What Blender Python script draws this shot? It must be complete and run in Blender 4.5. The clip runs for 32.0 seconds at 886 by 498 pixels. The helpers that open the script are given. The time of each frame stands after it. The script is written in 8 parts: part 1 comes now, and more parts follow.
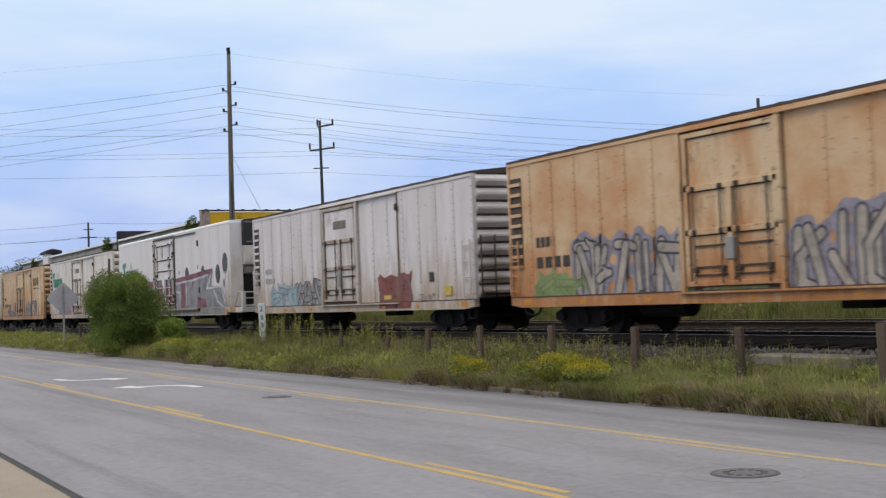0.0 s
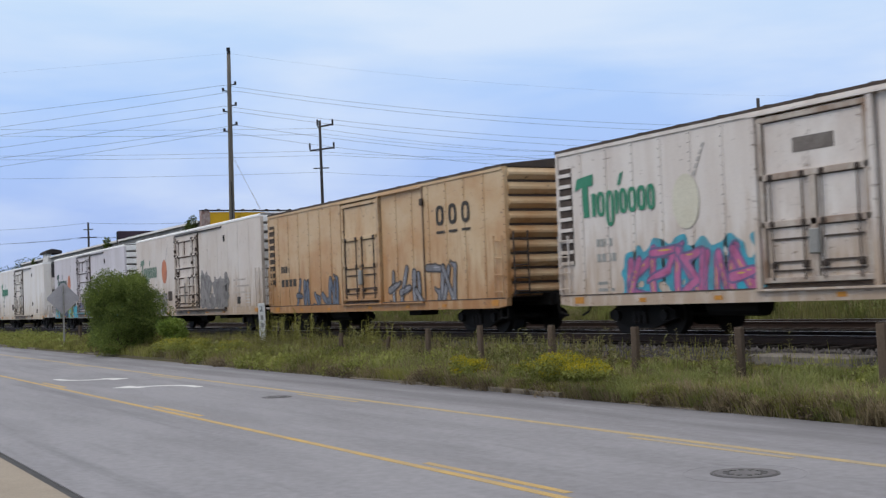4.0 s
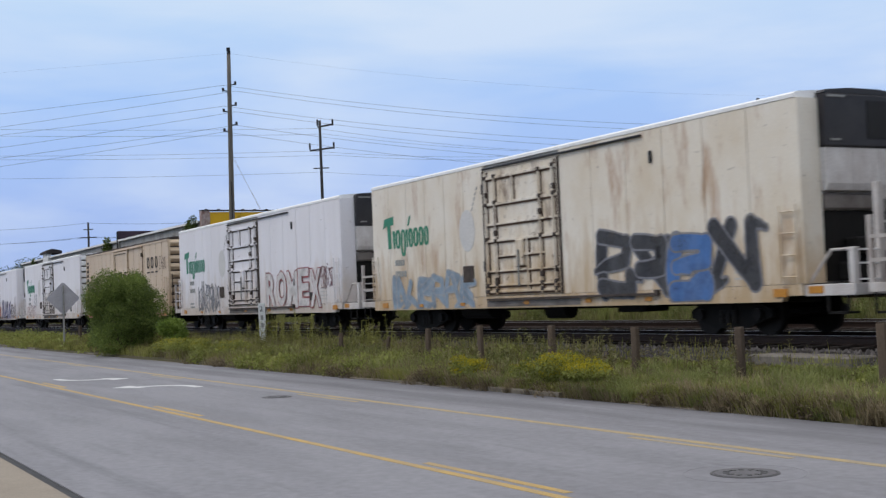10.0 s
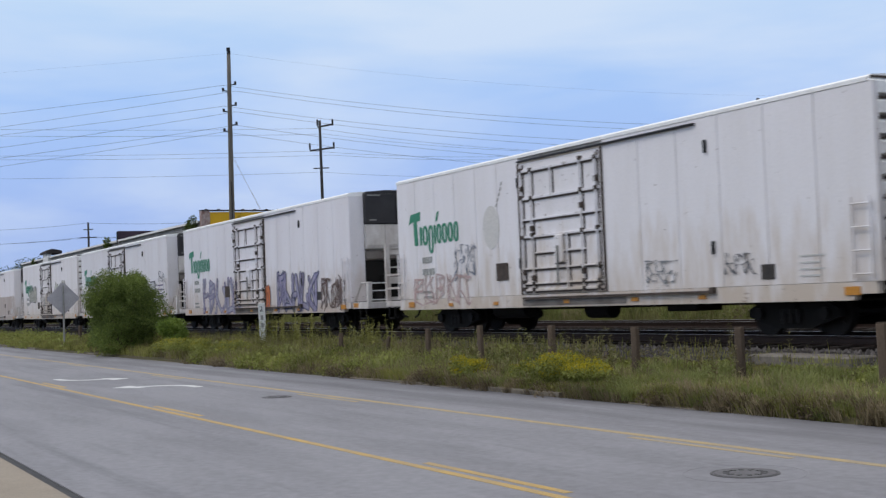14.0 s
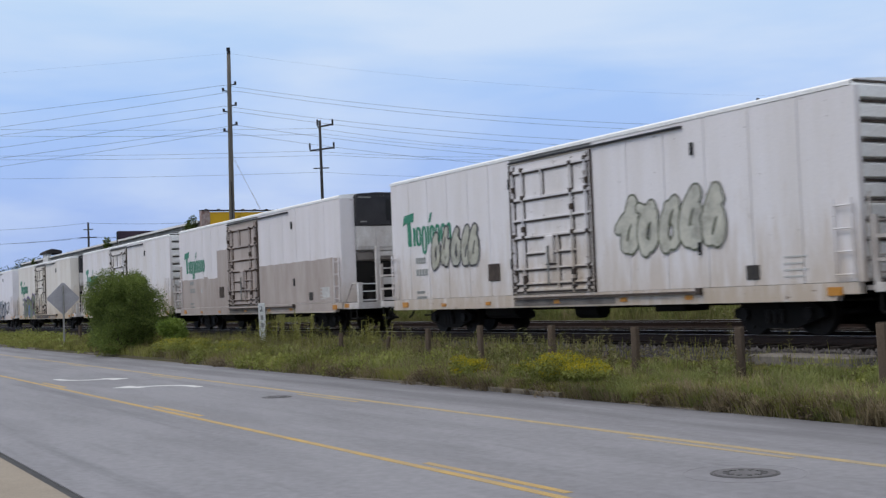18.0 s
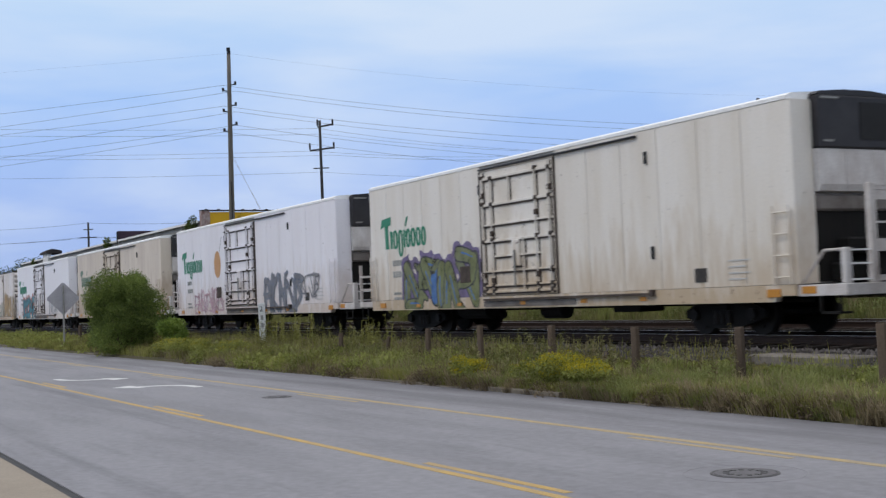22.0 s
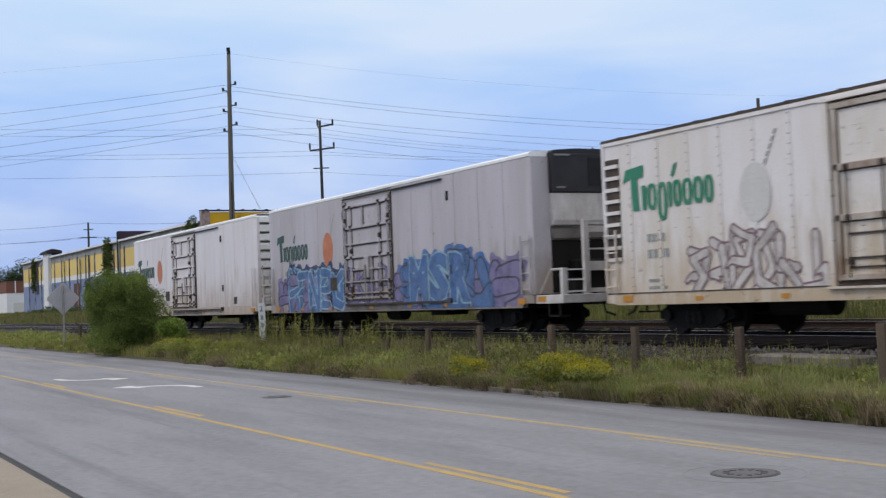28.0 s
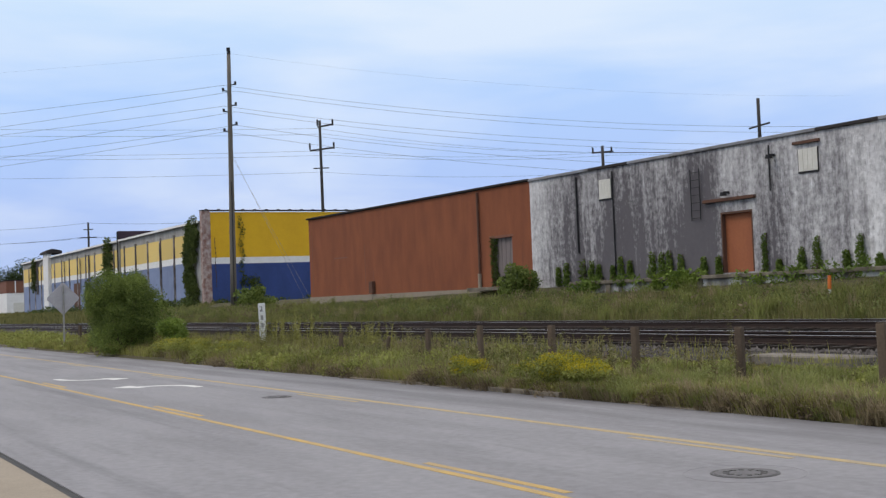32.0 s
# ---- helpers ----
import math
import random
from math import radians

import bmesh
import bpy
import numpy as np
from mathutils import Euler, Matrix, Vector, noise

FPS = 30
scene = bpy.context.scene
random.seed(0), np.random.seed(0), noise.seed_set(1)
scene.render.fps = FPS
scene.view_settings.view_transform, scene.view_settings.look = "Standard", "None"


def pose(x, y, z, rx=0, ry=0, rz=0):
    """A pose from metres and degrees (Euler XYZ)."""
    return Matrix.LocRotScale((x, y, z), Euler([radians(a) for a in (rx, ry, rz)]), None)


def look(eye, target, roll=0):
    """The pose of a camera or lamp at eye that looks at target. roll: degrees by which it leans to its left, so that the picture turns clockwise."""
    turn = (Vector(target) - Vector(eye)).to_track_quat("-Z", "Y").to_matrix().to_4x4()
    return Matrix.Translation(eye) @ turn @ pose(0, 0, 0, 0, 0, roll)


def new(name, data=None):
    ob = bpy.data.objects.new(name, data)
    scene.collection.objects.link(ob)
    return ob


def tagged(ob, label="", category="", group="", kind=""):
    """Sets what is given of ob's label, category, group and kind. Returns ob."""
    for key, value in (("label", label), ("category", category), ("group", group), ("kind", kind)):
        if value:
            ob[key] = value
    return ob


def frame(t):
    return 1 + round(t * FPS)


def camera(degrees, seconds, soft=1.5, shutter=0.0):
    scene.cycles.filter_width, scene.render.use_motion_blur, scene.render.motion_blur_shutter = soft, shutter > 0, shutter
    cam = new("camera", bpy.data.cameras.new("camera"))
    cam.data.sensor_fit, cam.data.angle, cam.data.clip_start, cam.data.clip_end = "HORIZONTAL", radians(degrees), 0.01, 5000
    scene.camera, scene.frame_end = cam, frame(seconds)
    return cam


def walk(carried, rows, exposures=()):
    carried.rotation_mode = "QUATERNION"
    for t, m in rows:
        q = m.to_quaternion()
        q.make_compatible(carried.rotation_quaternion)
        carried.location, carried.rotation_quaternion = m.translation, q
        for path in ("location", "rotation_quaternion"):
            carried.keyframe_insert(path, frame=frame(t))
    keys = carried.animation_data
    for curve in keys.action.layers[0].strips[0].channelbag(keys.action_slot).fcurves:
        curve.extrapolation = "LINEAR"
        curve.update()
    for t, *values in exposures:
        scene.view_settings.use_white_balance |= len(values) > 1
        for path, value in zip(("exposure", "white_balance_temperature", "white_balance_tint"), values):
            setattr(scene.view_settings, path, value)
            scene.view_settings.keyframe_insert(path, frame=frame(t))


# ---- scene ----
# Axes: x along the railway, y across it and away from the road, z up from the top of the rails.
EYE = Vector((0.0, 0.0, 0.955))
PSI, PITCH, ROLL = 0.4983, 0.0400, -2.257
AIM = EYE + 100 * Vector((-math.cos(PSI) * math.cos(PITCH), math.sin(PSI) * math.cos(PITCH), math.sin(PITCH)))
cam = camera(39.21, 32.0, soft=1.35, shutter=0.2)
walk(cam, [(0.0, look(EYE, AIM, ROLL)), (32.0, look(EYE, AIM, ROLL))], exposures=[(0.0, 0.1, 6850, 13), (2.0, 0.03, 6550, 13), (4.0, 0.02, 6550, 13), (6.0, 0.07, 6700, 13), (8.0, 0.0, 6550, 13), (13.0, -0.08, 6350, 13), (20.0, -0.08, 6350, 13), (26.0, -0.02, 6450, 13), (30.0, -0.01, 6500, 13), (32.0, 0.1, 6750, 13)])

# ---- sky and sun ----
SUN_UP, SUN_TURN = radians(52), radians(200)
world = bpy.data.worlds.new("sky")
scene.world = world
world.use_nodes = True
wn, wl = world.node_tree.nodes, world.node_tree.links
wn.clear()
sky = wn.new("ShaderNodeTexSky")
sky.sky_type, sky.sun_disc, sky.sun_elevation, sky.sun_rotation = "NISHITA", False, SUN_UP, SUN_TURN
sky.air_density, sky.dust_density, sky.ozone_density = 1.0, 1.5, 2.0
w_co = wn.new("ShaderNodeTexCoord")
w_map = wn.new("ShaderNodeMapping")
w_map.inputs["Scale"].default_value = (1.0, 1.0, 4.5)
w_noise = wn.new("ShaderNodeTexNoise")
w_noise.inputs["Scale"].default_value, w_noise.inputs["Detail"].default_value = 3.2, 6.0
w_noise.inputs["Roughness"].default_value, w_noise.inputs["Distortion"].default_value = 0.5, 0.25
w_ramp = wn.new("ShaderNodeValToRGB")
w_ramp.color_ramp.elements[0].position, w_ramp.color_ramp.elements[1].position = 0.4, 0.66
w_ramp.color_ramp.elements[0].color, w_ramp.color_ramp.elements[1].color = (0.0, 0.0, 0.0, 1), (1, 1, 1, 1)
w_sep = wn.new("ShaderNodeSeparateXYZ")
w_up = wn.new("ShaderNodeMapRange")
w_up.inputs["From Min"].default_value, w_up.inputs["From Max"].default_value = 0.0, 0.8
w_up.inputs["To Min"].default_value, w_up.inputs["To Max"].default_value = 0.0, 1.0
w_tone = wn.new("ShaderNodeValToRGB")
w_tone.color_ramp.elements[0].color, w_tone.color_ramp.elements[1].color = (0.39, 0.53, 0.85, 1), (0.8, 0.8, 0.8, 1)
for w_at, w_col in ((0.1, (0.4, 0.56, 0.94, 1)), (0.2, (0.42, 0.63, 1.0, 1)), (0.31, (0.58, 0.78, 1.0, 1)), (0.5, (0.74, 0.77, 0.82, 1))):
    w_e = w_tone.color_ramp.elements.new(w_at)
    w_e.color = w_col
w_top = wn.new("ShaderNodeMapRange")
w_top.inputs["From Min"].default_value, w_top.inputs["From Max"].default_value = 0.28, 0.8
w_top.inputs["To Min"].default_value, w_top.inputs["To Max"].default_value = 10.2, 17.0
w_cloud = wn.new("ShaderNodeMix")
w_cloud.data_type = "RGBA"
w_cloud.inputs["B"].default_value = (0.8, 0.9, 1.0, 1)
w_mix = wn.new("ShaderNodeMix")
w_mix.data_type = "RGBA"
w_mix.inputs["Factor"].default_value = 0.93
w_fac = wn.new("ShaderNodeMath")
w_fac.operation = "MULTIPLY"
w_fac.inputs[1].default_value = 0.6
w_gain = wn.new("ShaderNodeVectorMath")
w_gain.operation = "SCALE"
w_bg = wn.new("ShaderNodeBackground")
w_bg.inputs["Strength"].default_value = 0.097
w_out = wn.new("ShaderNodeOutputWorld")
wl.new(w_co.outputs["Generated"], w_map.inputs["Vector"])
wl.new(w_map.outputs["Vector"], w_noise.inputs["Vector"])
wl.new(w_noise.outputs["Fac"], w_ramp.inputs["Fac"])
wl.new(w_co.outputs["Generated"], w_sep.inputs["Vector"])
wl.new(w_sep.outputs["Z"], w_up.inputs["Value"])
wl.new(w_sep.outputs["Z"], w_top.inputs["Value"])
wl.new(w_top.outputs["Result"], w_gain.inputs["Scale"])
wl.new(w_up.outputs["Result"], w_tone.inputs["Fac"])
wl.new(w_ramp.outputs["Color"], w_fac.inputs[0])
wl.new(w_fac.outputs["Value"], w_cloud.inputs["Factor"])
wl.new(w_tone.outputs["Color"], w_cloud.inputs["A"])
wl.new(w_cloud.outputs["Result"], w_gain.inputs["Vector"])
wl.new(sky.outputs["Color"], w_mix.inputs["A"])
wl.new(w_gain.outputs["Vector"], w_mix.inputs["B"])
wl.new(w_mix.outputs["Result"], w_bg.inputs["Color"])
wl.new(w_bg.outputs["Background"], w_out.inputs["Surface"])

sun = new("sun", bpy.data.lights.new("sun", "SUN"))
sun.data.energy, sun.data.angle, sun.data.color = 0.9, radians(16), (1.0, 0.94, 0.85)
# the sky's rotation turns from +y towards +x
sun_way = Vector((math.sin(SUN_TURN) * math.cos(SUN_UP), math.cos(SUN_TURN) * math.cos(SUN_UP), math.sin(SUN_UP)))
sun.matrix_world = look(sun_way * 200, (0, 0, 0))


# ---- materials ----
def material(name, base, dark=None, rough=0.7, metal=0.0, amount=0.5, scale=1.0, stretch=(1, 1, 1), fine=30.0, fine_amount=0.15, bump=0.15, bump_scale=None, seed=0.0, island=0.0, per_object=0.0, spots=None, low=0.35, high=0.7, spec=0.3):
    """Base colour broken by a large and a fine noise, with relief. spots: (colour, scale, threshold, stretch) of a second stain."""
    m = bpy.data.materials.new(name)
    m.use_nodes = True
    n, l = m.node_tree.nodes, m.node_tree.links
    p = n["Principled BSDF"]
    p.inputs["Roughness"].default_value, p.inputs["Metallic"].default_value = rough, metal
    p.inputs["Specular IOR Level"].default_value = spec
    co = n.new("ShaderNodeTexCoord")
    mp = n.new("ShaderNodeMapping")
    mp.inputs["Scale"].default_value, mp.inputs["Location"].default_value = stretch, (seed * 7.3, seed * 3.1, seed * 1.7)
    l.new(co.outputs["Object"], mp.inputs["Vector"])
    big = n.new("ShaderNodeTexNoise")
    big.inputs["Scale"].default_value, big.inputs["Detail"].default_value, big.inputs["Roughness"].default_value = scale, 6, 0.6
    l.new(mp.outputs["Vector"], big.inputs["Vector"])
    mr = n.new("ShaderNodeMapRange")
    mr.inputs["From Min"].default_value, mr.inputs["From Max"].default_value, mr.inputs["To Max"].default_value = low, high, amount
    l.new(big.outputs["Fac"], mr.inputs["Value"])
    mx = n.new("ShaderNodeMix")
    mx.data_type = "RGBA"
    mx.inputs["A"].default_value = (*base, 1)
    mx.inputs["B"].default_value = (*(dark or [c * 0.55 for c in base]), 1)
    l.new(mr.outputs["Result"], mx.inputs["Factor"])
    colour = mx.outputs["Result"]
    if spots:
        s_col, s_scale, s_at, s_stretch = spots
        mp2 = n.new("ShaderNodeMapping")
        mp2.inputs["Scale"].default_value, mp2.inputs["Location"].default_value = s_stretch, (seed * 2.9 + 5, seed * 4.7, seed * 6.1)
        l.new(co.outputs["Object"], mp2.inputs["Vector"])
        sn = n.new("ShaderNodeTexNoise")
        sn.inputs["Scale"].default_value, sn.inputs["Detail"].default_value, sn.inputs["Roughness"].default_value = s_scale, 8, 0.65
        l.new(mp2.outputs["Vector"], sn.inputs["Vector"])
        sr = n.new("ShaderNodeMapRange")
        sr.inputs["From Min"].default_value, sr.inputs["From Max"].default_value, sr.inputs["To Max"].default_value = s_at, s_at + 0.16, 0.85
        l.new(sn.outputs["Fac"], sr.inputs["Value"])
        sx = n.new("ShaderNodeMix")
        sx.data_type = "RGBA"
        sx.inputs["B"].default_value = (*s_col, 1)
        l.new(sr.outputs["Result"], sx.inputs["Factor"])
        l.new(colour, sx.inputs["A"])
        colour = sx.outputs["Result"]
    fn = n.new("ShaderNodeTexNoise")
    fn.inputs["Scale"].default_value, fn.inputs["Detail"].default_value = fine, 4
    l.new(co.outputs["Object"], fn.inputs["Vector"])
    fr = n.new("ShaderNodeMapRange")
    fr.inputs["From Min"].default_value, fr.inputs["From Max"].default_value = 0.25, 0.75
    fr.inputs["To Min"].default_value, fr.inputs["To Max"].default_value = 1 - fine_amount, 1 + fine_amount
    l.new(fn.outputs["Fac"], fr.inputs["Value"])
    gain = fr.outputs["Result"]
    for value, node, socket in ((island, "ShaderNodeNewGeometry", "Random Per Island"), (per_object, "ShaderNodeObjectInfo", "Random")):
        if value:
            src = n.new(node)
            r = n.new("ShaderNodeMapRange")
            r.inputs["To Min"].default_value, r.inputs["To Max"].default_value = 1 - value, 1 + value
            l.new(src.outputs[socket], r.inputs["Value"])
            mul = n.new("ShaderNodeMath")
            mul.operation = "MULTIPLY"
            l.new(gain, mul.inputs[0])
            l.new(r.outputs["Result"], mul.inputs[1])
            gain = mul.outputs["Value"]
    sc = n.new("ShaderNodeVectorMath")
    sc.operation = "SCALE"
    l.new(colour, sc.inputs["Vector"])
    l.new(gain, sc.inputs["Scale"])
    l.new(sc.outputs["Vector"], p.inputs["Base Color"])
    if bump:
        bn = n.new("ShaderNodeTexNoise")
        bn.inputs["Scale"].default_value, bn.inputs["Detail"].default_value = bump_scale or fine, 5
        l.new(co.outputs["Object"], bn.inputs["Vector"])
        b = n.new("ShaderNodeBump")
        b.inputs["Strength"].default_value, b.inputs["Distance"].default_value = bump, 0.02
        l.new(bn.outputs["Fac"], b.inputs["Height"])
        l.new(b.outputs["Normal"], p.inputs["Normal"])
    return m


def leaf_material(name, a, b, island=0.35):
    """Leaves that differ one by one in tone and let some light through."""
    m = bpy.data.materials.new(name)
    m.use_nodes = True
    n, l = m.node_tree.nodes, m.node_tree.links
    p = n["Principled BSDF"]
    p.inputs["Roughness"].default_value, p.inputs["Specular IOR Level"].default_value = 0.6, 0.2
    g = n.new("ShaderNodeNewGeometry")
    rp = n.new("ShaderNodeValToRGB")
    rp.color_ramp.elements[0].color, rp.color_ramp.elements[1].color = (*a, 1), (*b, 1)
    co = n.new("ShaderNodeTexCoord")
    ns = n.new("ShaderNodeTexNoise")
    ns.inputs["Scale"].default_value, ns.inputs["Detail"].default_value = 0.9, 3
    l.new(co.outputs["Object"], ns.inputs["Vector"])
    av = n.new("ShaderNodeMath")
    av.operation = "MULTIPLY_ADD"
    av.inputs[1].default_value = island * 1.6
    nr = n.new("ShaderNodeMapRange")
    nr.inputs["From Min"].default_value, nr.inputs["From Max"].default_value = 0.3, 0.7
    nr.inputs["To Min"].default_value, nr.inputs["To Max"].default_value = 0.0, 1 - island
    l.new(ns.outputs["Fac"], nr.inputs["Value"])
    l.new(g.outputs["Random Per Island"], av.inputs[0])
    l.new(nr.outputs["Result"], av.inputs[2])
    l.new(av.outputs["Value"], rp.inputs["Fac"])
    l.new(rp.outputs["Color"], p.inputs["Base Color"])
    tr = n.new("ShaderNodeBsdfTranslucent")
    l.new(rp.outputs["Color"], tr.inputs["Color"])
    ms = n.new("ShaderNodeMixShader")
    ms.inputs["Fac"].default_value = 0.3
    out = n["Material Output"]
    l.new(p.outputs["BSDF"], ms.inputs[1])
    l.new(tr.outputs["BSDF"], ms.inputs[2])
    l.new(ms.outputs["Shader"], out.inputs["Surface"])
    return m


ASPHALT = material("asphalt", (0.212, 0.209, 0.222), (0.17, 0.167, 0.178), rough=0.82, amount=0.8, scale=0.8, stretch=(0.25, 1.3, 1), low=0.42, high=0.62, fine=9, fine_amount=0.12, bump=0.25, bump_scale=90, spots=((0.125, 0.123, 0.135), 0.4, 0.56, (0.1, 2.4, 1)))
CONCRETE = material("concrete", (0.27, 0.23, 0.18), (0.19, 0.16, 0.125), rough=0.9, scale=1.5, fine=50, bump=0.2)


def kerbside_dirt(m):
    """Dark broken bands of oil and washed-out dirt along the far lane."""
    n, l = m.node_tree.nodes, m.node_tree.links
    p = n["Principled BSDF"]
    old = p.inputs["Base Color"].links[0].from_socket
    co, sep, mp, ns = n.new("ShaderNodeTexCoord"), n.new("ShaderNodeSeparateXYZ"), n.new("ShaderNodeMapping"), n.new("ShaderNodeTexNoise")
    l.new(co.outputs["Object"], sep.inputs["Vector"])
    band = n.new("ShaderNodeValToRGB")
    r = band.color_ramp
    r.elements[0].position, r.elements[0].color = 0.0, (0.04, 0.04, 0.04, 1)
    r.elements[1].position, r.elements[1].color = 1.0, (0.5, 0.5, 0.5, 1)
    for y, v in ((6.2, 0.0), (7.4, 0.08), (8.4, 0.0), (9.8, 0.06), (10.5, 0.42), (11.0, 0.24), (11.4, 0.42)):
        r.elements.new((y - 2.6) / 9.2).color = (v, v, v, 1)
    across = n.new("ShaderNodeMapRange")
    across.inputs["From Min"].default_value, across.inputs["From Max"].default_value = 2.6, 11.8
    l.new(sep.outputs["Y"], across.inputs["Value"])
    l.new(across.outputs["Result"], band.inputs["Fac"])
    mp.inputs["Scale"].default_value = (0.22, 2.2, 1)
    ns.inputs["Scale"].default_value, ns.inputs["Detail"].default_value, ns.inputs["Roughness"].default_value = 1.0, 8, 0.62
    l.new(co.outputs["Object"], mp.inputs["Vector"])
    l.new(mp.outputs["Vector"], ns.inputs["Vector"])
    sm, cut, mx = n.new("ShaderNodeMath"), n.new("ShaderNodeMapRange"), n.new("ShaderNodeMix")
    l.new(ns.outputs["Fac"], sm.inputs[0])
    l.new(band.outputs["Color"], sm.inputs[1])
    cut.inputs["From Min"].default_value, cut.inputs["From Max"].default_value, cut.inputs["To Max"].default_value = 0.62, 1.1, 0.75
    l.new(sm.outputs["Value"], cut.inputs["Value"])
    mx.data_type = "RGBA"
    mx.inputs["B"].default_value = (0.085, 0.083, 0.09, 1)
    l.new(cut.outputs["Result"], mx.inputs["Factor"])
    l.new(old, mx.inputs["A"])
    l.new(mx.outputs["Result"], p.inputs["Base Color"])


kerbside_dirt(ASPHALT)
KERB = material("old_kerb_concrete", (0.19, 0.165, 0.13), (0.075, 0.065, 0.05), rough=0.9, scale=2.5, fine=40, bump=0.4, amount=0.9)
YELLOW_LINE = material("worn_yellow_paint", (0.44, 0.29, 0.085), (0.3, 0.23, 0.13), rough=0.8, scale=2.2, amount=1.0, fine=45, fine_amount=0.2, bump=0.1)
FADED_LINE = material("faded_yellow_paint", (0.38, 0.285, 0.13), (0.25, 0.22, 0.17), rough=0.8, scale=3, amount=0.95, fine=45, fine_amount=0.2, bump=0.1)
WHITE_LINE = material("worn_white_paint", (0.62, 0.62, 0.6), (0.35, 0.35, 0.35), rough=0.8, scale=5, amount=0.7, fine=45, bump=0.1)
IRON = material("cast_iron", (0.045, 0.043, 0.042), (0.02, 0.02, 0.02), rough=0.7, metal=0.3, scale=6, bump=0.5)
SOIL = material("weedy_soil", (0.06, 0.058, 0.024), (0.055, 0.042, 0.024), rough=1, scale=0.8, amount=0.9, fine=12, fine_amount=0.35, bump=0.8, bump_scale=9)
BALLAST = material("ballast_grit", (0.048, 0.041, 0.037), (0.016, 0.013, 0.012), rough=0.95, scale=3, amount=0.8, fine=16, fine_amount=0.35, bump=1.0, bump_scale=14)
STONE = material("ballast_stone", (0.105, 0.094, 0.088), (0.036, 0.03, 0.027), rough=0.9, scale=6, island=0.4, bump=0.3)
TIE_WOOD = material("creosoted_timber", (0.026, 0.02, 0.016), (0.012, 0.01, 0.008), rough=0.9, scale=3, stretch=(6, 1, 6), fine=25, per_object=0.35, bump=0.5)
RAIL_STEEL = material("rusty_rail_steel", (0.036, 0.022, 0.017), (0.02, 0.014, 0.012), rough=0.7, metal=0.2, scale=4, fine=30, bump=0.15)
RAIL_HEAD = material("polished_rail_head", (0.62, 0.61, 0.62), (0.42, 0.4, 0.39), rough=0.35, metal=1.0, scale=3, fine=40, bump=0.03)
POST_WOOD = material("weathered_post_wood", (0.095, 0.07, 0.05), (0.05, 0.037, 0.028), rough=0.9, scale=2, stretch=(5, 5, 0.7), fine=30, per_object=0.25, bump=0.5)
PALE_POLE = material("weathered_grey_pole", (0.14, 0.128, 0.11), (0.07, 0.06, 0.05), rough=0.9, scale=1.5, stretch=(5, 5, 0.3), fine=20, bump=0.4)
MANHOLE = material("worn_cast_iron", (0.125, 0.12, 0.125), (0.07, 0.066, 0.066), rough=0.75, metal=0.2, scale=5, bump=0.4)
POLE_WOOD = material("utility_pole_wood", (0.05, 0.046, 0.045), (0.028, 0.025, 0.024), rough=0.9, scale=1.5, stretch=(5, 5, 0.3), fine=20, bump=0.4)
DARK_METAL = material("dark_metal", (0.03, 0.03, 0.032), (0.015, 0.015, 0.016), rough=0.55, metal=0.4, scale=4, bump=0.1)
WIRE = material("dark_wire", (0.1, 0.105, 0.125), rough=0.6, bump=0)
GALV = material("galvanised_sheet", (0.27, 0.27, 0.255), (0.21, 0.2, 0.19), rough=0.6, metal=0.1, scale=3, bump=0.05)
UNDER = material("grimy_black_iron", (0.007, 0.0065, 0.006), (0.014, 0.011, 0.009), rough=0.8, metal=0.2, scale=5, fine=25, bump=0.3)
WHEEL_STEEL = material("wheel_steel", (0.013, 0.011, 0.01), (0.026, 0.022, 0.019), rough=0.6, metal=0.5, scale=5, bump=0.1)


# ---- mesh helpers ----
def box(bm, x0, x1, y0, y1, z0, z1):
    """An upright box from its limits, added to bm."""
    v = [bm.verts.new((x, y, z)) for x in (x0, x1) for y in (y0, y1) for z in (z0, z1)]
    for f in ((0, 1, 3, 2), (4, 6, 7, 5), (0, 4, 5, 1), (2, 3, 7, 6), (0, 2, 6, 4), (1, 5, 7, 3)):
        bm.faces.new([v[i] for i in f])
    return v


def boxes(*limits, bevel=0.0):
    bm = bmesh.new()
    for b in limits:
        box(bm, *b)
    if bevel:
        bmesh.ops.bevel(bm, geom=list(bm.edges), offset=bevel, segments=1, affect="EDGES")
    return bm


def rod(bm, a, b, r, sides=8, r_end=None):
    """A round bar from a to b, added to bm."""
    a, b = Vector(a), Vector(b)
    q = (b - a).to_track_quat("Z", "Y")
    rings = []
    for p, rr in ((a, r), (b, r if r_end is None else r_end)):
        rings.append([bm.verts.new(p + q @ Vector((rr * math.cos(k * math.tau / sides), rr * math.sin(k * math.tau / sides), 0))) for k in range(sides)])
    for k in range(sides):
        bm.faces.new((rings[0][k], rings[0][(k + 1) % sides], rings[1][(k + 1) % sides], rings[1][k]))
    bm.faces.new(rings[0][::-1])
    bm.faces.new(rings[1])


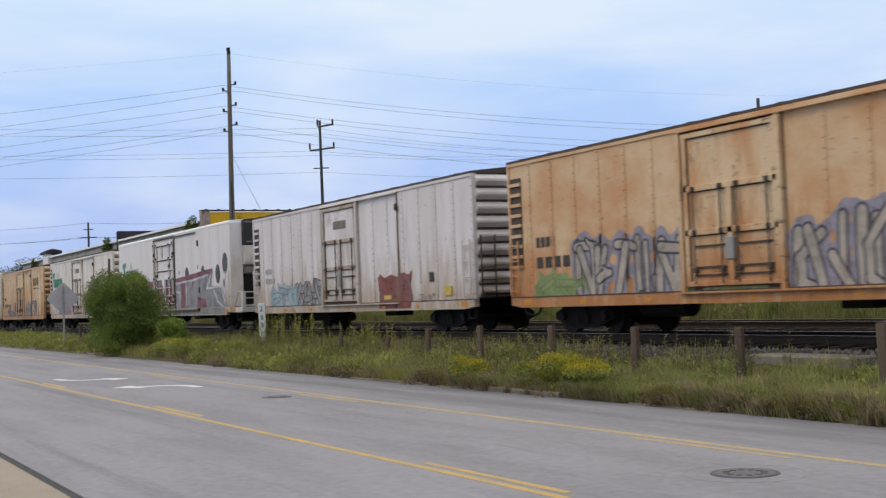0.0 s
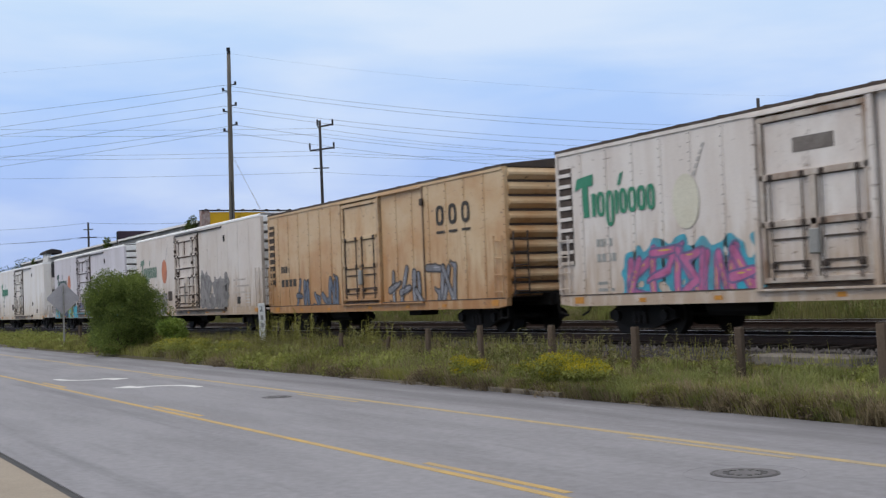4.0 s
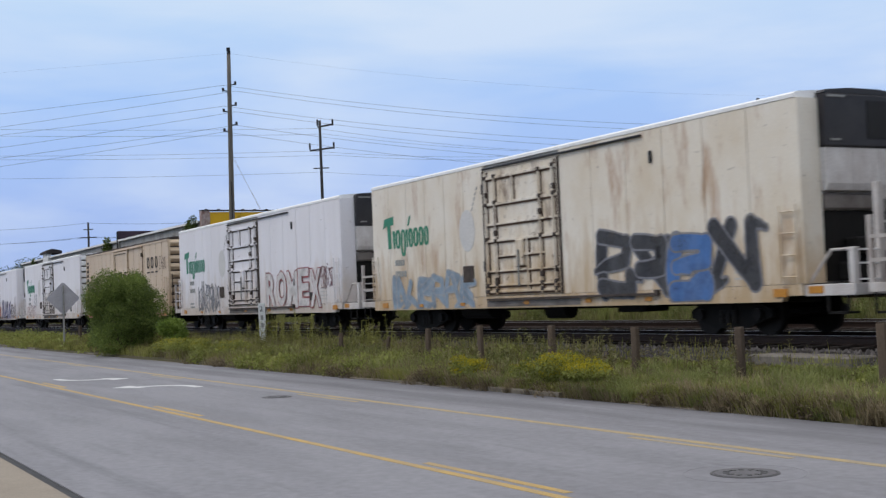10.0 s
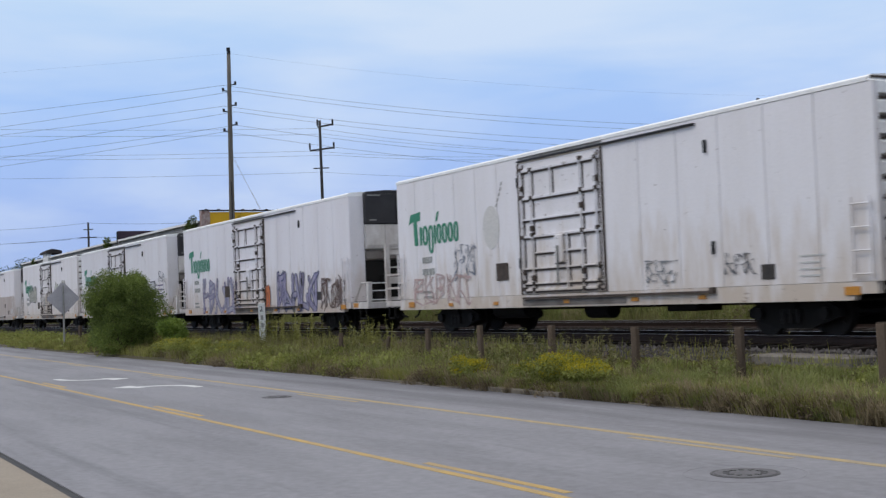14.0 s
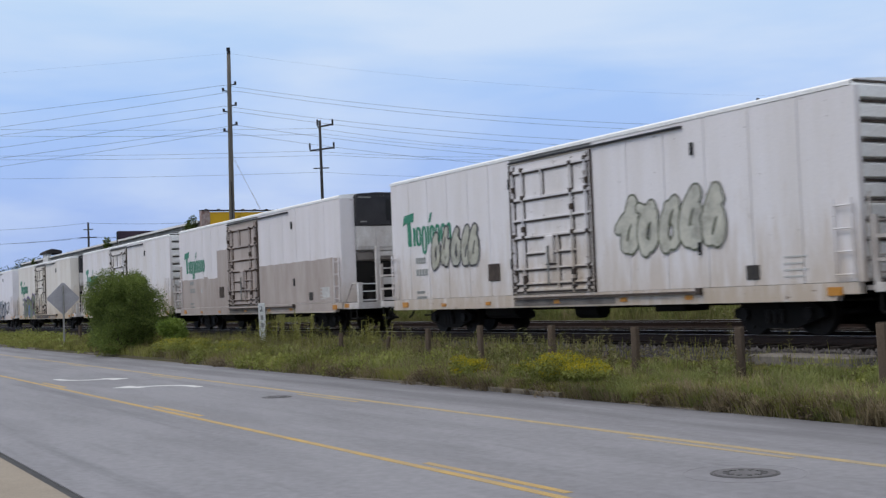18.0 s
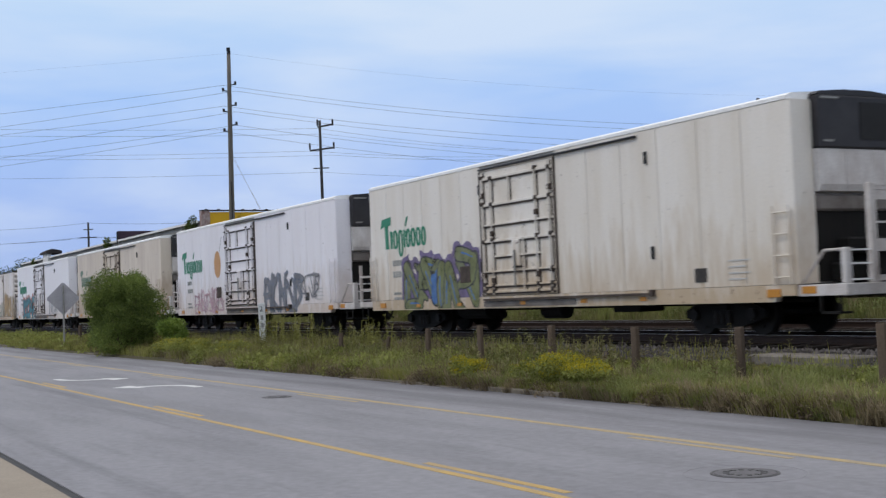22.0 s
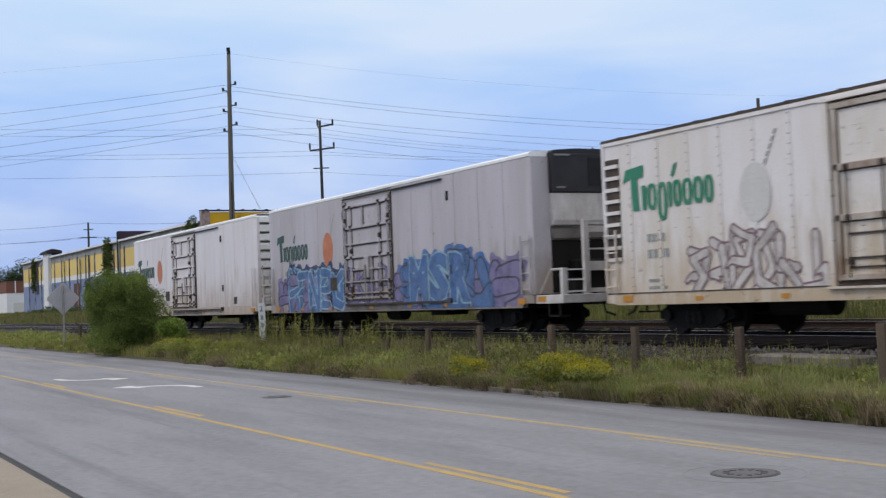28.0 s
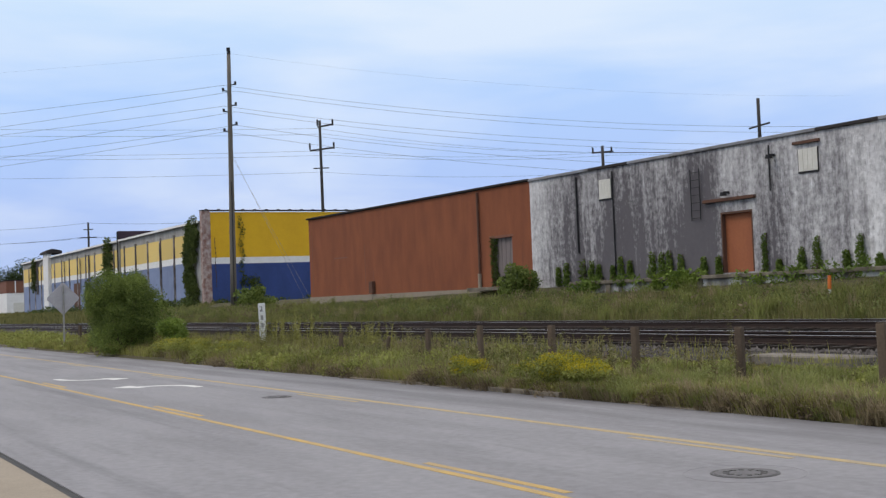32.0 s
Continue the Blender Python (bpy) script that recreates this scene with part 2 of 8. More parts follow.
def tube(bm, path, radii, sides=8):
    """One round bar through all the points of path."""
    rings = []
    for k, p in enumerate(path):
        a, b = Vector(path[max(0, k - 1)]), Vector(path[min(len(path) - 1, k + 1)])
        q = (b - a).to_track_quat("Z", "Y")
        rings.append([bm.verts.new(Vector(p) + q @ Vector((radii[k] * math.cos(j * math.tau / sides), radii[k] * math.sin(j * math.tau / sides), 0))) for j in range(sides)])
    for r, s in zip(rings, rings[1:]):
        for j in range(sides):
            bm.faces.new((r[j], r[(j + 1) % sides], s[(j + 1) % sides], s[j]))
    bm.faces.new(rings[0][::-1])
    bm.faces.new(rings[-1])


def rods(*ends, r=0.02, sides=8):
    bm = bmesh.new()
    for a, b in ends:
        rod(bm, a, b, r, sides)
    return bm


def prism(bm, outline, axis, lo, hi):
    """A polygon, given as pairs in the plane across axis ('x', 'y' or 'z'), drawn out from lo to hi."""
    def at(p, h):
        return {"x": (h, p[0], p[1]), "y": (p[0], h, p[1]), "z": (p[0], p[1], h)}[axis]
    a = [bm.verts.new(at(p, lo)) for p in outline]
    b = [bm.verts.new(at(p, hi)) for p in outline]
    k = len(outline)
    for i in range(k):
        bm.faces.new((a[i], a[(i + 1) % k], b[(i + 1) % k], b[i]))
    bm.faces.new(a[::-1])
    bm.faces.new(b)
    bmesh.ops.recalc_face_normals(bm, faces=list(bm.faces))


def prisms(outline, axis, lo, hi):
    bm = bmesh.new()
    prism(bm, outline, axis, lo, hi)
    return bm


def mesh_of(name, bm, *materials):
    me = bpy.data.meshes.new(name)
    bm.to_mesh(me)
    bm.free()
    for m in materials:
        me.materials.append(m)
    return me


def part(name, bm, mat, parent, label=""):
    """Links a bmesh, or a mesh that pieces share, as one object under a thing or a part."""
    me = bm if isinstance(bm, bpy.types.Mesh) else mesh_of(name, bm, mat)
    ob = new(name, me)
    ob.parent = parent
    if label:
        ob["label"] = label
    return ob


def thing(name, bm, mat, label, category, group="", kind=""):
    return tagged(new(name, mesh_of(name, bm, mat)), label, category, group, kind)


def holder(name, m, label, category, group="", kind=""):
    ob = new(name)
    ob.empty_display_size = 0.3
    ob.matrix_world = m
    return tagged(ob, label, category, group, kind)


def smooth(ob):
    for f in ob.data.polygons:
        f.use_smooth = True
    return ob


def soup(name, verts, faces, mat):
    me = bpy.data.meshes.new(name)
    me.from_pydata(verts, [], faces)
    me.materials.append(mat)
    return me

# ---- ground, road, railway ----
ROAD_Z = -0.8
PROFILE = [(-900, -0.9), (-40, -0.8), (2.3, -0.95), (11.75, -0.95), (11.95, -0.74), (12.6, -0.66), (13.4, -0.58), (14.2, -0.5), (15.0, -0.44), (15.8, -0.42), (26.8, -0.42), (27.6, -0.12), (29.0, 0.1), (31.0, 0.38), (33.0, 0.66), (34.4, 0.84), (36.0, 1.32), (38.0, 1.4), (80, 0.8), (300, 0.5), (1600, 0.2)]


def ground_z(y):
    for (a, za), (b, zb) in zip(PROFILE, PROFILE[1:]):
        if a <= y <= b:
            return za + (zb - za) * (y - a) / (b - a)
    return 0.0


def ground_sheet():
    xs = [-2400, -1200, -600, -400, -300, -220] + [-160 + 2.0 * i for i in range(91)] + [40, 120, 400, 900]
    ys = [p[0] for p in PROFILE]
    verts, faces = [], []
    for x in xs:
        for y, z in PROFILE:
            soft = 0.05 if 12 < y < 15.5 else (0.12 if 27 < y < 36 else 0)
            verts.append((x, y, z + soft * noise.noise(Vector((x * 0.35, y * 0.6, 0)))))
    k = len(ys)
    for i in range(len(xs) - 1):
        for j in range(k - 1):
            faces.append((i * k + j, (i + 1) * k + j, (i + 1) * k + j + 1, i * k + j + 1))
    return tagged(new("ground", soup("ground", verts, faces, SOIL)), "weedy brown and green ground beside the railway", "ground", kind="structure")


ground_sheet()
road = thing("road", boxes((-1600, 500, 2.62, 11.8, ROAD_Z - 0.12, ROAD_Z)), ASPHALT, "worn grey asphalt street with yellow turn-lane lines", "road", kind="structure")
thing("pavement", boxes((-300, 80, -3.2, 2.5, -1.0, -0.788), bevel=0.004), CONCRETE, "pale tan concrete pavement along the street", "pavement", kind="structure")
thing("gutter", boxes((-300, 80, 2.5, 2.62, -1.0, ROAD_Z - 0.012)), IRON, "dark joint strip between pavement and street", "gutter", kind="structure")


def kerb_run():
    run = holder("kerb", Matrix.Identity(4), "broken old concrete kerb half buried in weeds", "kerb", kind="structure")
    rng = random.Random(5)
    x = -80.0
    while x < -3:
        w = rng.uniform(1.6, 2.6)
        h = rng.uniform(0.025, 0.06) if -28 < x < -16 else -0.03
        o = part("kerb_stone", boxes((x, x + w - 0.03, 11.8, 11.98, -0.95, ROAD_Z + h), bevel=0.012), KERB, run)
        o.rotation_euler = (rng.uniform(-0.004, 0.004), rng.uniform(-0.002, 0.002), 0)
        x += w


kerb_run()


def strip(x0, x1, y, w, mat, name, label, parent=None):
    bm = bmesh.new()
    n = max(1, int((x1 - x0) / 3))
    for i in range(n):
        a, b = x0 + (x1 - x0) * i / n, x0 + (x1 - x0) * (i + 1) / n
        box(bm, a, b, y - w / 2, y + w / 2, ROAD_Z - 0.01, ROAD_Z + 0.004)
    return thing(name, bm, mat, label, "road marking", "yellow lines of the turn lane", "structure")


strip(-400, 30, 6.0, 0.105, YELLOW_LINE, "road_line", "worn solid yellow line on the asphalt")
strip(-400, 30, 9.32, 0.125, FADED_LINE, "road_line", "worn solid yellow line on the asphalt")
for k in range(-9, 2):
    strip(-11.95 + 10.63 * k, -9.23 + 10.63 * k, 6.19, 0.095, YELLOW_LINE, "road_dash", "faded yellow dash inside the turn lane")
    strip(-12.21 + 10.63 * k, -9.5 + 10.63 * k, 9.1, 0.085, FADED_LINE, "road_dash", "faded yellow dash inside the turn lane")


def turn_arrow(m):
    pts = [(0.0, 0.0), (0.7, 0.03), (1.15, 0.22), (1.45, 0.6), (1.55, 0.95)]
    bm = bmesh.new()
    left, right = [], []
    for i, p in enumerate(pts):
        a, b = Vector(pts[max(0, i - 1)]), Vector(pts[min(len(pts) - 1, i + 1)])
        d = (b - a).normalized()
        nrm = Vector((-d.y, d.x)) * 0.1
        left.append(Vector(p) + nrm)
        right.append(Vector(p) - nrm)
    for i in range(len(pts) - 1):
        prism(bm, [left[i], right[i], right[i + 1], left[i + 1]], "z", ROAD_Z - 0.01, ROAD_Z + 0.004)
    prism(bm, [(1.0, 0.93), (2.15, 1.0), (1.75, 1.5)], "z", ROAD_Z - 0.01, ROAD_Z + 0.004)
    a = thing("turn_arrow", bm, WHITE_LINE, "white curved turn arrow painted on the asphalt", "road marking", "turn arrows", "structure")
    a.matrix_world = m


turn_arrow(pose(-34.5, 6.8, 0))
turn_arrow(pose(-27.2, 8.45, 0, 0, 0, 180))


RING_IRON = material("dusty_iron_ring", (0.1, 0.097, 0.098), (0.065, 0.063, 0.063), rough=0.8, metal=0.2, scale=6, bump=0.4)


def hoop(bm, r0, r1, z0, z1, n=40):
    """A flat closed ring."""
    rings = [[bm.verts.new((r * math.cos(k * math.tau / n), r * math.sin(k * math.tau / n), z)) for k in range(n)] for r, z in ((r0, z0), (r1, z0), (r1, z1), (r0, z1))]
    for a, b in zip(rings, rings[1:] + rings[:1]):
        for k in range(n):
            bm.faces.new((a[k], a[(k + 1) % n], b[(k + 1) % n], b[k]))


def manhole(x, y, r):
    h = holder("manhole_cover", pose(x, y, ROAD_Z), "dark round cast-iron manhole cover in the asphalt", "manhole cover", "manhole covers")
    bm = bmesh.new()
    rod(bm, (0, 0, -0.03), (0, 0, 0.008), r * 0.89, 32)
    part("lid", bm, MANHOLE, h)
    bm = bmesh.new()
    hoop(bm, r * 0.92, r, -0.03, 0.006)
    part("ring", bm, RING_IRON, h)
    stud = boxes((-0.03, 0.03, -0.02, 0.02, 0.008, 0.014))
    me = mesh_of("stud", stud, RING_IRON)
    for i in range(12):
        o = part("stud", me, RING_IRON, h)
        o.location = (r * 0.55 * math.cos(i * math.tau / 12), r * 0.55 * math.sin(i * math.tau / 12), 0)
        o.rotation_euler.z = i * math.tau / 12
    bm = bmesh.new()
    hoop(bm, r * 1.75, r * 1.75 + 0.014, -0.03, 0.0015)
    part("seal", bm, ASPHALT, h, "cut seam in the asphalt round the cover")


manhole(-9.05, 8.07, 0.325)
manhole(-22.6, 8.55, 0.29)

# railway
TRACK_Y, TRACK2_Y = 17.93, 24.47
bm = bmesh.new()
prism(bm, [(14.9, -0.6), (15.3, -0.45), (16.3, -0.25), (19.7, -0.24), (20.6, -0.3), (22.2, -0.3), (22.9, -0.24), (26.1, -0.24), (27.0, -0.4), (27.2, -0.6)], "x", -900, 300)
ballast = thing("ballast", bm, BALLAST, "grey-brown crushed stone railway ballast", "ballast", kind="structure")


def stones():
    """Loose stones over the shoulder of the near track."""
    rng = random.Random(8)
    verts, faces = [], []
    for _ in range(9000):
        x = -4 - 66 * rng.random() ** 1.5
        y = rng.choice((rng.uniform(15.0, 16.7), rng.uniform(15.2, 20.4)))
        z = -0.45 + 0.2 * min(1, max(0, (y - 15.3))) + 0.01
        r = rng.uniform(0.025, 0.06)
        i = len(verts)
        verts += [(x + r * rng.uniform(0.7, 1.2), y, z), (x, y + r * rng.uniform(0.7, 1.2), z), (x - r, y, z + rng.uniform(-0.01, 0.02)), (x, y - r, z), (x + rng.uniform(-0.02, 0.02), y, z + r * rng.uniform(0.7, 1.3)), (x, y, z - r)]
        for a, b in ((0, 1), (1, 2), (2, 3), (3, 0)):
            faces += [(i + a, i + b, i + 4), (i + b, i + a, i + 5)]
    tagged(new("ballast_stones", soup("ballast_stones", verts, faces, STONE)), "loose grey stones on the railway shoulder", "stones", kind="stuff")


stones()
RAIL = [(-0.075, -0.17), (0.075, -0.17), (0.075, -0.158), (0.014, -0.14), (0.011, -0.05), (0.036, -0.04), (0.036, -0.004), (-0.036, -0.004), (-0.036, -0.04), (-0.011, -0.05), (-0.014, -0.14), (-0.075, -0.158)]


def railway_track(y, label, span, seed):
    t = holder("railway_track", pose(0, y, 0), label, "railway track", "railway tracks", "structure")
    for side in (-0.755, 0.755):
        r = part("rail", prisms([(side + p, q) for p, q in RAIL], "x", -900, 300), RAIL_STEEL, t)
        part("rail_head", boxes((-900, 300, side - 0.034, side + 0.034, -0.004, 0.0)), RAIL_HEAD, r, "polished bright running surface")
    me = mesh_of("tie", boxes((-0.115, 0.115, -1.3, 1.3, -0.36, -0.17), bevel=0.012), TIE_WOOD)
    plate = mesh_of("tie_plate", boxes((-0.09, 0.09, -0.93, -0.58, -0.172, -0.155), (-0.09, 0.09, 0.58, 0.93, -0.172, -0.155)), RAIL_STEEL)
    rng = random.Random(seed)
    x = span[0]
    while x < span[1]:
        o = part("tie", me, TIE_WOOD, t)
        o.location, o.rotation_euler = (x, rng.uniform(-0.06, 0.06), rng.uniform(-0.015, 0.004)), (0, 0, rng.uniform(-0.03, 0.03))
        p = part("tie_plate", plate, RAIL_STEEL, o)
        p.location = (0, 0, 0.003)
        x += 0.52 + rng.uniform(-0.03, 0.03)


railway_track(TRACK_Y, "main line railway track with shiny rails on dark timber ties", (-80, 2), 1)
railway_track(TRACK2_Y, "second railway track with dark rails on timber ties", (-70, -8), 2)

# ---- buildings ----
ORANGE_WALL = material("orange_painted_brick", (0.235, 0.078, 0.034), (0.16, 0.05, 0.025), rough=0.85, scale=0.9, stretch=(1.2, 1, 0.35), amount=0.85, fine=14, fine_amount=0.14, bump=0.3, bump_scale=20, spots=((0.095, 0.04, 0.028), 0.9, 0.61, (1.6, 1, 0.2)))
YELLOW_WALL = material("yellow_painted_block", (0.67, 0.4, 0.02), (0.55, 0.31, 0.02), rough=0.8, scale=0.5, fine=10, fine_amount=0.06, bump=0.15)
PALE_YELLOW = material("pale_yellow_panel", (0.68, 0.5, 0.16), (0.56, 0.43, 0.2), rough=0.85, scale=0.7, fine=10, fine_amount=0.1, bump=0.1, per_object=0.12)
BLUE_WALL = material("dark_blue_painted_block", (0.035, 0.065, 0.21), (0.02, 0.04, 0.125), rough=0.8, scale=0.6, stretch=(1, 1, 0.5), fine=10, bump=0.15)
PALE_BLUE = material("pale_blue_panel", (0.2, 0.25, 0.38), (0.11, 0.14, 0.24), rough=0.85, scale=0.7, fine=10, bump=0.1, per_object=0.15)
WHITE_BAND = material("white_painted_band", (0.74, 0.74, 0.73), (0.56, 0.55, 0.53), rough=0.85, scale=1.2, bump=0.1)
FRIEZE = material("grey_stained_frieze", (0.36, 0.36, 0.35), (0.2, 0.19, 0.17), rough=0.9, scale=0.6, stretch=(1, 1, 0.4), amount=0.9, bump=0.2)
OLD_BRICK = material("peeling_brick", (0.2, 0.105, 0.085), (0.45, 0.4, 0.38), rough=0.9, scale=2.2, amount=0.9, fine=10, bump=0.3)
BRICK_PLAIN = material("red_brick", (0.2, 0.09, 0.06), (0.14, 0.06, 0.045), rough=0.9, scale=1.5, fine=12, bump=0.3)
PILASTER = material("stained_pilaster", (0.34, 0.31, 0.31), (0.04, 0.033, 0.035), rough=0.9, scale=1.4, amount=0.95, low=0.42, high=0.58, stretch=(1, 1, 0.5), bump=0.2, per_object=0.45)
ROOFING = material("dark_roofing", (0.05, 0.045, 0.045), (0.03, 0.028, 0.028), rough=1.0, scale=1, bump=0.2, spec=0.02)
COPING = material("grey_metal_coping", (0.3, 0.31, 0.33), (0.16, 0.14, 0.13), rough=0.55, metal=0.4, scale=0.8, amount=0.8, bump=0.05, per_object=0.2)
DOOR_GREY = material("weathered_grey_door", (0.2, 0.17, 0.165), (0.12, 0.1, 0.1), rough=0.85, scale=1.5, stretch=(3, 1, 0.5), bump=0.2)
DOOR_ORANGE = material("orange_steel_door", (0.31, 0.105, 0.045), (0.21, 0.07, 0.035), rough=0.65, scale=0.8, stretch=(2, 1, 0.5), fine=12, fine_amount=0.06, bump=0.05)
RUST = material("rust", (0.12, 0.06, 0.04), (0.06, 0.038, 0.03), rough=0.9, scale=3, bump=0.2)
PALE_PANEL = material("pale_metal_panel", (0.6, 0.59, 0.54), (0.48, 0.46, 0.4), rough=0.6, scale=2, bump=0.05)
DOCK_WHITE = material("flaking_white_dock", (0.52, 0.53, 0.53), (0.13, 0.125, 0.12), rough=0.9, scale=1.1, stretch=(1, 1, 0.6), amount=0.95, low=0.42, high=0.58, fine=10, fine_amount=0.2, bump=0.3)


def mildew(m):
    """Black mildew that has run down the wall in broad tracks, thicker in some bays than in others."""
    n, l = m.node_tree.nodes, m.node_tree.links
    p = n["Principled BSDF"]
    old = p.inputs["Base Color"].links[0].from_socket
    co, sep = n.new("ShaderNodeTexCoord"), n.new("ShaderNodeSeparateXYZ")
    l.new(co.outputs["Object"], sep.inputs["Vector"])
    along = n.new("ShaderNodeMapRange")
    along.inputs["From Max"].default_value = 46.0
    l.new(sep.outputs["X"], along.inputs["Value"])
    bays = n.new("ShaderNodeValToRGB")
    r = bays.color_ramp
    r.elements[0].position, r.elements[0].color = 0.0, (0.1, 0.1, 0.1, 1)
    r.elements[1].position, r.elements[1].color = 1.0, (0.3, 0.3, 0.3, 1)
    for u, v in ((1.0, 0.3), (2.6, 0.62), (4.2, 0.8), (5.2, 0.5), (6.8, 0.85), (8.6, 0.8), (10.2, 0.6), (11.6, 0.72), (12.8, 1.0), (13.8, 0.9), (14.6, 0.5), (16.4, 0.4), (17.6, 0.66), (18.6, 0.36), (21.4, 0.42), (22.6, 0.1)):
        r.elements.new(u / 46).color = (v, v, v, 1)
    l.new(along.outputs["Result"], bays.inputs["Fac"])
    down = n.new("ShaderNodeMapRange")
    down.inputs["From Min"].default_value, down.inputs["From Max"].default_value = 6.9, 3.4
    down.inputs["To Min"].default_value, down.inputs["To Max"].default_value = 0.68, 1.0
    l.new(sep.outputs["Z"], down.inputs["Value"])
    thick = n.new("ShaderNodeMath")
    thick.operation = "MULTIPLY"
    l.new(bays.outputs["Color"], thick.inputs[0])
    l.new(down.outputs["Result"], thick.inputs[1])
    sums = []
    for stretch, scale, detail in (((1.7, 1, 0.2), 1.2, 8), ((1.0, 1, 0.7), 4.5, 10)):
        mp, ns = n.new("ShaderNodeMapping"), n.new("ShaderNodeTexNoise")
        mp.inputs["Scale"].default_value = stretch
        ns.inputs["Scale"].default_value, ns.inputs["Detail"].default_value, ns.inputs["Roughness"].default_value = scale, detail, 0.74
        l.new(co.outputs["Object"], mp.inputs["Vector"])
        l.new(mp.outputs["Vector"], ns.inputs["Vector"])
        sums.append(ns.outputs["Fac"])
    both = n.new("ShaderNodeMath")
    l.new(sums[0], both.inputs[0])
    l.new(sums[1], both.inputs[1])
    total = n.new("ShaderNodeMath")
    total.operation = "MULTIPLY_ADD"
    total.inputs[1].default_value = 0.95
    l.new(thick.outputs["Value"], total.inputs[0])
    half = n.new("ShaderNodeMath")
    half.operation = "MULTIPLY"
    half.inputs[1].default_value = 1.35
    l.new(both.outputs["Value"], half.inputs[0])
    l.new(half.outputs["Value"], total.inputs[2])
    cut = n.new("ShaderNodeMapRange")
    cut.inputs["From Min"].default_value, cut.inputs["From Max"].default_value, cut.inputs["To Max"].default_value = 1.36, 2.0, 0.94
    l.new(total.outputs["Value"], cut.inputs["Value"])
    mx = n.new("ShaderNodeMix")
    mx.data_type = "RGBA"
    mx.inputs["B"].default_value = (0.075, 0.068, 0.078, 1)
    l.new(cut.outputs["Result"], mx.inputs["Factor"])
    l.new(old, mx.inputs["A"])
    l.new(mx.outputs["Result"], p.inputs["Base Color"])


WHITE_WALL = material("mildewed_white_block", (0.66, 0.66, 0.66), (0.42, 0.41, 0.42), rough=0.9, scale=0.9, stretch=(1.2, 1, 0.5), amount=0.8, fine=5, fine_amount=0.15, bump=0.4, bump_scale=10)
WHITE_BLOCK = material("mildewed_white_blocks", (0.68, 0.68, 0.68), (0.44, 0.43, 0.44), rough=0.9, scale=0.9, stretch=(1.2, 1, 0.5), amount=0.8, fine=5, fine_amount=0.15, bump=0.3, bump_scale=10, per_object=0.09)
for white in (WHITE_WALL, WHITE_BLOCK):
    mildew(white)


def wall_with_openings(x0, x1, z0, z1, thick, openings, y=0.0):
    """A wall along x with its front at y, with rectangular openings (x0, x1, z0, z1)."""
    bm = bmesh.new()
    x = x0
    for a, b, c, d in sorted(openings):
        if a > x:
            box(bm, x, a, y, y + thick, z0, z1)
        if c > z0:
            box(bm, a, b, y, y + thick, z0, c)
        if d < z1:
            box(bm, a, b, y, y + thick, d, z1)
        x = b
    if x < x1:
        box(bm, x, x1, y, y + thick, z0, z1)
    return bm


def orange_warehouse(m):
    h = holder("brick_warehouse", m, "long low brick warehouse painted rusty orange with one boarded door", "warehouse", "trackside warehouses")
    door = (-4.0, -1.86, 1.56, 4.22)
    part("wall_front", wall_with_openings(-28.4, 0, 0.2, 7.06, 0.35, [door]), ORANGE_WALL, h)
    part("wall_side", boxes((-28.4, -28.05, 0.352, 24, 0.2, 6.99)), ORANGE_WALL, h)
    part("wall_back", boxes((-28.4, 0, 24, 24.3, 0.2, 6.99)), ORANGE_WALL, h)
    part("roof", boxes((-28.5, 0, 0.0, 24.4, 7.065, 7.15)), ROOFING, h)
    part("roof_edge", boxes((-28.55, 0, -0.14, -0.02, 7.1, 7.21), bevel=0.01), ROOFING, h, "dark tarred roof edge")
    part("foundation", boxes((-28.45, -4.0, -0.05, 0.0, 0.2, 1.44)), CONCRETE, h, "pale concrete foundation strip")
    part("door_sill", boxes((-5.0, 0.0, -1.1, 0.0, 1.3, 1.5), bevel=0.02), KERB, h)
    d = part("door", boxes((door[0], door[1], 0.2, 0.26, door[2], door[3])), DOOR_GREY, h, "weathered grey boarded door")
    for i in range(5):
        part("board", boxes((door[0] + 0.42 * i + 0.02, door[0] + 0.42 * i + 0.4, 0.17, 0.2, door[2] + 0.02, door[3] - 0.02)), DOOR_GREY, d)
    part("lintel", boxes((door[0] - 0.15, door[1] + 0.15, -0.015, 0.1, door[3], door[3] + 0.14)), BRICK_PLAIN, h)
    pipe = part("downspout", rods(((-5.14, -0.1, 1.6), (-5.14, -0.1, 6.95)), r=0.07), RUST, h, "rusty drainpipe with a pale lower end")
    part("pipe_foot", rods(((-5.14, -0.12, 0.9), (-5.14, -0.12, 2.3)), r=0.11), CONCRETE, pipe)
    for x, z0, z1 in ((-19.6, 1.7, 4.8), (-27.9, 1.6, 5.9), (-18.4, 1.5, 3.0)):
        part("wall_crack", boxes((x, x + 0.06, -0.012, 0.0, z0, z1)), BRICK_PLAIN, h)
    part("wall_crack", boxes((-24.3, -22.2, -0.012, 0.0, 4.02, 4.12)), BRICK_PLAIN, h)
    part("meter_box", boxes((-18.7, -18.2, -0.25, -0.002, 1.5, 2.3), bevel=0.02), RUST, h)


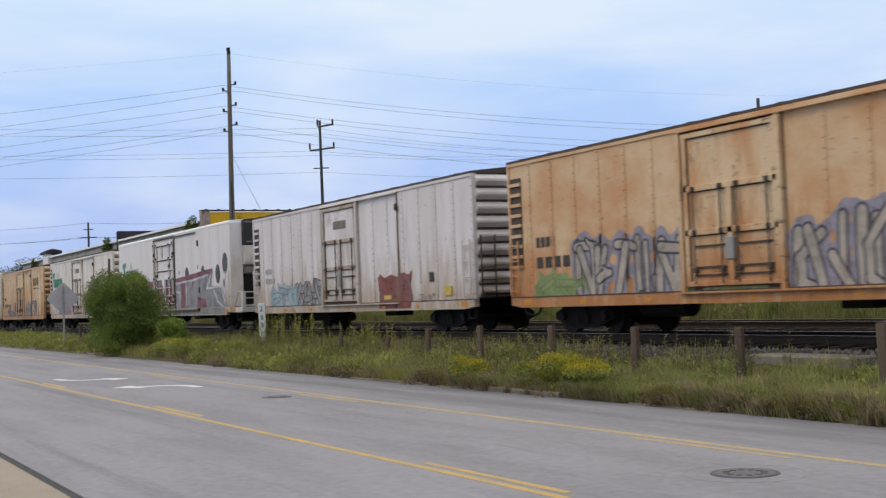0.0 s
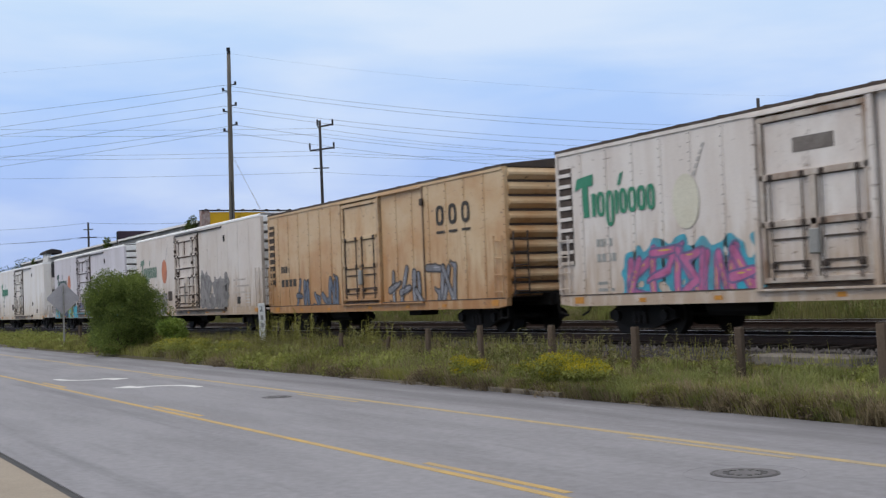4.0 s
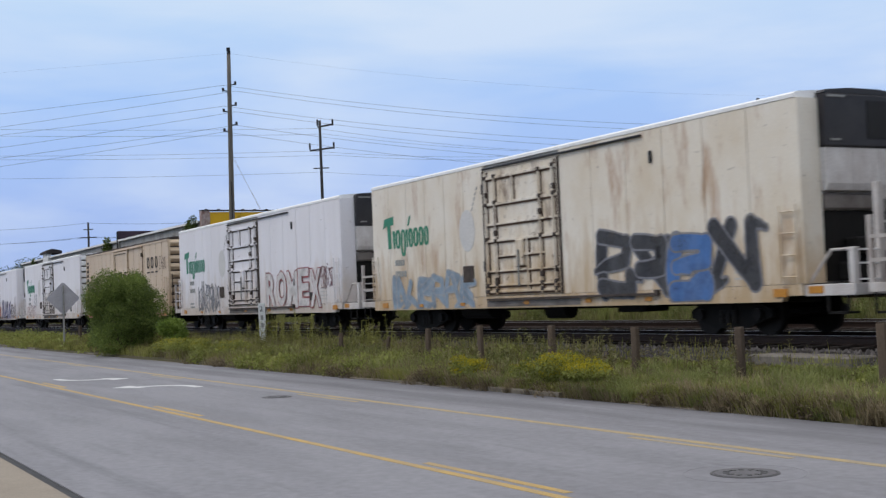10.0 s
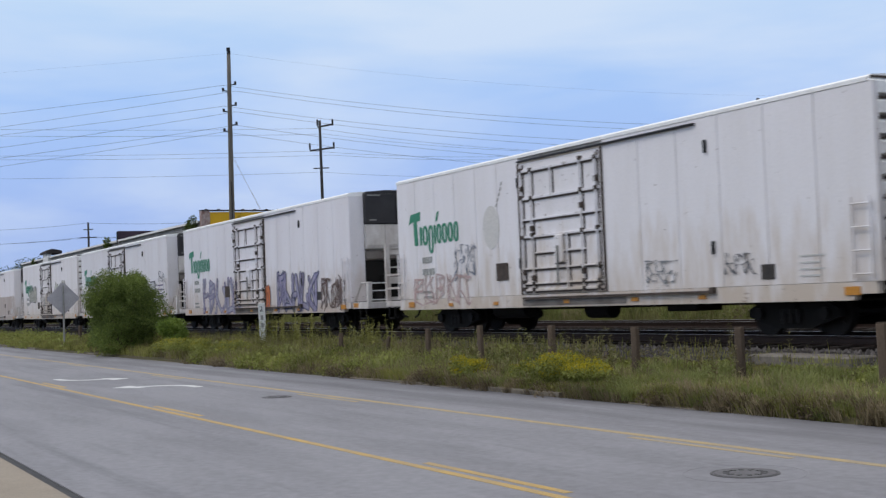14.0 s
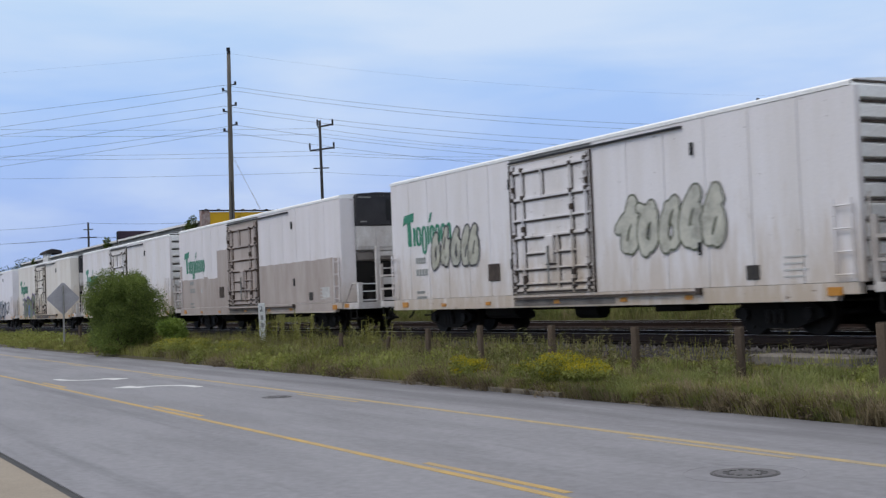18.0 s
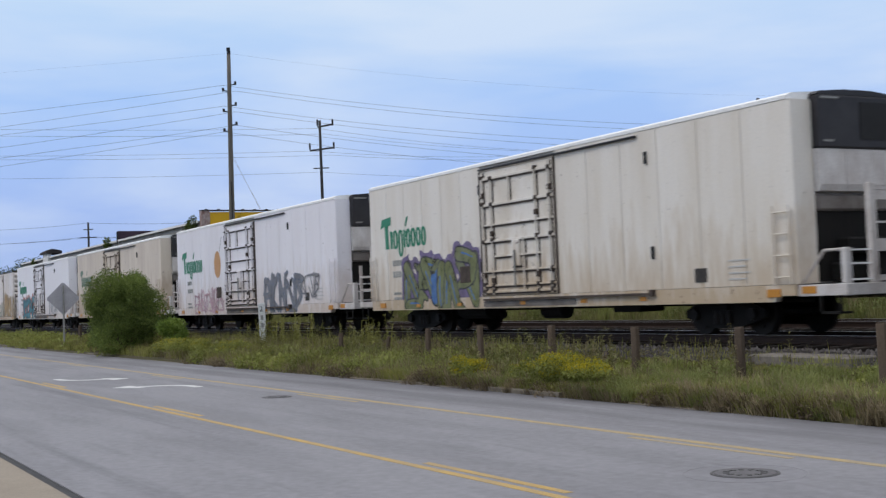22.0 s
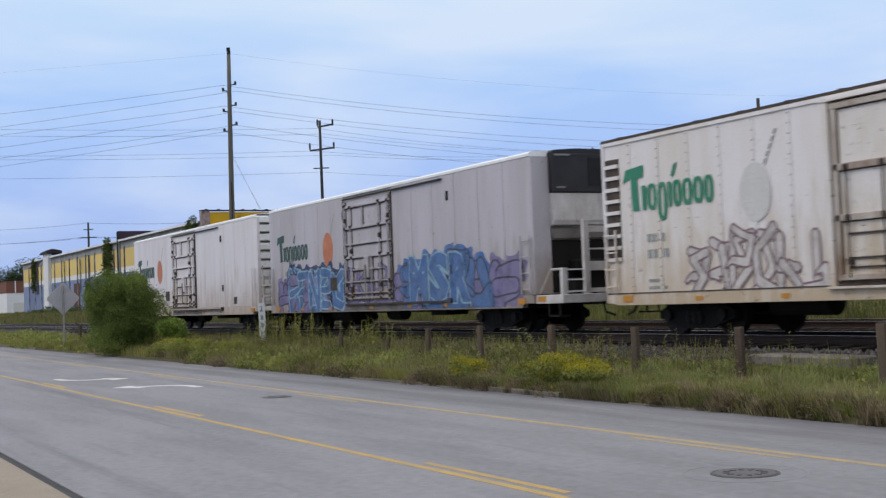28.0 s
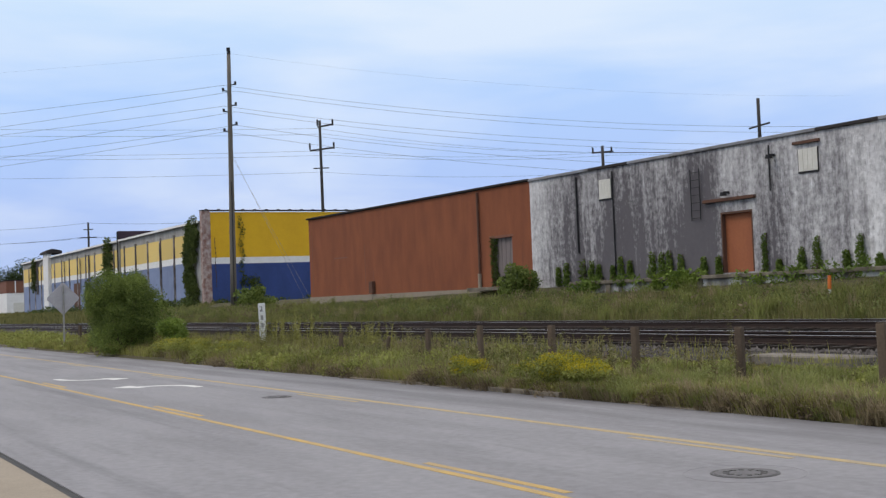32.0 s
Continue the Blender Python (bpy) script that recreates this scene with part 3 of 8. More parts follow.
def white_warehouse(m):
    h = holder("block_warehouse", m, "white block warehouse streaked black with mildew beside the tracks", "warehouse", "trackside warehouses")
    door = (14.45, 16.35, 1.6, 4.23)
    part("wall_front", wall_with_openings(0.004, 46, 0.2, 7.04, 0.35, [door]), WHITE_WALL, h)
    part("wall_side", boxes((45.65, 46, 0.352, 24, 0.2, 6.84)), WHITE_WALL, h)
    part("wall_back", boxes((0.004, 46, 24, 24.3, 0.2, 6.84)), WHITE_WALL, h)
    part("roof", boxes((0.004, 46.1, 0.36, 24.4, 6.96, 7.05)), ROOFING, h)
    rng = random.Random(3)
    x = 0.01
    while x < 46:
        w = rng.uniform(2.2, 3.6)
        part("coping", boxes((x, min(x + w - 0.02, 46.1), -0.1, 0.2, 7.042, 7.18), bevel=0.012), ROOFING if rng.random() < 0.17 else COPING, h)
        x += w
    d = part("door", boxes((door[0], door[1], 0.2, 0.25, door[2], door[3])), DOOR_ORANGE, h, "orange painted steel door")
    part("door_rail", boxes((door[0] + 0.08, door[1] - 0.08, 0.19, 0.2, 1.62, 1.8)), DOOR_ORANGE, d)
    part("door_frame", boxes((door[0], door[0] + 0.07, -0.012, 0.2, door[2], door[3]), (door[1] - 0.07, door[1], -0.012, 0.2, door[2], door[3]), (door[0] + 0.07, door[1] - 0.07, -0.012, 0.2, door[3] - 0.09, door[3])), RUST, h)
    part("canopy_rail", boxes((13.5, 16.6, -0.16, 0.0, 4.7, 4.84), bevel=0.01), RUST, h, "rusty steel rail over the door")
    for a, b, c, e in ((6.05, 6.98, 5.55, 6.5), (19.1, 20.1, 5.5, 6.42)):
        w = part("vent_panel", boxes((a, b, -0.06, 0.0, c, e), bevel=0.012), PALE_PANEL, h, "pale metal panel over a blocked window")
        part("panel_frame", boxes((a - 0.03, b + 0.03, -0.045, -0.002, c - 0.07, c), (a - 0.03, a, -0.045, -0.002, c, e), (b, b + 0.03, -0.045, -0.002, c, e)), DARK_METAL, w)
        for i in range(1, 4):
            part("panel_rib", boxes((a + (b - a) * i / 4 - 0.01, a + (b - a) * i / 4 + 0.01, -0.072, -0.058, c + 0.03, e - 0.03)), PALE_PANEL, w)
    part("window_lintel", boxes((18.86, 20.25, -0.13, 0.0, 6.62, 6.74), bevel=0.01), RUST, h)
    for x, z0, z1, r in ((4.2, 3.0, 6.85, 0.05), (7.12, 2.0, 6.85, 0.035), (17.5, 4.9, 6.8, 0.03)):
        part("downspout", rods(((x, -0.06, z0), (x, -0.06, z1)), r=r), DARK_METAL, h)
    lad = part("wall_ladder", rods(((12.72, -0.1, 4.0), (12.72, -0.1, 6.3)), ((13.3, -0.1, 4.0), (13.3, -0.1, 6.3)), r=0.025), DARK_METAL, h)
    for i in range(7):
        part("rung", rods(((12.72, -0.1, 4.1 + 0.34 * i), (13.3, -0.1, 4.1 + 0.34 * i)), r=0.016), DARK_METAL, lad)
    for x, z in ((17.75, 6.35), (15.0, 5.05)):
        l = part("wall_lamp", boxes((x - 0.06, x + 0.06, -0.3, 0.0, z - 0.04, z + 0.06), bevel=0.01), DARK_METAL, h)
        part("lamp_hood", prisms([(x - 0.12, z - 0.14), (x + 0.12, z - 0.14), (x + 0.07, z + 0.02), (x - 0.07, z + 0.02)], "y", -0.42, -0.2), DARK_METAL, l)
    for row in range(23):
        for k in range(14):
            bx, bz = 17.6 + 0.46 * k + (0.23 if row % 2 else 0), 1.6 + 0.225 * row
            if any(a - 0.35 < bx + 0.22 < b + 0.35 and c - 0.3 < bz + 0.1 < e + 0.45 for a, b, c, e in ((19.1, 20.1, 5.5, 6.42),)):
                continue
            part("block", boxes((bx + 0.01, bx + 0.45, -0.006 - 0.004 * rng.random(), 0.001, bz + 0.009, bz + 0.216)), WHITE_BLOCK, h)
    dock = holder("loading_dock", m, "low flaking white concrete loading dock overgrown with ivy", "loading dock")
    part("dock_slab", boxes((5.4, 46, -1.65, -0.004, 1.36, 1.52), bevel=0.02), KERB, dock, "grimy dark slab edge")
    x = 5.4
    rng = random.Random(12)
    while x < 46:
        w = rng.uniform(2.6, 3.4)
        part("dock_face", boxes((x, min(46, x + w - 0.05), -1.5, -1.2, 0.2, 1.36)), DOCK_WHITE, dock)
        part("dock_pier", boxes((x + w - 0.2, x + w + 0.12, -1.58, -1.5, 0.2, 1.36)), KERB, dock)
        x += w


WALL_TURN = 2.24
orange_warehouse(pose(-56.2, 36.0, 0, 0, 0, WALL_TURN))
white_warehouse(pose(-56.2, 36.0, 0, 0, 0, WALL_TURN))


FIRE_WALL = material("plum_brown_parapet", (0.06, 0.04, 0.055), (0.035, 0.026, 0.035), rough=0.9, scale=1, bump=0.2)
SOOT = material("soot_and_damp", (0.03, 0.028, 0.032), (0.14, 0.12, 0.12), rough=0.95, scale=1.6, amount=0.8, bump=0.2)


def yellow_warehouse():
    h = holder("painted_warehouse", pose(-113.3, 36.0, 0), "old warehouse painted yellow over blue with a white band", "warehouse", "trackside warehouses")
    # end wall that faces along the railway
    part("end_wall", boxes((-0.4, -0.02, 0.75, 24, 0.3, 10.0)), FRIEZE, h)
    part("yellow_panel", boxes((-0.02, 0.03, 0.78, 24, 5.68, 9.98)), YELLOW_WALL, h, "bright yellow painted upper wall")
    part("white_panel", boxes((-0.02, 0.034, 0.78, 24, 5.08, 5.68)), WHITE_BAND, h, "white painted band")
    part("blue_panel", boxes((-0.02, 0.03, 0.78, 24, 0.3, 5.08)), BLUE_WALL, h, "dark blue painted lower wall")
    part("corner_pier", boxes((-0.55, 0.1, -0.08, 0.76, 0.3, 10.1), bevel=0.03), OLD_BRICK, h, "brick corner pier with flaking white paint")
    part("coping", boxes((-0.6, 0.16, -0.1, 24, 10.1, 10.2), bevel=0.01), ROOFING, h, "dark roof coping")
    me = mesh_of("coping_clip", boxes((-0.02, 0.2, -0.12, 0.12, 10.2, 10.27)), ROOFING)
    for i in range(17):
        o = part("coping_clip", me, ROOFING, h)
        o.location = (0, 0.4 + 1.2 * i, 0)
    # long wall beside the tracks
    part("side_wall", boxes((-94, -0.55, 0.06, 0.4, 0.3, 9.1)), FRIEZE, h, "grey stained upper wall")
    part("side_roof", boxes((-94, -0.55, -0.12, 24, 9.1, 9.2)), ROOFING, h)
    part("side_coping", boxes((-94, -0.6, -0.2, -0.12, 9.02, 9.24), bevel=0.01), COPING, h)
    part("far_wall", boxes((-94, -0.4, 23.7, 24, 0.3, 9.1)), FRIEZE, h)
    # yellow and blue here are paler than on the end wall
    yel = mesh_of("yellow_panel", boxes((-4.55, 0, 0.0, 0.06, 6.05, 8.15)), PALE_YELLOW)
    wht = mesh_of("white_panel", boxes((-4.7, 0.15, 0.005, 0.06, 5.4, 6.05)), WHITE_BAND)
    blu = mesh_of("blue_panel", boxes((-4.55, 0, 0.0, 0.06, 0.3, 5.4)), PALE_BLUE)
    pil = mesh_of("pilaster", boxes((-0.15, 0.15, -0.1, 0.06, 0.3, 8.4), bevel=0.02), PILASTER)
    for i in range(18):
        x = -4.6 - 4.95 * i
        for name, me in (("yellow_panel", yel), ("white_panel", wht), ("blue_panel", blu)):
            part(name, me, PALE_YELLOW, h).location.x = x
        part("pilaster", pil, PILASTER, h).location.x = x + 0.2
    part("tower", boxes((-74.6, -71.2, -0.5, 0.05, 0.3, 9.7), bevel=0.03), WHITE_BAND, h, "pale projecting wall pier")
    part("tower_cap", prisms([(-0.75, 9.7), (1.5, 9.7), (1.5, 10.1), (0.2, 10.4), (-0.6, 10.0)], "x", -76.0, -70.9), ROOFING, h, "dark capped roof of the pier")
    part("brick_pier", boxes((-31.6, -31.0, -0.2, 0.05, 0.3, 9.3), bevel=0.02), FRIEZE, h)
    part("loading_door", boxes((-56.4, -52.8, -0.03, -0.004, 0.9, 4.9)), RUST, h, "rust-brown loading door")
    part("fire_wall", boxes((-31.75, -31.4, -0.14, 8.2, 9.2, 10.3), bevel=0.02), FIRE_WALL, h, "dark plum-brown parapet wall across the roof")
    part("wall_pipe", rods(((-31.3, -0.24, 4.2), (-31.3, -0.24, 10.2)), r=0.11), DARK_METAL, h, "dark pipe down the long wall")
    part("side_eave", boxes((-94, -0.6, -0.26, -0.2, 9.05, 9.26)), WHITE_BAND, h, "pale metal eave edge")
    # black runs of soot and damp down single pilasters
    for x, z0, z1, w in ((-14.3, 3.4, 7.9, 0.5), (-47.0, 2.4, 8.3, 0.7), (-81.5, 4.0, 9.3, 1.4), (-52.0, 3.6, 8.1, 0.35), (-61.9, 4.4, 8.2, 0.4), (-9.4, 1.0, 5.6, 0.3), (-24.2, 5.0, 8.3, 0.3)):
        edge = [(x + w * (0.5 + 0.14 * math.sin(2.3 * k + x)), z1 - (z1 - z0) * k / 9) for k in range(10)]
        back_edge = [(x - w * (0.5 + 0.14 * math.cos(1.9 * k + x)), z0 + (z1 - z0) * k / 9) for k in range(10)]
        part("damp_stain", prisms(edge + back_edge, "y", -0.112, -0.101), SOOT, h, "black run of damp and soot")


yellow_warehouse()


def far_shed():
    h = holder("far_building", pose(-252, 40, 0), "distant low white building with a dark red upper storey", "building")
    part("wall", boxes((-18, 4, 0, 16, 0.3, 5.3)), WHITE_BAND, h)
    part("upper_wall", boxes((-18, 4.05, -0.06, 16, 5.3, 7.6)), BRICK_PLAIN, h)
    part("roof", boxes((-18.2, 4.2, -0.2, 16.2, 7.6, 7.8)), ROOFING, h)
    for i in range(3):
        part("rib", boxes((4.05, 4.12, 1.5 + 4.6 * i, 1.7 + 4.6 * i, 5.3, 7.6)), WHITE_BAND, h)
    part("garage_door", boxes((4.0, 4.06, 1.2, 4.6, 0.9, 3.4)), PALE_PANEL, h)


far_shed()


# ---- poles and wires ----
def pole(name, x, y, z0, z1, r0, r1, label, lean=(0, 0)):
    bm = bmesh.new()
    steps = [k / 6 for k in range(7)]
    tube(bm, [(lean[0] * f + 0.02 * math.sin(5 * f), lean[1] * f, (z1 - z0) * f) for f in steps], [r0 + (r1 - r0) * f for f in steps], 10)
    h = holder(name, pose(x, y, z0), label, "utility pole", "utility poles")
    smooth(part("shaft", bm, PALE_POLE if name == "transmission_pole" else POLE_WOOD, h))
    return h


def wire(points, r=0.02, group="overhead wires", label="thin dark overhead wire strung between poles"):
    """One hanging wire through the points (x, y, z, sag below the straight line to the next)."""
    bm = bmesh.new()
    path = []
    for (a, sag), (b, _) in zip(points, points[1:]):
        for k in range(16):
            f = k / 16
            p = Vector(a).lerp(Vector(b), f)
            path.append(p - Vector((0, 0, 4 * sag * f * (1 - f))))
    path.append(Vector(points[-1][0]))
    tube(bm, path, [r] * len(path), 4)
    thing("overhead_wire", bm, WIRE, label, "wire", group)


CROSS = Vector((math.sin(PSI), math.cos(PSI), 0))      # across the line of sight
SIGHT = Vector((-math.cos(PSI), math.sin(PSI), 0))


def insulator(parent, x, y, z, side):
    bm = bmesh.new()
    p = CROSS * side
    rod(bm, (x, y, z), (x + p.x * 0.55, y + p.y * 0.55, z + 0.1), 0.05, 6)
    rod(bm, (x + p.x * 0.5, y + p.y * 0.5, z + 0.02), (x + p.x * 0.5, y + p.y * 0.5, z + 0.3), 0.1, 8)
    part("insulator", bm, DARK_METAL, parent)


P1 = pole("transmission_pole", -96.3, 33.0, 0.6, 21.7, 0.27, 0.15, "tall weathered wooden transmission pole with side insulators", (-0.25, 0.35))
for z in (18.4, 16.7, 15.1):
    insulator(P1, -0.2, 0.28, z, 1)
    insulator(P1, -0.2, 0.28, z - 0.5, -1)
part("pole_top", rods(((-0.25, 0.35, 21.0), (-0.2, 0.3, 21.5)), r=0.16), DARK_METAL, P1)
part("guy_wire", rods(((-0.1, 0.1, 13.2), (3.2, 5.2, 0.1)), ((-0.1, 0.1, 12.9), (3.6, 5.6, 0.1)), r=0.009, sides=4), GALV, P1)
part("conduit", rods(((0.28, -0.05, 0.0), (0.1, 0.12, 10.5)), r=0.04, sides=6), DARK_METAL, P1)
P2 = pole("distribution_pole", -117.25, 50.0, 0.9, 19.7, 0.2, 0.13, "dark wooden power pole with two slanting crossarms", (0, 0))
for z, a, b in ((18.25, 1.3, -0.25), (15.85, -1.1, 1.35)):
    bm = bmesh.new()
    rod(bm, CROSS * min(a, b) + Vector((0, 0, z - 0.12)), CROSS * max(a, b) + Vector((0, 0, z + 0.12)), 0.1, 6)
    arm = part("crossarm", bm, POLE_WOOD, P2)
    for s in (a, b):
        part("insulator", rods((CROSS * s + Vector((0, 0, z)), CROSS * s + Vector((0, 0, z + 0.65))), r=0.1), DARK_METAL, arm)
part("bracket", rods((CROSS * -0.8 + Vector((0, 0, 13.9)), CROSS * 0.8 + Vector((0, 0, 13.9))), r=0.06), DARK_METAL, P2)
P3 = pole("distribution_pole", -80.2, 75.0, 0.8, 17.1, 0.2, 0.14, "dark wooden power pole showing above the roof")
bm = bmesh.new()
rod(bm, CROSS * -0.9 + Vector((0, 0, 13.7)), CROSS * 0.9 + Vector((0, 0, 14.15)), 0.09, 6)
part("crossarm", bm, POLE_WOOD, P3)
P4 = pole("distribution_pole", -103.0, 75.0, 0.8, 15.9, 0.2, 0.15, "dark wooden power pole showing above the roof")
bm = bmesh.new()
rod(bm, CROSS * -1.1 + Vector((0, 0, 14.4)), CROSS * 1.1 + Vector((0, 0, 14.5)), 0.09, 6)
arm = part("crossarm", bm, POLE_WOOD, P4)
for s in (-1.0, 0.9):
    part("insulator", rods((CROSS * s + Vector((0, 0, 14.4)), CROSS * s + Vector((0, 0, 14.95))), r=0.09), DARK_METAL, arm)
P5 = pole("distribution_pole", -267.3, 60.0, 0.6, 20.1, 0.3, 0.2, "far wooden power pole against the sky")
for z, w in ((16.3, 1.7), (18.0, 1.0)):
    bm = bmesh.new()
    rod(bm, CROSS * -w + Vector((0, 0, z)), CROSS * w + Vector((0, 0, z)), 0.12, 6)
    part("crossarm", bm, POLE_WOOD, P5)

P1_AT, P2_AT, P3_AT, P4_AT = Vector((-96.4, 33.25, 0)), Vector((-117.25, 50, 0)), Vector((-80.2, 75, 0)), Vector((-103, 75, 0))
FAR_L = P1_AT - CROSS * 62
for dz, left_z, right_z in ((19.0, 14.9, 14.4), (18.5, 12.7, 13.9), (17.3, 13.1, 12.9), (16.8, 11.1, 12.3), (15.7, 10.8, 10.9), (15.2, 9.5, 9.9)):
    odd = 0.5 if int(dz * 2) % 2 else -0.5
    wire([(FAR_L + Vector((0, 0, left_z)), 0.5), (P1_AT + CROSS * odd + Vector((0, 0, dz)), 1.1), (P3_AT + CROSS * 8 + Vector((0, 0, right_z)), 0)], 0.012)
wire([(FAR_L + Vector((0, 0, 19.6)), 0.3), (P1_AT + Vector((0, 0, 21.6)), 1.0), (P3_AT + CROSS * 8 + Vector((0, 0, 17.0)), 0)], 0.0035)
FAR_L2 = P2_AT - CROSS * 62 - SIGHT * 6
for a, z, lz in ((-0.9, 16.6, 18.3), (1.2, 16.1, 17.9), (-0.2, 18.9, 21.3), (0.5, 18.3, 20.5), (0.0, 14.4, 15.9)):
    wire([(FAR_L2 + CROSS * a + Vector((0, 0, lz)), 0.5), (P2_AT + CROSS * a + Vector((0, 0, z)), 0.5), (P4_AT + CROSS * a + Vector((0, 0, min(15.2, z - 1.2))), 0.4), (P4_AT + CROSS * 90 + Vector((0, 0, 13.5)), 0)], 0.012)
FAR_5 = Vector((-267.3, 60, 0))
for a, z in ((-1.5, 17.0), (1.5, 17.0), (0.0, 20.0)):
    wire([(FAR_5 - CROSS * 40 + Vector((0, 0, z)), 0.8), (FAR_5 + CROSS * a + Vector((0, 0, z)), 0.8), (FAR_5 + CROSS * 40 + Vector((0, 0, z)), 0)], 0.03)


# ---- small things along the track ----
def bollard(x, y, top, lean, r):
    z0 = ground_z(y) - 0.05
    h = holder("wooden_post", pose(x, y, z0, 0, lean, random.Random(int(x * 7)).uniform(20, 40)), "short weathered timber fence post in the weeds", "post", "posts along the railway")
    r *= 0.72
    bm = boxes((-r, r, -r, r, 0, top - z0), bevel=0.012)
    part("shaft", bm, POST_WOOD, h)
    part("top", prisms([(-r * 0.9, -r * 0.9), (r * 0.9, -r * 0.9), (r * 0.9, r * 0.9), (-r * 0.9, r * 0.9)], "z", top - z0, top - z0 + 0.015), POST_WOOD, h)


for x, y, top, lean, r in ((-31.3, 13.75, 0.12, 0, 0.07), (-28.55, 13.75, 0.05, 12, 0.05), (-26.2, 13.75, 0.25, 1, 0.075), (-23.7, 13.75, 0.33, -1, 0.075), (-20.9, 13.75, 0.33, 1, 0.085), (-18.15, 13.75, 0.3, 0, 0.085), (-15.4, 13.75, 0.3, 0, 0.09), (-12.45, 13.75, 0.37, -1, 0.09), (-58.5, 13.6, 0.35, 0, 0.1), (-63.0, 13.6, 0.33, 0, 0.1)):
    bollard(x, y, top, lean, r)
MARK_WHITE = material("mile_post_white", (0.66, 0.67, 0.66), (0.45, 0.45, 0.42), rough=0.7, scale=3, bump=0.05)


def text_bm(word, size, bold=0.0, shear=0.0, depth=0.004):
    """Letters in Blender's own font, standing in the xz plane and facing -y, as a bmesh."""
    cu = bpy.data.curves.new("letters", "FONT")
    cu.body, cu.size, cu.offset, cu.shear, cu.extrude, cu.resolution_u = word, size, bold, shear, depth, 2
    ob = bpy.data.objects.new("letters", cu)
    scene.collection.objects.link(ob)
    bpy.context.view_layer.update()
    me = bpy.data.meshes.new_from_object(ob.evaluated_get(bpy.context.evaluated_depsgraph_get()))
    bm = bmesh.new()
    bm.from_mesh(me)
    bpy.data.objects.remove(ob)
    bpy.data.curves.remove(cu)
    bpy.data.meshes.remove(me)
    for v in bm.verts:
        v.co = Vector((v.co.x, -v.co.z, v.co.y))
    return bm


def mile_post():
    h = holder("mile_post", pose(-40.2, 14.8, -0.5, 0, -1.5, 62), "white wooden railway mile post with dark numerals", "mile post")
    part("board", boxes((-0.115, 0.115, -0.05, 0.05, 0, 1.55), bevel=0.01), MARK_WHITE, h)
    bm = text_bm("2", 0.26)
    bmesh.ops.translate(bm, vec=(-0.075, -0.056, 1.27), verts=bm.verts)
    part("numeral", bm, DARK_METAL, h, "dark painted numeral")
    for z in (0.98, 0.72):
        part("numeral", boxes((-0.045, 0.045, -0.058, -0.05, z, z + 0.16)), GALV, h, "dark worn numeral bar")


mile_post()


SIGN_BACK = material("pale_sign_back", (0.4, 0.39, 0.41), (0.3, 0.29, 0.3), rough=0.5, metal=0.1, scale=2, bump=0.03)


def road_sign():
    h = holder("road_sign", pose(-62.2, 12.66, -0.72, 0, 1.0, 0), "grey back of a diamond road sign on a thin steel post", "road sign")
    part("post", rods(((0, 0, 0), (0, 0, 3.05)), r=0.045), GALV, h)
    d = 0.76
    part("plate", prisms([(d * math.cos(a), 2.42 + d * math.sin(a)) for a in [radians(c + 90 * k) for k in range(4) for c in (-4, 4)]], "x", -0.075, -0.048), SIGN_BACK, h, "plain pale grey metal back of the plate")
    part("bolt", rods(((0.04, 0, 2.7), (0.06, 0, 2.7)), ((0.04, 0, 2.14), (0.06, 0, 2.14)), r=0.02), DARK_METAL, h)


road_sign()
MARK_ORANGE = material("orange_plastic", (0.62, 0.16, 0.03), (0.5, 0.12, 0.03), rough=0.5, scale=3, bump=0.03)
mk = holder("marker_post", pose(-30.25, 31.0, ground_z(31.0) - 0.03, 0, 3, 0), "orange and white plastic utility marker post on the bank", "marker post")
part("orange_sleeve", rods(((0, 0, 0.42), (0, 0, 0.88)), r=0.06), MARK_ORANGE, mk)
part("white_shaft", rods(((0, 0, 0), (0, 0, 0.42)), r=0.05), MARK_WHITE, mk)
SLAB_GREY = material("cracked_slab", (0.19, 0.17, 0.145), (0.08, 0.07, 0.06), rough=0.9, scale=2.5, amount=0.9, bump=0.5)
slab = thing("concrete_slab", boxes((-17.0, -14.6, 15.35, 16.0, -0.5, -0.25), bevel=0.03), SLAB_GREY, "cracked flat concrete slab beside the track", "slab")

# ---- the train ----
SHARED = {}
HALF = 1.54                                   # half of a car's width
FACE = -HALF                                  # the side towards the street
REFLECT = material("amber_reflector", (0.5, 0.22, 0.03), (0.35, 0.16, 0.04), rough=0.4, scale=4, bump=0.02)
STENCIL = material("grey_stencil", (0.25, 0.26, 0.25), (0.4, 0.4, 0.38), rough=0.7, scale=8, bump=0)
BLACK_UNIT = material("black_cooling_unit", (0.022, 0.021, 0.024), (0.045, 0.042, 0.045), rough=0.5, scale=2, bump=0.1)
GRILLE = material("cooling_grille", (0.012, 0.012, 0.013), (0.02, 0.02, 0.02), rough=0.7, scale=6, bump=0.4, bump_scale=60)
FAINT = material("faint_stencil", (0.46, 0.45, 0.43), (0.56, 0.55, 0.53), rough=0.7, scale=8, bump=0)
GREEN = material("logo_green", (0.02, 0.19, 0.1), (0.06, 0.25, 0.17), rough=0.5, scale=4, amount=0.5, bump=0)
DIM_GREEN = material("faded_logo_green", (0.09, 0.17, 0.12), (0.2, 0.26, 0.21), rough=0.6, scale=4, amount=0.7, bump=0)
GREEN_BLACK = material("logo_dark_green", (0.02, 0.07, 0.055), (0.06, 0.1, 0.09), rough=0.6, scale=4, amount=0.6, bump=0)
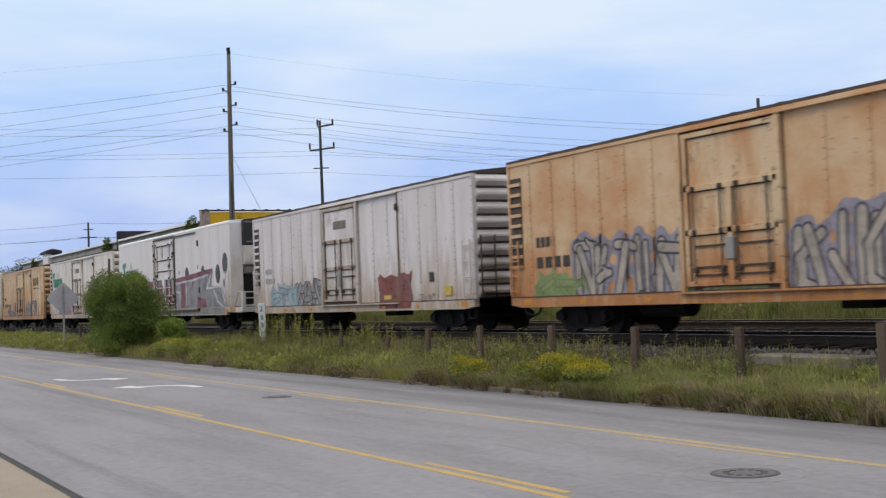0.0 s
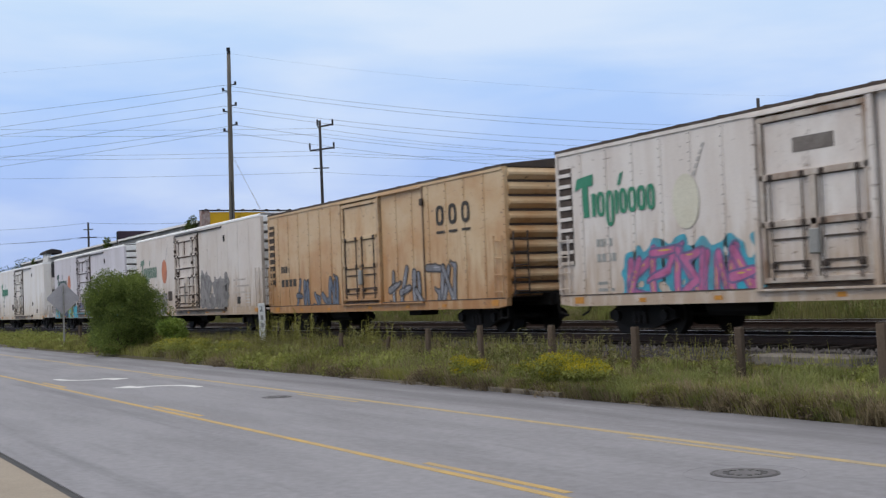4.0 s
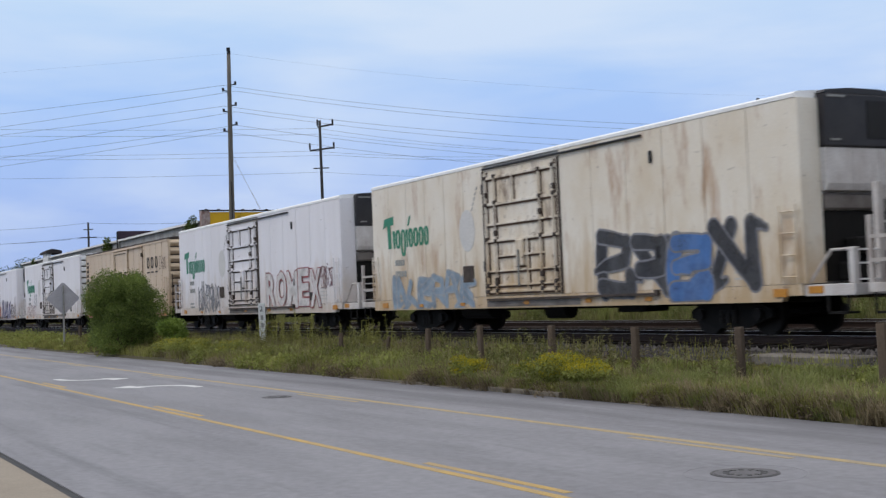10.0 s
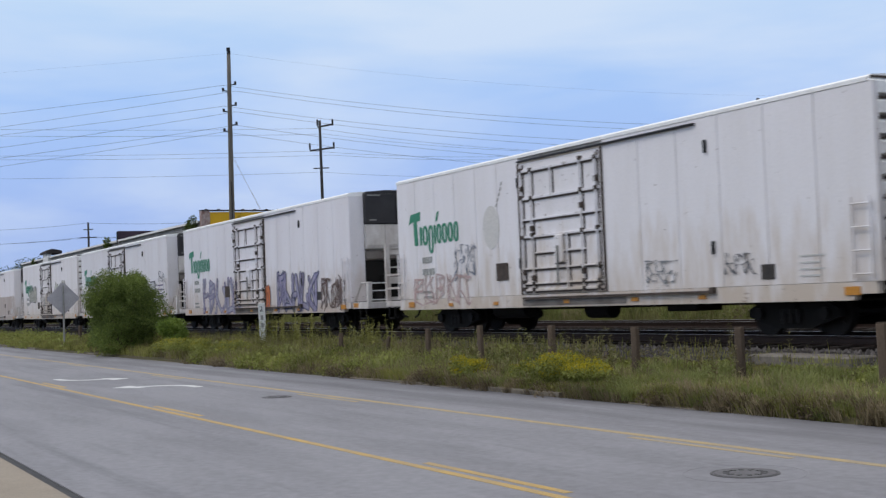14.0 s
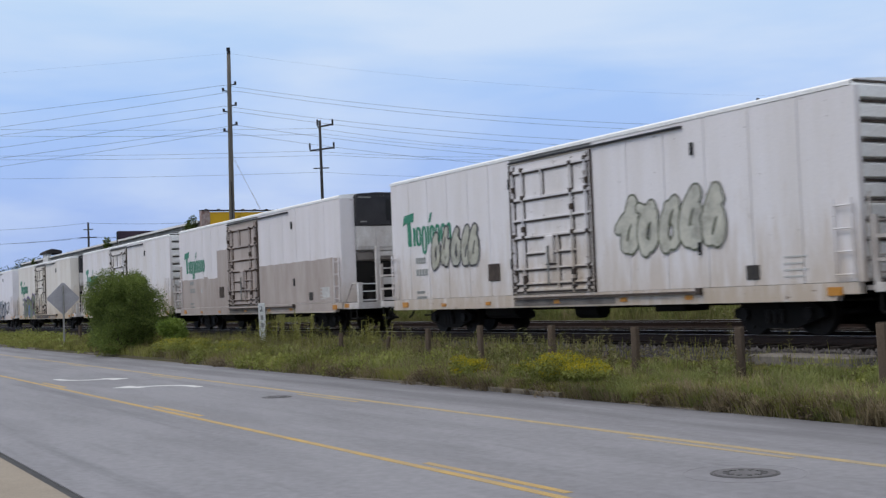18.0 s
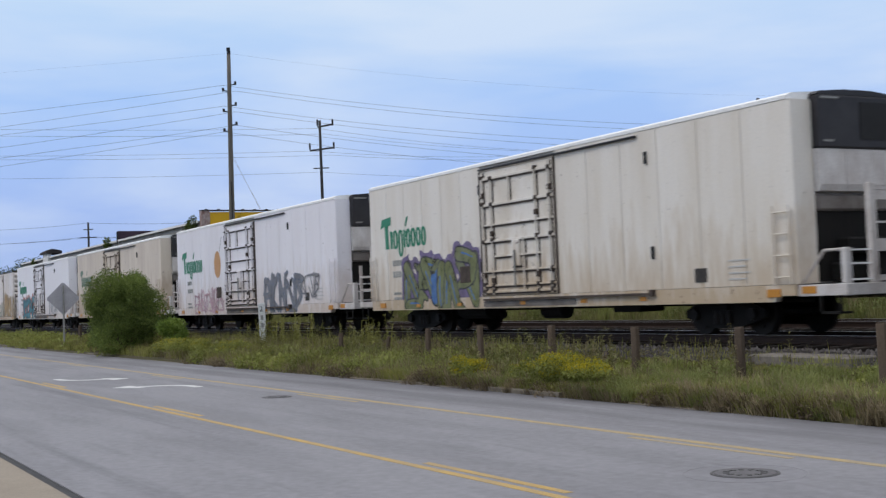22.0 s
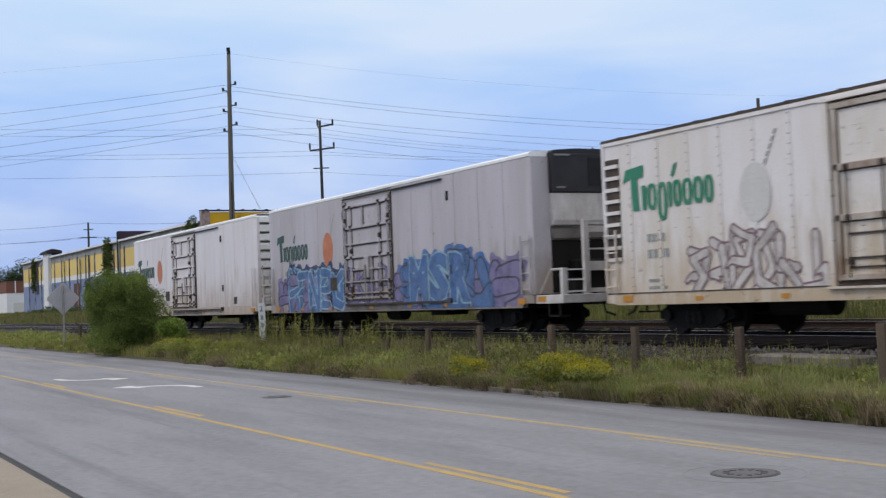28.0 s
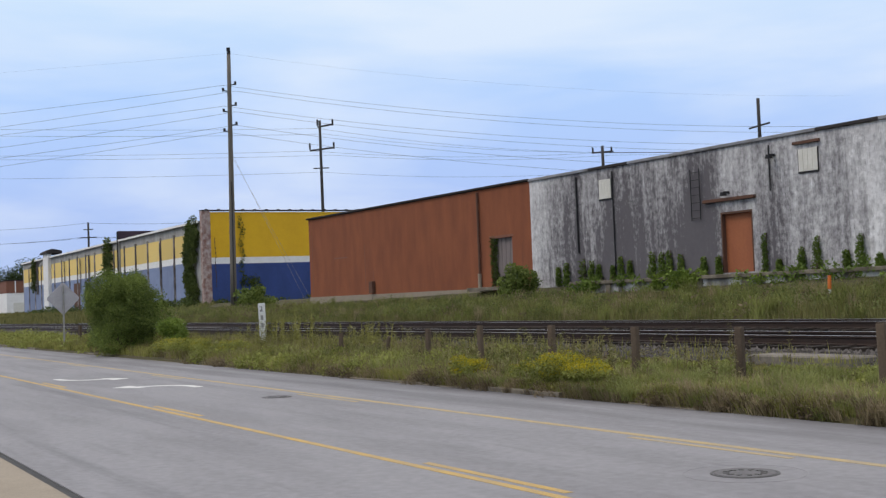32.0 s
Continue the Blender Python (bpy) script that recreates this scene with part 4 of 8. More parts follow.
ORANGE_FRUIT = material("fruit_orange", (0.52, 0.19, 0.08), (0.36, 0.1, 0.05), rough=0.5, scale=2.5, amount=0.8, bump=0)
PALE_FRUIT = material("fruit_faded_orange", (0.52, 0.3, 0.14), (0.42, 0.2, 0.08), rough=0.6, scale=2.5, bump=0)
GHOST_FRUIT = material("fruit_ghost", (0.55, 0.54, 0.52), (0.62, 0.6, 0.57), rough=0.6, scale=2, bump=0)
CREAM_FRUIT = material("fruit_bleached", (0.58, 0.56, 0.46), (0.5, 0.47, 0.37), rough=0.6, scale=2, bump=0)
STRAW = material("straw_grey", (0.26, 0.25, 0.24), (0.4, 0.39, 0.37), rough=0.6, scale=6, amount=0.9, bump=0)
MARK_BLACK = material("stencil_black", (0.035, 0.032, 0.03), (0.09, 0.075, 0.06), rough=0.7, scale=6, bump=0)
SEAM = material("grey_panel_seam", (0.5, 0.48, 0.46), (0.3, 0.27, 0.24), rough=0.85, scale=1.5, stretch=(1, 1, 0.4), amount=0.9, bump=0.1)
# Grimy door clips, and the shade lines drawn along ribs and rods.
RIB = material("grimy_clip_and_rib_shade", (0.085, 0.068, 0.06), (0.035, 0.027, 0.024), rough=0.8, scale=3, amount=0.9, bump=0.2)
# Grime on fittings; also the shade put into end grooves and ladder recesses.
GRIME_AND_SHADE = material("grime_and_shade", (0.085, 0.065, 0.054), (0.035, 0.028, 0.025), rough=0.9, scale=5, amount=0.9, bump=0.2)
RUST_SEAM = material("rust_stained_seam", (0.26, 0.19, 0.14), (0.12, 0.08, 0.055), rough=0.9, scale=1.3, stretch=(1, 1, 0.5), amount=0.9, bump=0.1)
# The same for rusty doors: rusty clips and drawn-in shade lines.
RUST_AND_SHADE = material("rusty_clip_and_rib_shade", (0.1, 0.058, 0.038), (0.04, 0.026, 0.02), rough=0.85, scale=3, amount=0.9, bump=0.2)
BOX_FRAME = material("rusting_door_frame", (0.46, 0.41, 0.36), (0.2, 0.12, 0.075), rough=0.8, scale=2.2, stretch=(1, 1, 0.6), amount=0.95, bump=0.1)
SILL_GREY = material("grime_grey_plate", (0.2, 0.18, 0.165), (0.09, 0.075, 0.065), rough=0.8, scale=2, amount=0.9, bump=0.15)
TAUPE_PRIMER = material("taupe_primer", (0.44, 0.385, 0.355), (0.31, 0.255, 0.22), rough=0.7, scale=1.2, stretch=(1.5, 1, 0.4), amount=0.8, fine_amount=0.05, bump=0.03, spots=((0.18, 0.125, 0.095), 1.3, 0.63, (2, 1, 0.6)))
SPRAY = {}


def spray(r, g, b):
    key = (r, g, b)
    if key not in SPRAY:
        SPRAY[key] = material("spray_paint", key, tuple(0.55 * c + 0.1 for c in key), rough=0.55, scale=1.6, stretch=(1, 1, 0.6), amount=0.6, fine=20, fine_amount=0.08, bump=0.02, seed=r * 5 + g)
        n, l = SPRAY[key].node_tree.nodes, SPRAY[key].node_tree.links
        co, ns, mr = n.new("ShaderNodeTexCoord"), n.new("ShaderNodeTexNoise"), n.new("ShaderNodeMapRange")
        ns.inputs["Scale"].default_value, ns.inputs["Detail"].default_value, ns.inputs["Roughness"].default_value = 2.4, 9, 0.7
        mr.inputs["From Min"].default_value, mr.inputs["From Max"].default_value = 0.44, 0.68
        mr.inputs["To Min"].default_value, mr.inputs["To Max"].default_value = 0.97, 0.5
        l.new(co.outputs["Object"], ns.inputs["Vector"])
        l.new(ns.outputs["Fac"], mr.inputs["Value"])
        l.new(mr.outputs["Result"], n["Principled BSDF"].inputs["Alpha"])
    return SPRAY[key]


def car_paint(i, base, dirt, amount, rust, streak=0.62, run=(1.6, 1, 0.22), patch=(4.0, 1, 0.22), chips=0.0):
    m = material("car_paint", base, dirt, rough=0.5, scale=0.8, stretch=run, amount=amount, low=0.38, high=0.7, fine=22, fine_amount=0.05, bump=0.04, bump_scale=8, seed=i * 1.37 + 0.5, spots=(rust, 1.1, streak, patch), spec=0.4)
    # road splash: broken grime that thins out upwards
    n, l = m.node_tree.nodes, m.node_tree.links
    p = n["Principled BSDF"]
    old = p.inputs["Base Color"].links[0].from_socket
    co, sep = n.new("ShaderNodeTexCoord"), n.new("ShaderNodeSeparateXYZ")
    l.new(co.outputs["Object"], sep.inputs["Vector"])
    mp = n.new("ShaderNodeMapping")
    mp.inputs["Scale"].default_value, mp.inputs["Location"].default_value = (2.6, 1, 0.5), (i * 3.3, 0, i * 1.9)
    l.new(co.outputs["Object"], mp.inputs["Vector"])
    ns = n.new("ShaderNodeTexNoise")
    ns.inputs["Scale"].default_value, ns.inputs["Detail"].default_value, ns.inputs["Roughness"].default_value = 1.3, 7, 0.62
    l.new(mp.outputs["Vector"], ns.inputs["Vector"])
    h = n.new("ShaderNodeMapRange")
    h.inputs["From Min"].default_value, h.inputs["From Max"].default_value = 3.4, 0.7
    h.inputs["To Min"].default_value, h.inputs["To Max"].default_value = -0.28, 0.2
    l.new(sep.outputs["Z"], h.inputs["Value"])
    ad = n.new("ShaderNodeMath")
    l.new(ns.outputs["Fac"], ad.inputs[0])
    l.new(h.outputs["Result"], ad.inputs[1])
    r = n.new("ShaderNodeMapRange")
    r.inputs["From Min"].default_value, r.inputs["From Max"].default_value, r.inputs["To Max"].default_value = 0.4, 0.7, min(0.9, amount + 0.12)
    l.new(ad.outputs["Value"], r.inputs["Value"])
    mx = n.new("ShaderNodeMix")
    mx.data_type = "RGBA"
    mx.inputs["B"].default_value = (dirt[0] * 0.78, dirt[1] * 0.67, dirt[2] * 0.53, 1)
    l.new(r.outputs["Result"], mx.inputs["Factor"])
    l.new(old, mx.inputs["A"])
    # scattered chips and scrapes down to the rusty steel
    cm = n.new("ShaderNodeMapping")
    cm.inputs["Scale"].default_value, cm.inputs["Location"].default_value = (1.0, 1, 2.2), (i * 5.1, 0, i * 2.3)
    l.new(co.outputs["Object"], cm.inputs["Vector"])
    cn = n.new("ShaderNodeTexNoise")
    cn.inputs["Scale"].default_value, cn.inputs["Detail"].default_value, cn.inputs["Roughness"].default_value = 3.2, 9, 0.72
    l.new(cm.outputs["Vector"], cn.inputs["Vector"])
    cr = n.new("ShaderNodeMapRange")
    cr.inputs["From Min"].default_value, cr.inputs["From Max"].default_value, cr.inputs["To Max"].default_value = 0.67 - 0.06 * amount - chips, 0.72 - 0.06 * amount - chips * 0.9, 0.85
    l.new(cn.outputs["Fac"], cr.inputs["Value"])
    cx = n.new("ShaderNodeMix")
    cx.data_type = "RGBA"
    cx.inputs["B"].default_value = (0.13, 0.085, 0.06, 1)
    l.new(cr.outputs["Result"], cx.inputs["Factor"])
    l.new(mx.outputs["Result"], cx.inputs["A"])
    l.new(cx.outputs["Result"], p.inputs["Base Color"])
    return m


def shared(key, make, mat):
    if key not in SHARED:
        SHARED[key] = mesh_of(key[0], make(), mat)
    return SHARED[key]


def disc(cx, cz, rx, rz, y, n=28):
    return prisms([(cx + rx * math.cos(k * math.tau / n), cz + rz * math.sin(k * math.tau / n)) for k in range(n)], "y", y, y + 0.004)


def wheelset_bm():
    bm = bmesh.new()
    rod(bm, (0, -1.0, 0), (0, 1.0, 0), 0.085, 10)
    for s in (-1, 1):
        rod(bm, (0, s * 0.69, 0), (0, s * 0.72, 0), 0.445, 24)
        rod(bm, (0, s * 0.72, 0), (0, s * 0.83, 0), 0.42, 24)
        rod(bm, (0, s * 0.83, 0), (0, s * 0.86, 0), 0.14, 12)
        for k in range(3):
            a = k * math.tau / 3
            box(bm, 0.25 * math.cos(a) - 0.03, 0.25 * math.cos(a) + 0.03, s * 0.845 - 0.012, s * 0.845 + 0.012, 0.25 * math.sin(a) - 0.03, 0.25 * math.sin(a) + 0.03)
    return bm


FRAME_OUT = [(-1.18, 0.5), (-1.18, 0.36), (-0.98, 0.3), (-0.62, 0.2), (-0.42, 0.14), (0.42, 0.14), (0.62, 0.2), (0.98, 0.3), (1.18, 0.36), (1.18, 0.5), (1.0, 0.58), (0.5, 0.74), (-0.5, 0.74), (-1.0, 0.58)]
WHEELS = []


def truck(car, u):
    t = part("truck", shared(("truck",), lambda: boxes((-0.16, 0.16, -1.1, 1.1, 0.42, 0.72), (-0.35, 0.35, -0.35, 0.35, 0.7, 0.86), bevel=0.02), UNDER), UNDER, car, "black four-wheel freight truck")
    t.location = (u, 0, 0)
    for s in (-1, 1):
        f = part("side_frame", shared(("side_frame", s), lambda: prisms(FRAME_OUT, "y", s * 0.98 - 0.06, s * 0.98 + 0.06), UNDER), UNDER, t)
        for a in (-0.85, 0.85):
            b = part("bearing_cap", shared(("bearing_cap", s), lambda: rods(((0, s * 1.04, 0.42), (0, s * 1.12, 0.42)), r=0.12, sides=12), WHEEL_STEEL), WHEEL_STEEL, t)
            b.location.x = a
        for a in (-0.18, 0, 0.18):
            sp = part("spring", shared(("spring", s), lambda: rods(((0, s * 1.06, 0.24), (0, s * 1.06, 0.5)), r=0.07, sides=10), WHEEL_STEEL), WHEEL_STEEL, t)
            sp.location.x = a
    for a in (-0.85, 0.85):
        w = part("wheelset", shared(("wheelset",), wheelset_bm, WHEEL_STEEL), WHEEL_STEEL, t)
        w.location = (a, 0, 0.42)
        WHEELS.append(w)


def coupler(car, u, way):
    c = part("coupler", shared(("coupler", way), lambda: boxes((min(0, way * 0.75), max(0, way * 0.75), -0.09, 0.09, 0.72, 0.98), (min(way * 0.55, way * 0.8), max(way * 0.55, way * 0.8), -0.16, 0.14, 0.66, 1.02), bevel=0.02), UNDER), UNDER, car)
    c.location.x = u
    h = part("air_hose", shared(("air_hose", way), lambda: rods(((way * 0.3, -0.3, 0.8), (way * 0.45, -0.34, 0.5)), ((way * 0.45, -0.34, 0.5), (way * 0.75, -0.3, 0.42)), r=0.03, sides=6), UNDER), UNDER, car)
    h.location.x = u


def ladder(car, u0, u1, z0, z1, y, mat, rungs=4):
    l = part("ladder", rods(((u0, y, z0), (u0, y, z1)), ((u1, y, z0), (u1, y, z1)), r=0.022, sides=6), mat, car)
    for i in range(rungs):
        z = z0 + (z1 - z0) * (i + 0.3) / (rungs - 0.4)
        part("rung", rods(((u0 - 0.03, y, z), (u1 + 0.03, y, z)), r=0.018, sides=6), mat, l)


def end_ladder(car, x, y0, y1, z0, z1, mat, rungs):
    l = part("end_ladder", rods(((x, y0, z0), (x, y0, z1)), ((x, y1, z0), (x, y1, z1)), r=0.022, sides=6), mat, car)
    for i in range(rungs):
        z = z0 + (z1 - z0) * (i + 0.4) / rungs
        part("rung", rods(((x, y0, z), (x, y1, z)), r=0.018, sides=6), mat, l)


def sill_marks(car, L, z=0.74):
    for u in (0.6, 3.0, 5.4, 8.6, 11.2, 13.4, L - 0.72):
        w = 0.34 if u > L - 1 or u < 1 else 0.22
        r = part("reflector", shared(("reflector", w), lambda: boxes((0, w, FACE - 0.042, FACE - 0.0145, 0, 0.15 if w > 0.3 else 0.09)), REFLECT), REFLECT, car)
        r.location = (u, 0, z)


def number_bars(car, u, z, mat, rows=((0.0, 0.62, 0.17), (-0.34, 0.75, 0.18), (-0.85, 0.5, 0.07), (-1.0, 0.62, 0.07))):
    """Painted reporting marks, as plain bars."""
    for dz, w, h in rows:
        n = 4 if h > 0.1 else 6
        for k in range(n):
            part("stencil_bar", boxes((u + k * w / n, u + (k + 0.72) * w / n, FACE - 0.012, FACE - 0.004, z + dz, z + dz + h)), mat, car)


def logo(car, mat, y=FACE - 0.012, up=0.0):
    """The maker's word, drawn as a row of plain hoops and bars in its green."""
    part("logo_shape", prisms([(0.74 + px, pz + up) for px, pz in ((0.0, 3.12), (0.1, 3.4), (0.72, 3.46), (0.7, 3.2), (0.5, 3.2), (0.54, 2.5), (0.32, 2.5), (0.28, 3.2))], "y", y, y + 0.006), mat, car)
    x = 1.38
    for w, lo, hi in ((0.16, 2.5, 3.02), (0.31, 2.48, 3.04), (0.31, 2.24, 3.04), (0.13, 2.5, 3.02), (0.28, 2.49, 3.04), (0.3, 2.49, 3.04), (0.3, 2.5, 3.04), (0.28, 2.49, 3.04)):
        if w < 0.2:
            m = prisms([(x + 0.02, lo + up), (x + w - 0.02, lo + up), (x + w, hi - 0.04 + up), (x + w - 0.04, hi + up), (x, hi + up)], "y", y, y + 0.006)
        else:
            m = oval_hoop(x, x + w, lo + up, hi + up, 0.105, y)
        part("logo_shape", m, mat, car)
        x += w + 0.03
    part("logo_shape", prisms([(2.36, 3.12 + up), (2.46, 3.12 + up), (2.58, 3.4 + up), (2.46, 3.36 + up)], "y", y, y + 0.006), mat, car)


def oval_hoop(x0, x1, z0, z1, t, y, n=20):
    """An upright oval band, t wide, as flat paint."""
    bm = bmesh.new()
    cx, cz, a, b = (x0 + x1) / 2, (z0 + z1) / 2, (x1 - x0) / 2, (z1 - z0) / 2

    def ring(rx, rz, yy):
        return [bm.verts.new((cx + rx * math.copysign(abs(math.cos(q)) ** 0.7, math.cos(q)), yy, cz + rz * math.copysign(abs(math.sin(q)) ** 0.7, math.sin(q)))) for q in [k * math.tau / n for k in range(n)]]
    rings = [ring(a, b, y + 0.006), ring(a, b, y), ring(a - t, b - t * 0.8, y), ring(a - t, b - t * 0.8, y + 0.006)]
    for p, q in zip(rings, rings[1:]):
        for k in range(n):
            bm.faces.new((p[k], p[(k + 1) % n], q[(k + 1) % n], q[k]))
    return bm


def fruit(car, mat, u=5.38, straw=True):
    y = FACE - (0.02 if car.name.startswith("box") else 0.009)
    f = part("fruit_mark", disc(u, 2.74, 0.42, 0.56, y), mat, car, "painted round fruit emblem")
    if straw:
        for k in range(5):
            a, b = 0.2 * k, 0.2 * k + 0.14
            part("straw_band", prisms([(u + 0.24 + 0.36 * a, 3.24 + 0.66 * a), (u + 0.3 + 0.36 * a, 3.24 + 0.66 * a), (u + 0.3 + 0.36 * b, 3.24 + 0.66 * b), (u + 0.24 + 0.36 * b, 3.24 + 0.66 * b)], "y", y, y + 0.004), STRAW, f)


def stroke_faces(strokes, grow, y, wobble=0.0, seed=0.0):
    """Thick strokes (from, to, width) run together into one flat painted shape with soft corners."""
    S = [(np.array(a), np.array(b), max(0.02, w / 2 + grow)) for a, b, w in strokes]
    lo = np.min([np.minimum(a, b) - r for a, b, r in S], axis=0) - 0.06
    hi = np.max([np.maximum(a, b) + r for a, b, r in S], axis=0) + 0.06
    step = 0.05
    gx, gz = np.arange(lo[0], hi[0] + step, step), np.arange(lo[1], hi[1] + step, step)
    X, Z = np.meshgrid(gx, gz, indexing="ij")
    F = np.full(X.shape, 1e3)
    for a, b, r in S:
        d = b - a
        k = np.clip(((X - a[0]) * d[0] + (Z - a[1]) * d[1]) / max(d @ d, 1e-6), 0, 1)
        F = np.minimum(F, np.hypot(X - a[0] - k * d[0], Z - a[1] - k * d[1]) - r)
    F = F + wobble * np.sin(X * 9 + seed) * np.sin(Z * 11 + seed * 2)
    F = np.where(np.abs(F) < 1e-4, 1e-4, F)
    verts, faces, made = [], [], {}

    def vert(i, j, k, l):
        key = (i, j, k, l) if (i, j) <= (k, l) else (k, l, i, j)
        if key not in made:
            i, j, k, l = key
            f = 0.0 if (i, j) == (k, l) else F[i, j] / (F[i, j] - F[k, l])
            made[key] = len(verts)
            verts.append((gx[i] + (gx[k] - gx[i]) * f, y, max(0.69, gz[j] + (gz[l] - gz[j]) * f)))
        return made[key]

    inside = F < 0
    cells = inside[:-1, :-1] | inside[1:, :-1] | inside[:-1, 1:] | inside[1:, 1:]
    for i, j in np.argwhere(cells).tolist():
        c = ((i, j), (i + 1, j), (i + 1, j + 1), (i, j + 1))
        ring = []
        for q in range(4):
            (a, b), (d, e) = c[q], c[(q + 1) % 4]
            if inside[a, b]:
                ring.append(vert(a, b, a, b))
            if inside[a, b] != inside[d, e]:
                ring.append(vert(a, b, d, e))
        faces.append(ring)
    return verts, faces


def stroke_mesh(strokes, grow, y, mat, wobble=0.0, seed=0.0):
    return soup("paint", *stroke_faces(strokes, grow, y, wobble, seed), mat)


def layered(layers, *mats):
    """One mesh of thin coats of paint, sprayed one over the other: (verts, faces, which of the paints)."""
    verts, faces, which = [], [], []
    for v, f, k in layers:
        n = len(verts)
        verts += v
        faces += [[n + q for q in face] for face in f]
        which += [k] * len(f)
    me = soup("paint", verts, faces, mats[0])
    for m in mats[1:]:
        me.materials.append(m)
    me.polygons.foreach_set("material_index", which)
    return me



def curved(rng, p, m, q, pen, steps=7, tip=0.35):
    """A bent stroke from p by m to q, thick in the middle, thin at one end."""
    rows = []
    pts = [((1 - t) ** 2 * p[0] + 2 * t * (1 - t) * m[0] + t * t * q[0], (1 - t) ** 2 * p[1] + 2 * t * (1 - t) * m[1] + t * t * q[1]) for t in [k / steps for k in range(steps + 1)]]
    for k, (c, d) in enumerate(zip(pts, pts[1:])):
        rows.append((c, d, pen * (1 - (1 - tip) * (k / steps) ** 1.5)))
    return rows


COATS = {}
FORMS = (((0.2, 1), (0.8, 0.92), (0.72, 0.55), (0.24, 0.5)), ((0.3, 0.52), (0.86, 0.02)), ((0.2, 0.96), (0.8, 0.06), (0.84, 1)), ((0.2, 0.05), (0.84, 0.04), (0.8, 0.36)), ((0.82, 0.92), (0.3, 0.84), (0.72, 0.4), (0.2, 0.06)),
         ((0.46, 1), (0.14, 0.02)), ((0.5, 0.98), (0.88, 0.0)), ((0.2, 0.46), (0.7, 0.52)), ((0.8, 0.98), (0.24, 0.62), (0.26, 0.2), (0.8, 0.06)), ((0.1, 0.98), (0.92, 0.94)), ((0.52, 0.96), (0.5, 0.02)))


def spray_form(rng, x, w, z0, h, pen, busy):
    """One angular form of crossing slabs with flared ends, which stands for no letter: a list of slabs."""
    slant = rng.uniform(-0.06, 0.14)

    def at(u, v):
        return (x + w * (u + slant * (v - 0.5)), z0 + h * v)
    slabs = []
    if rng.random() < 0.75:
        slabs.append(curved(rng, at(0.2, 1.0), at(0.12 + rng.uniform(-0.06, 0.06), 0.5), at(0.2, 0.0), pen, 4, 0.85))
    for line in rng.sample(FORMS, 2 if busy < 3 else 3):
        rows = []
        pts = [at(u + rng.uniform(-0.07, 0.07), v + rng.uniform(-0.06, 0.06)) for u, v in line]
        for p, q in zip(pts, pts[1:]):
            m = ((p[0] + q[0]) / 2 + rng.uniform(-0.08, 0.08) * w, (p[1] + q[1]) / 2 + rng.uniform(-0.05, 0.05) * h)
            rows += curved(rng, p, m, q, pen * rng.uniform(0.75, 1.0), 4, 0.75)
        e, d = pts[-1], rng.choice((-1, 1))
        rows += curved(rng, e, (e[0] + 0.1 * w * d, e[1]), (e[0] + 0.26 * w * d, e[1] + 0.1 * h * rng.choice((-1, 1))), pen * 0.5, 3, 0.15)
        slabs.append(rows)
    return slabs


def tag_shapes(car, u0, u1, z0, z1, letters, fill, line, back=None, seed=0, fat=0.24, rim=0.045, shine=None):
    """Spray-painted tangle that cannot be read: crossing slabs, each with its rim, some over a ragged halo."""
    rng = random.Random(seed * 31 + 7)
    w, h = (u1 - u0) / letters, z1 - z0
    COATS[car.name] = COATS.get(car.name, -1) + 1
    y = FACE - 0.026 - 0.0016 * COATS[car.name]
    thin = not fill
    if thin:
        letters = int(letters * 1.6 + 0.5)
        w = (u1 - u0) / letters
    forms = []
    for i in range(letters):
        pen = fat * min(w, h) * rng.uniform(0.85, 1.15) * (0.6 if thin else 0.92)
        forms.append(spray_form(rng, u0 + w * i - 0.12 * w, w * 1.24, z0 + rng.uniform(-0.05, 0.06) * h, h * rng.uniform(0.82, 1.08), pen, 3 if thin else 2))
    if back:
        part("graffiti_cloud", stroke_mesh([r for f in forms for slab in f for r in slab], rim + 0.12, y + 0.013, back, 0.1, seed), back, car, "ragged halo of spray paint")
    for i, slabs in enumerate(forms):
        m = fill[i % len(fill)] if isinstance(fill, tuple) else fill
        yy = y + 0.007 - 0.0016 * (i % 3)
        layers = []
        for k, rows in enumerate(slabs):
            layers.append((*stroke_faces(rows, rim, yy - 0.0005 * k), 0))
            if fill:
                layers.append((*stroke_faces(rows, 0, yy - 0.0005 * k - 0.0002), 1))
                if shine:
                    layers.append((*stroke_faces([((a[0] - s * 0.16, a[1] + s * 0.16), (b[0] - s * 0.16, b[1] + s * 0.16), s * 0.16) for a, b, s in rows[1:4]], 0, yy - 0.0005 * k - 0.0003), 2))
        part("graffiti_shape", layered(layers, *([line] + ([m] if fill else []) + ([shine] if shine else []))), line, car, "" if i else "tangled spray-painted outline")


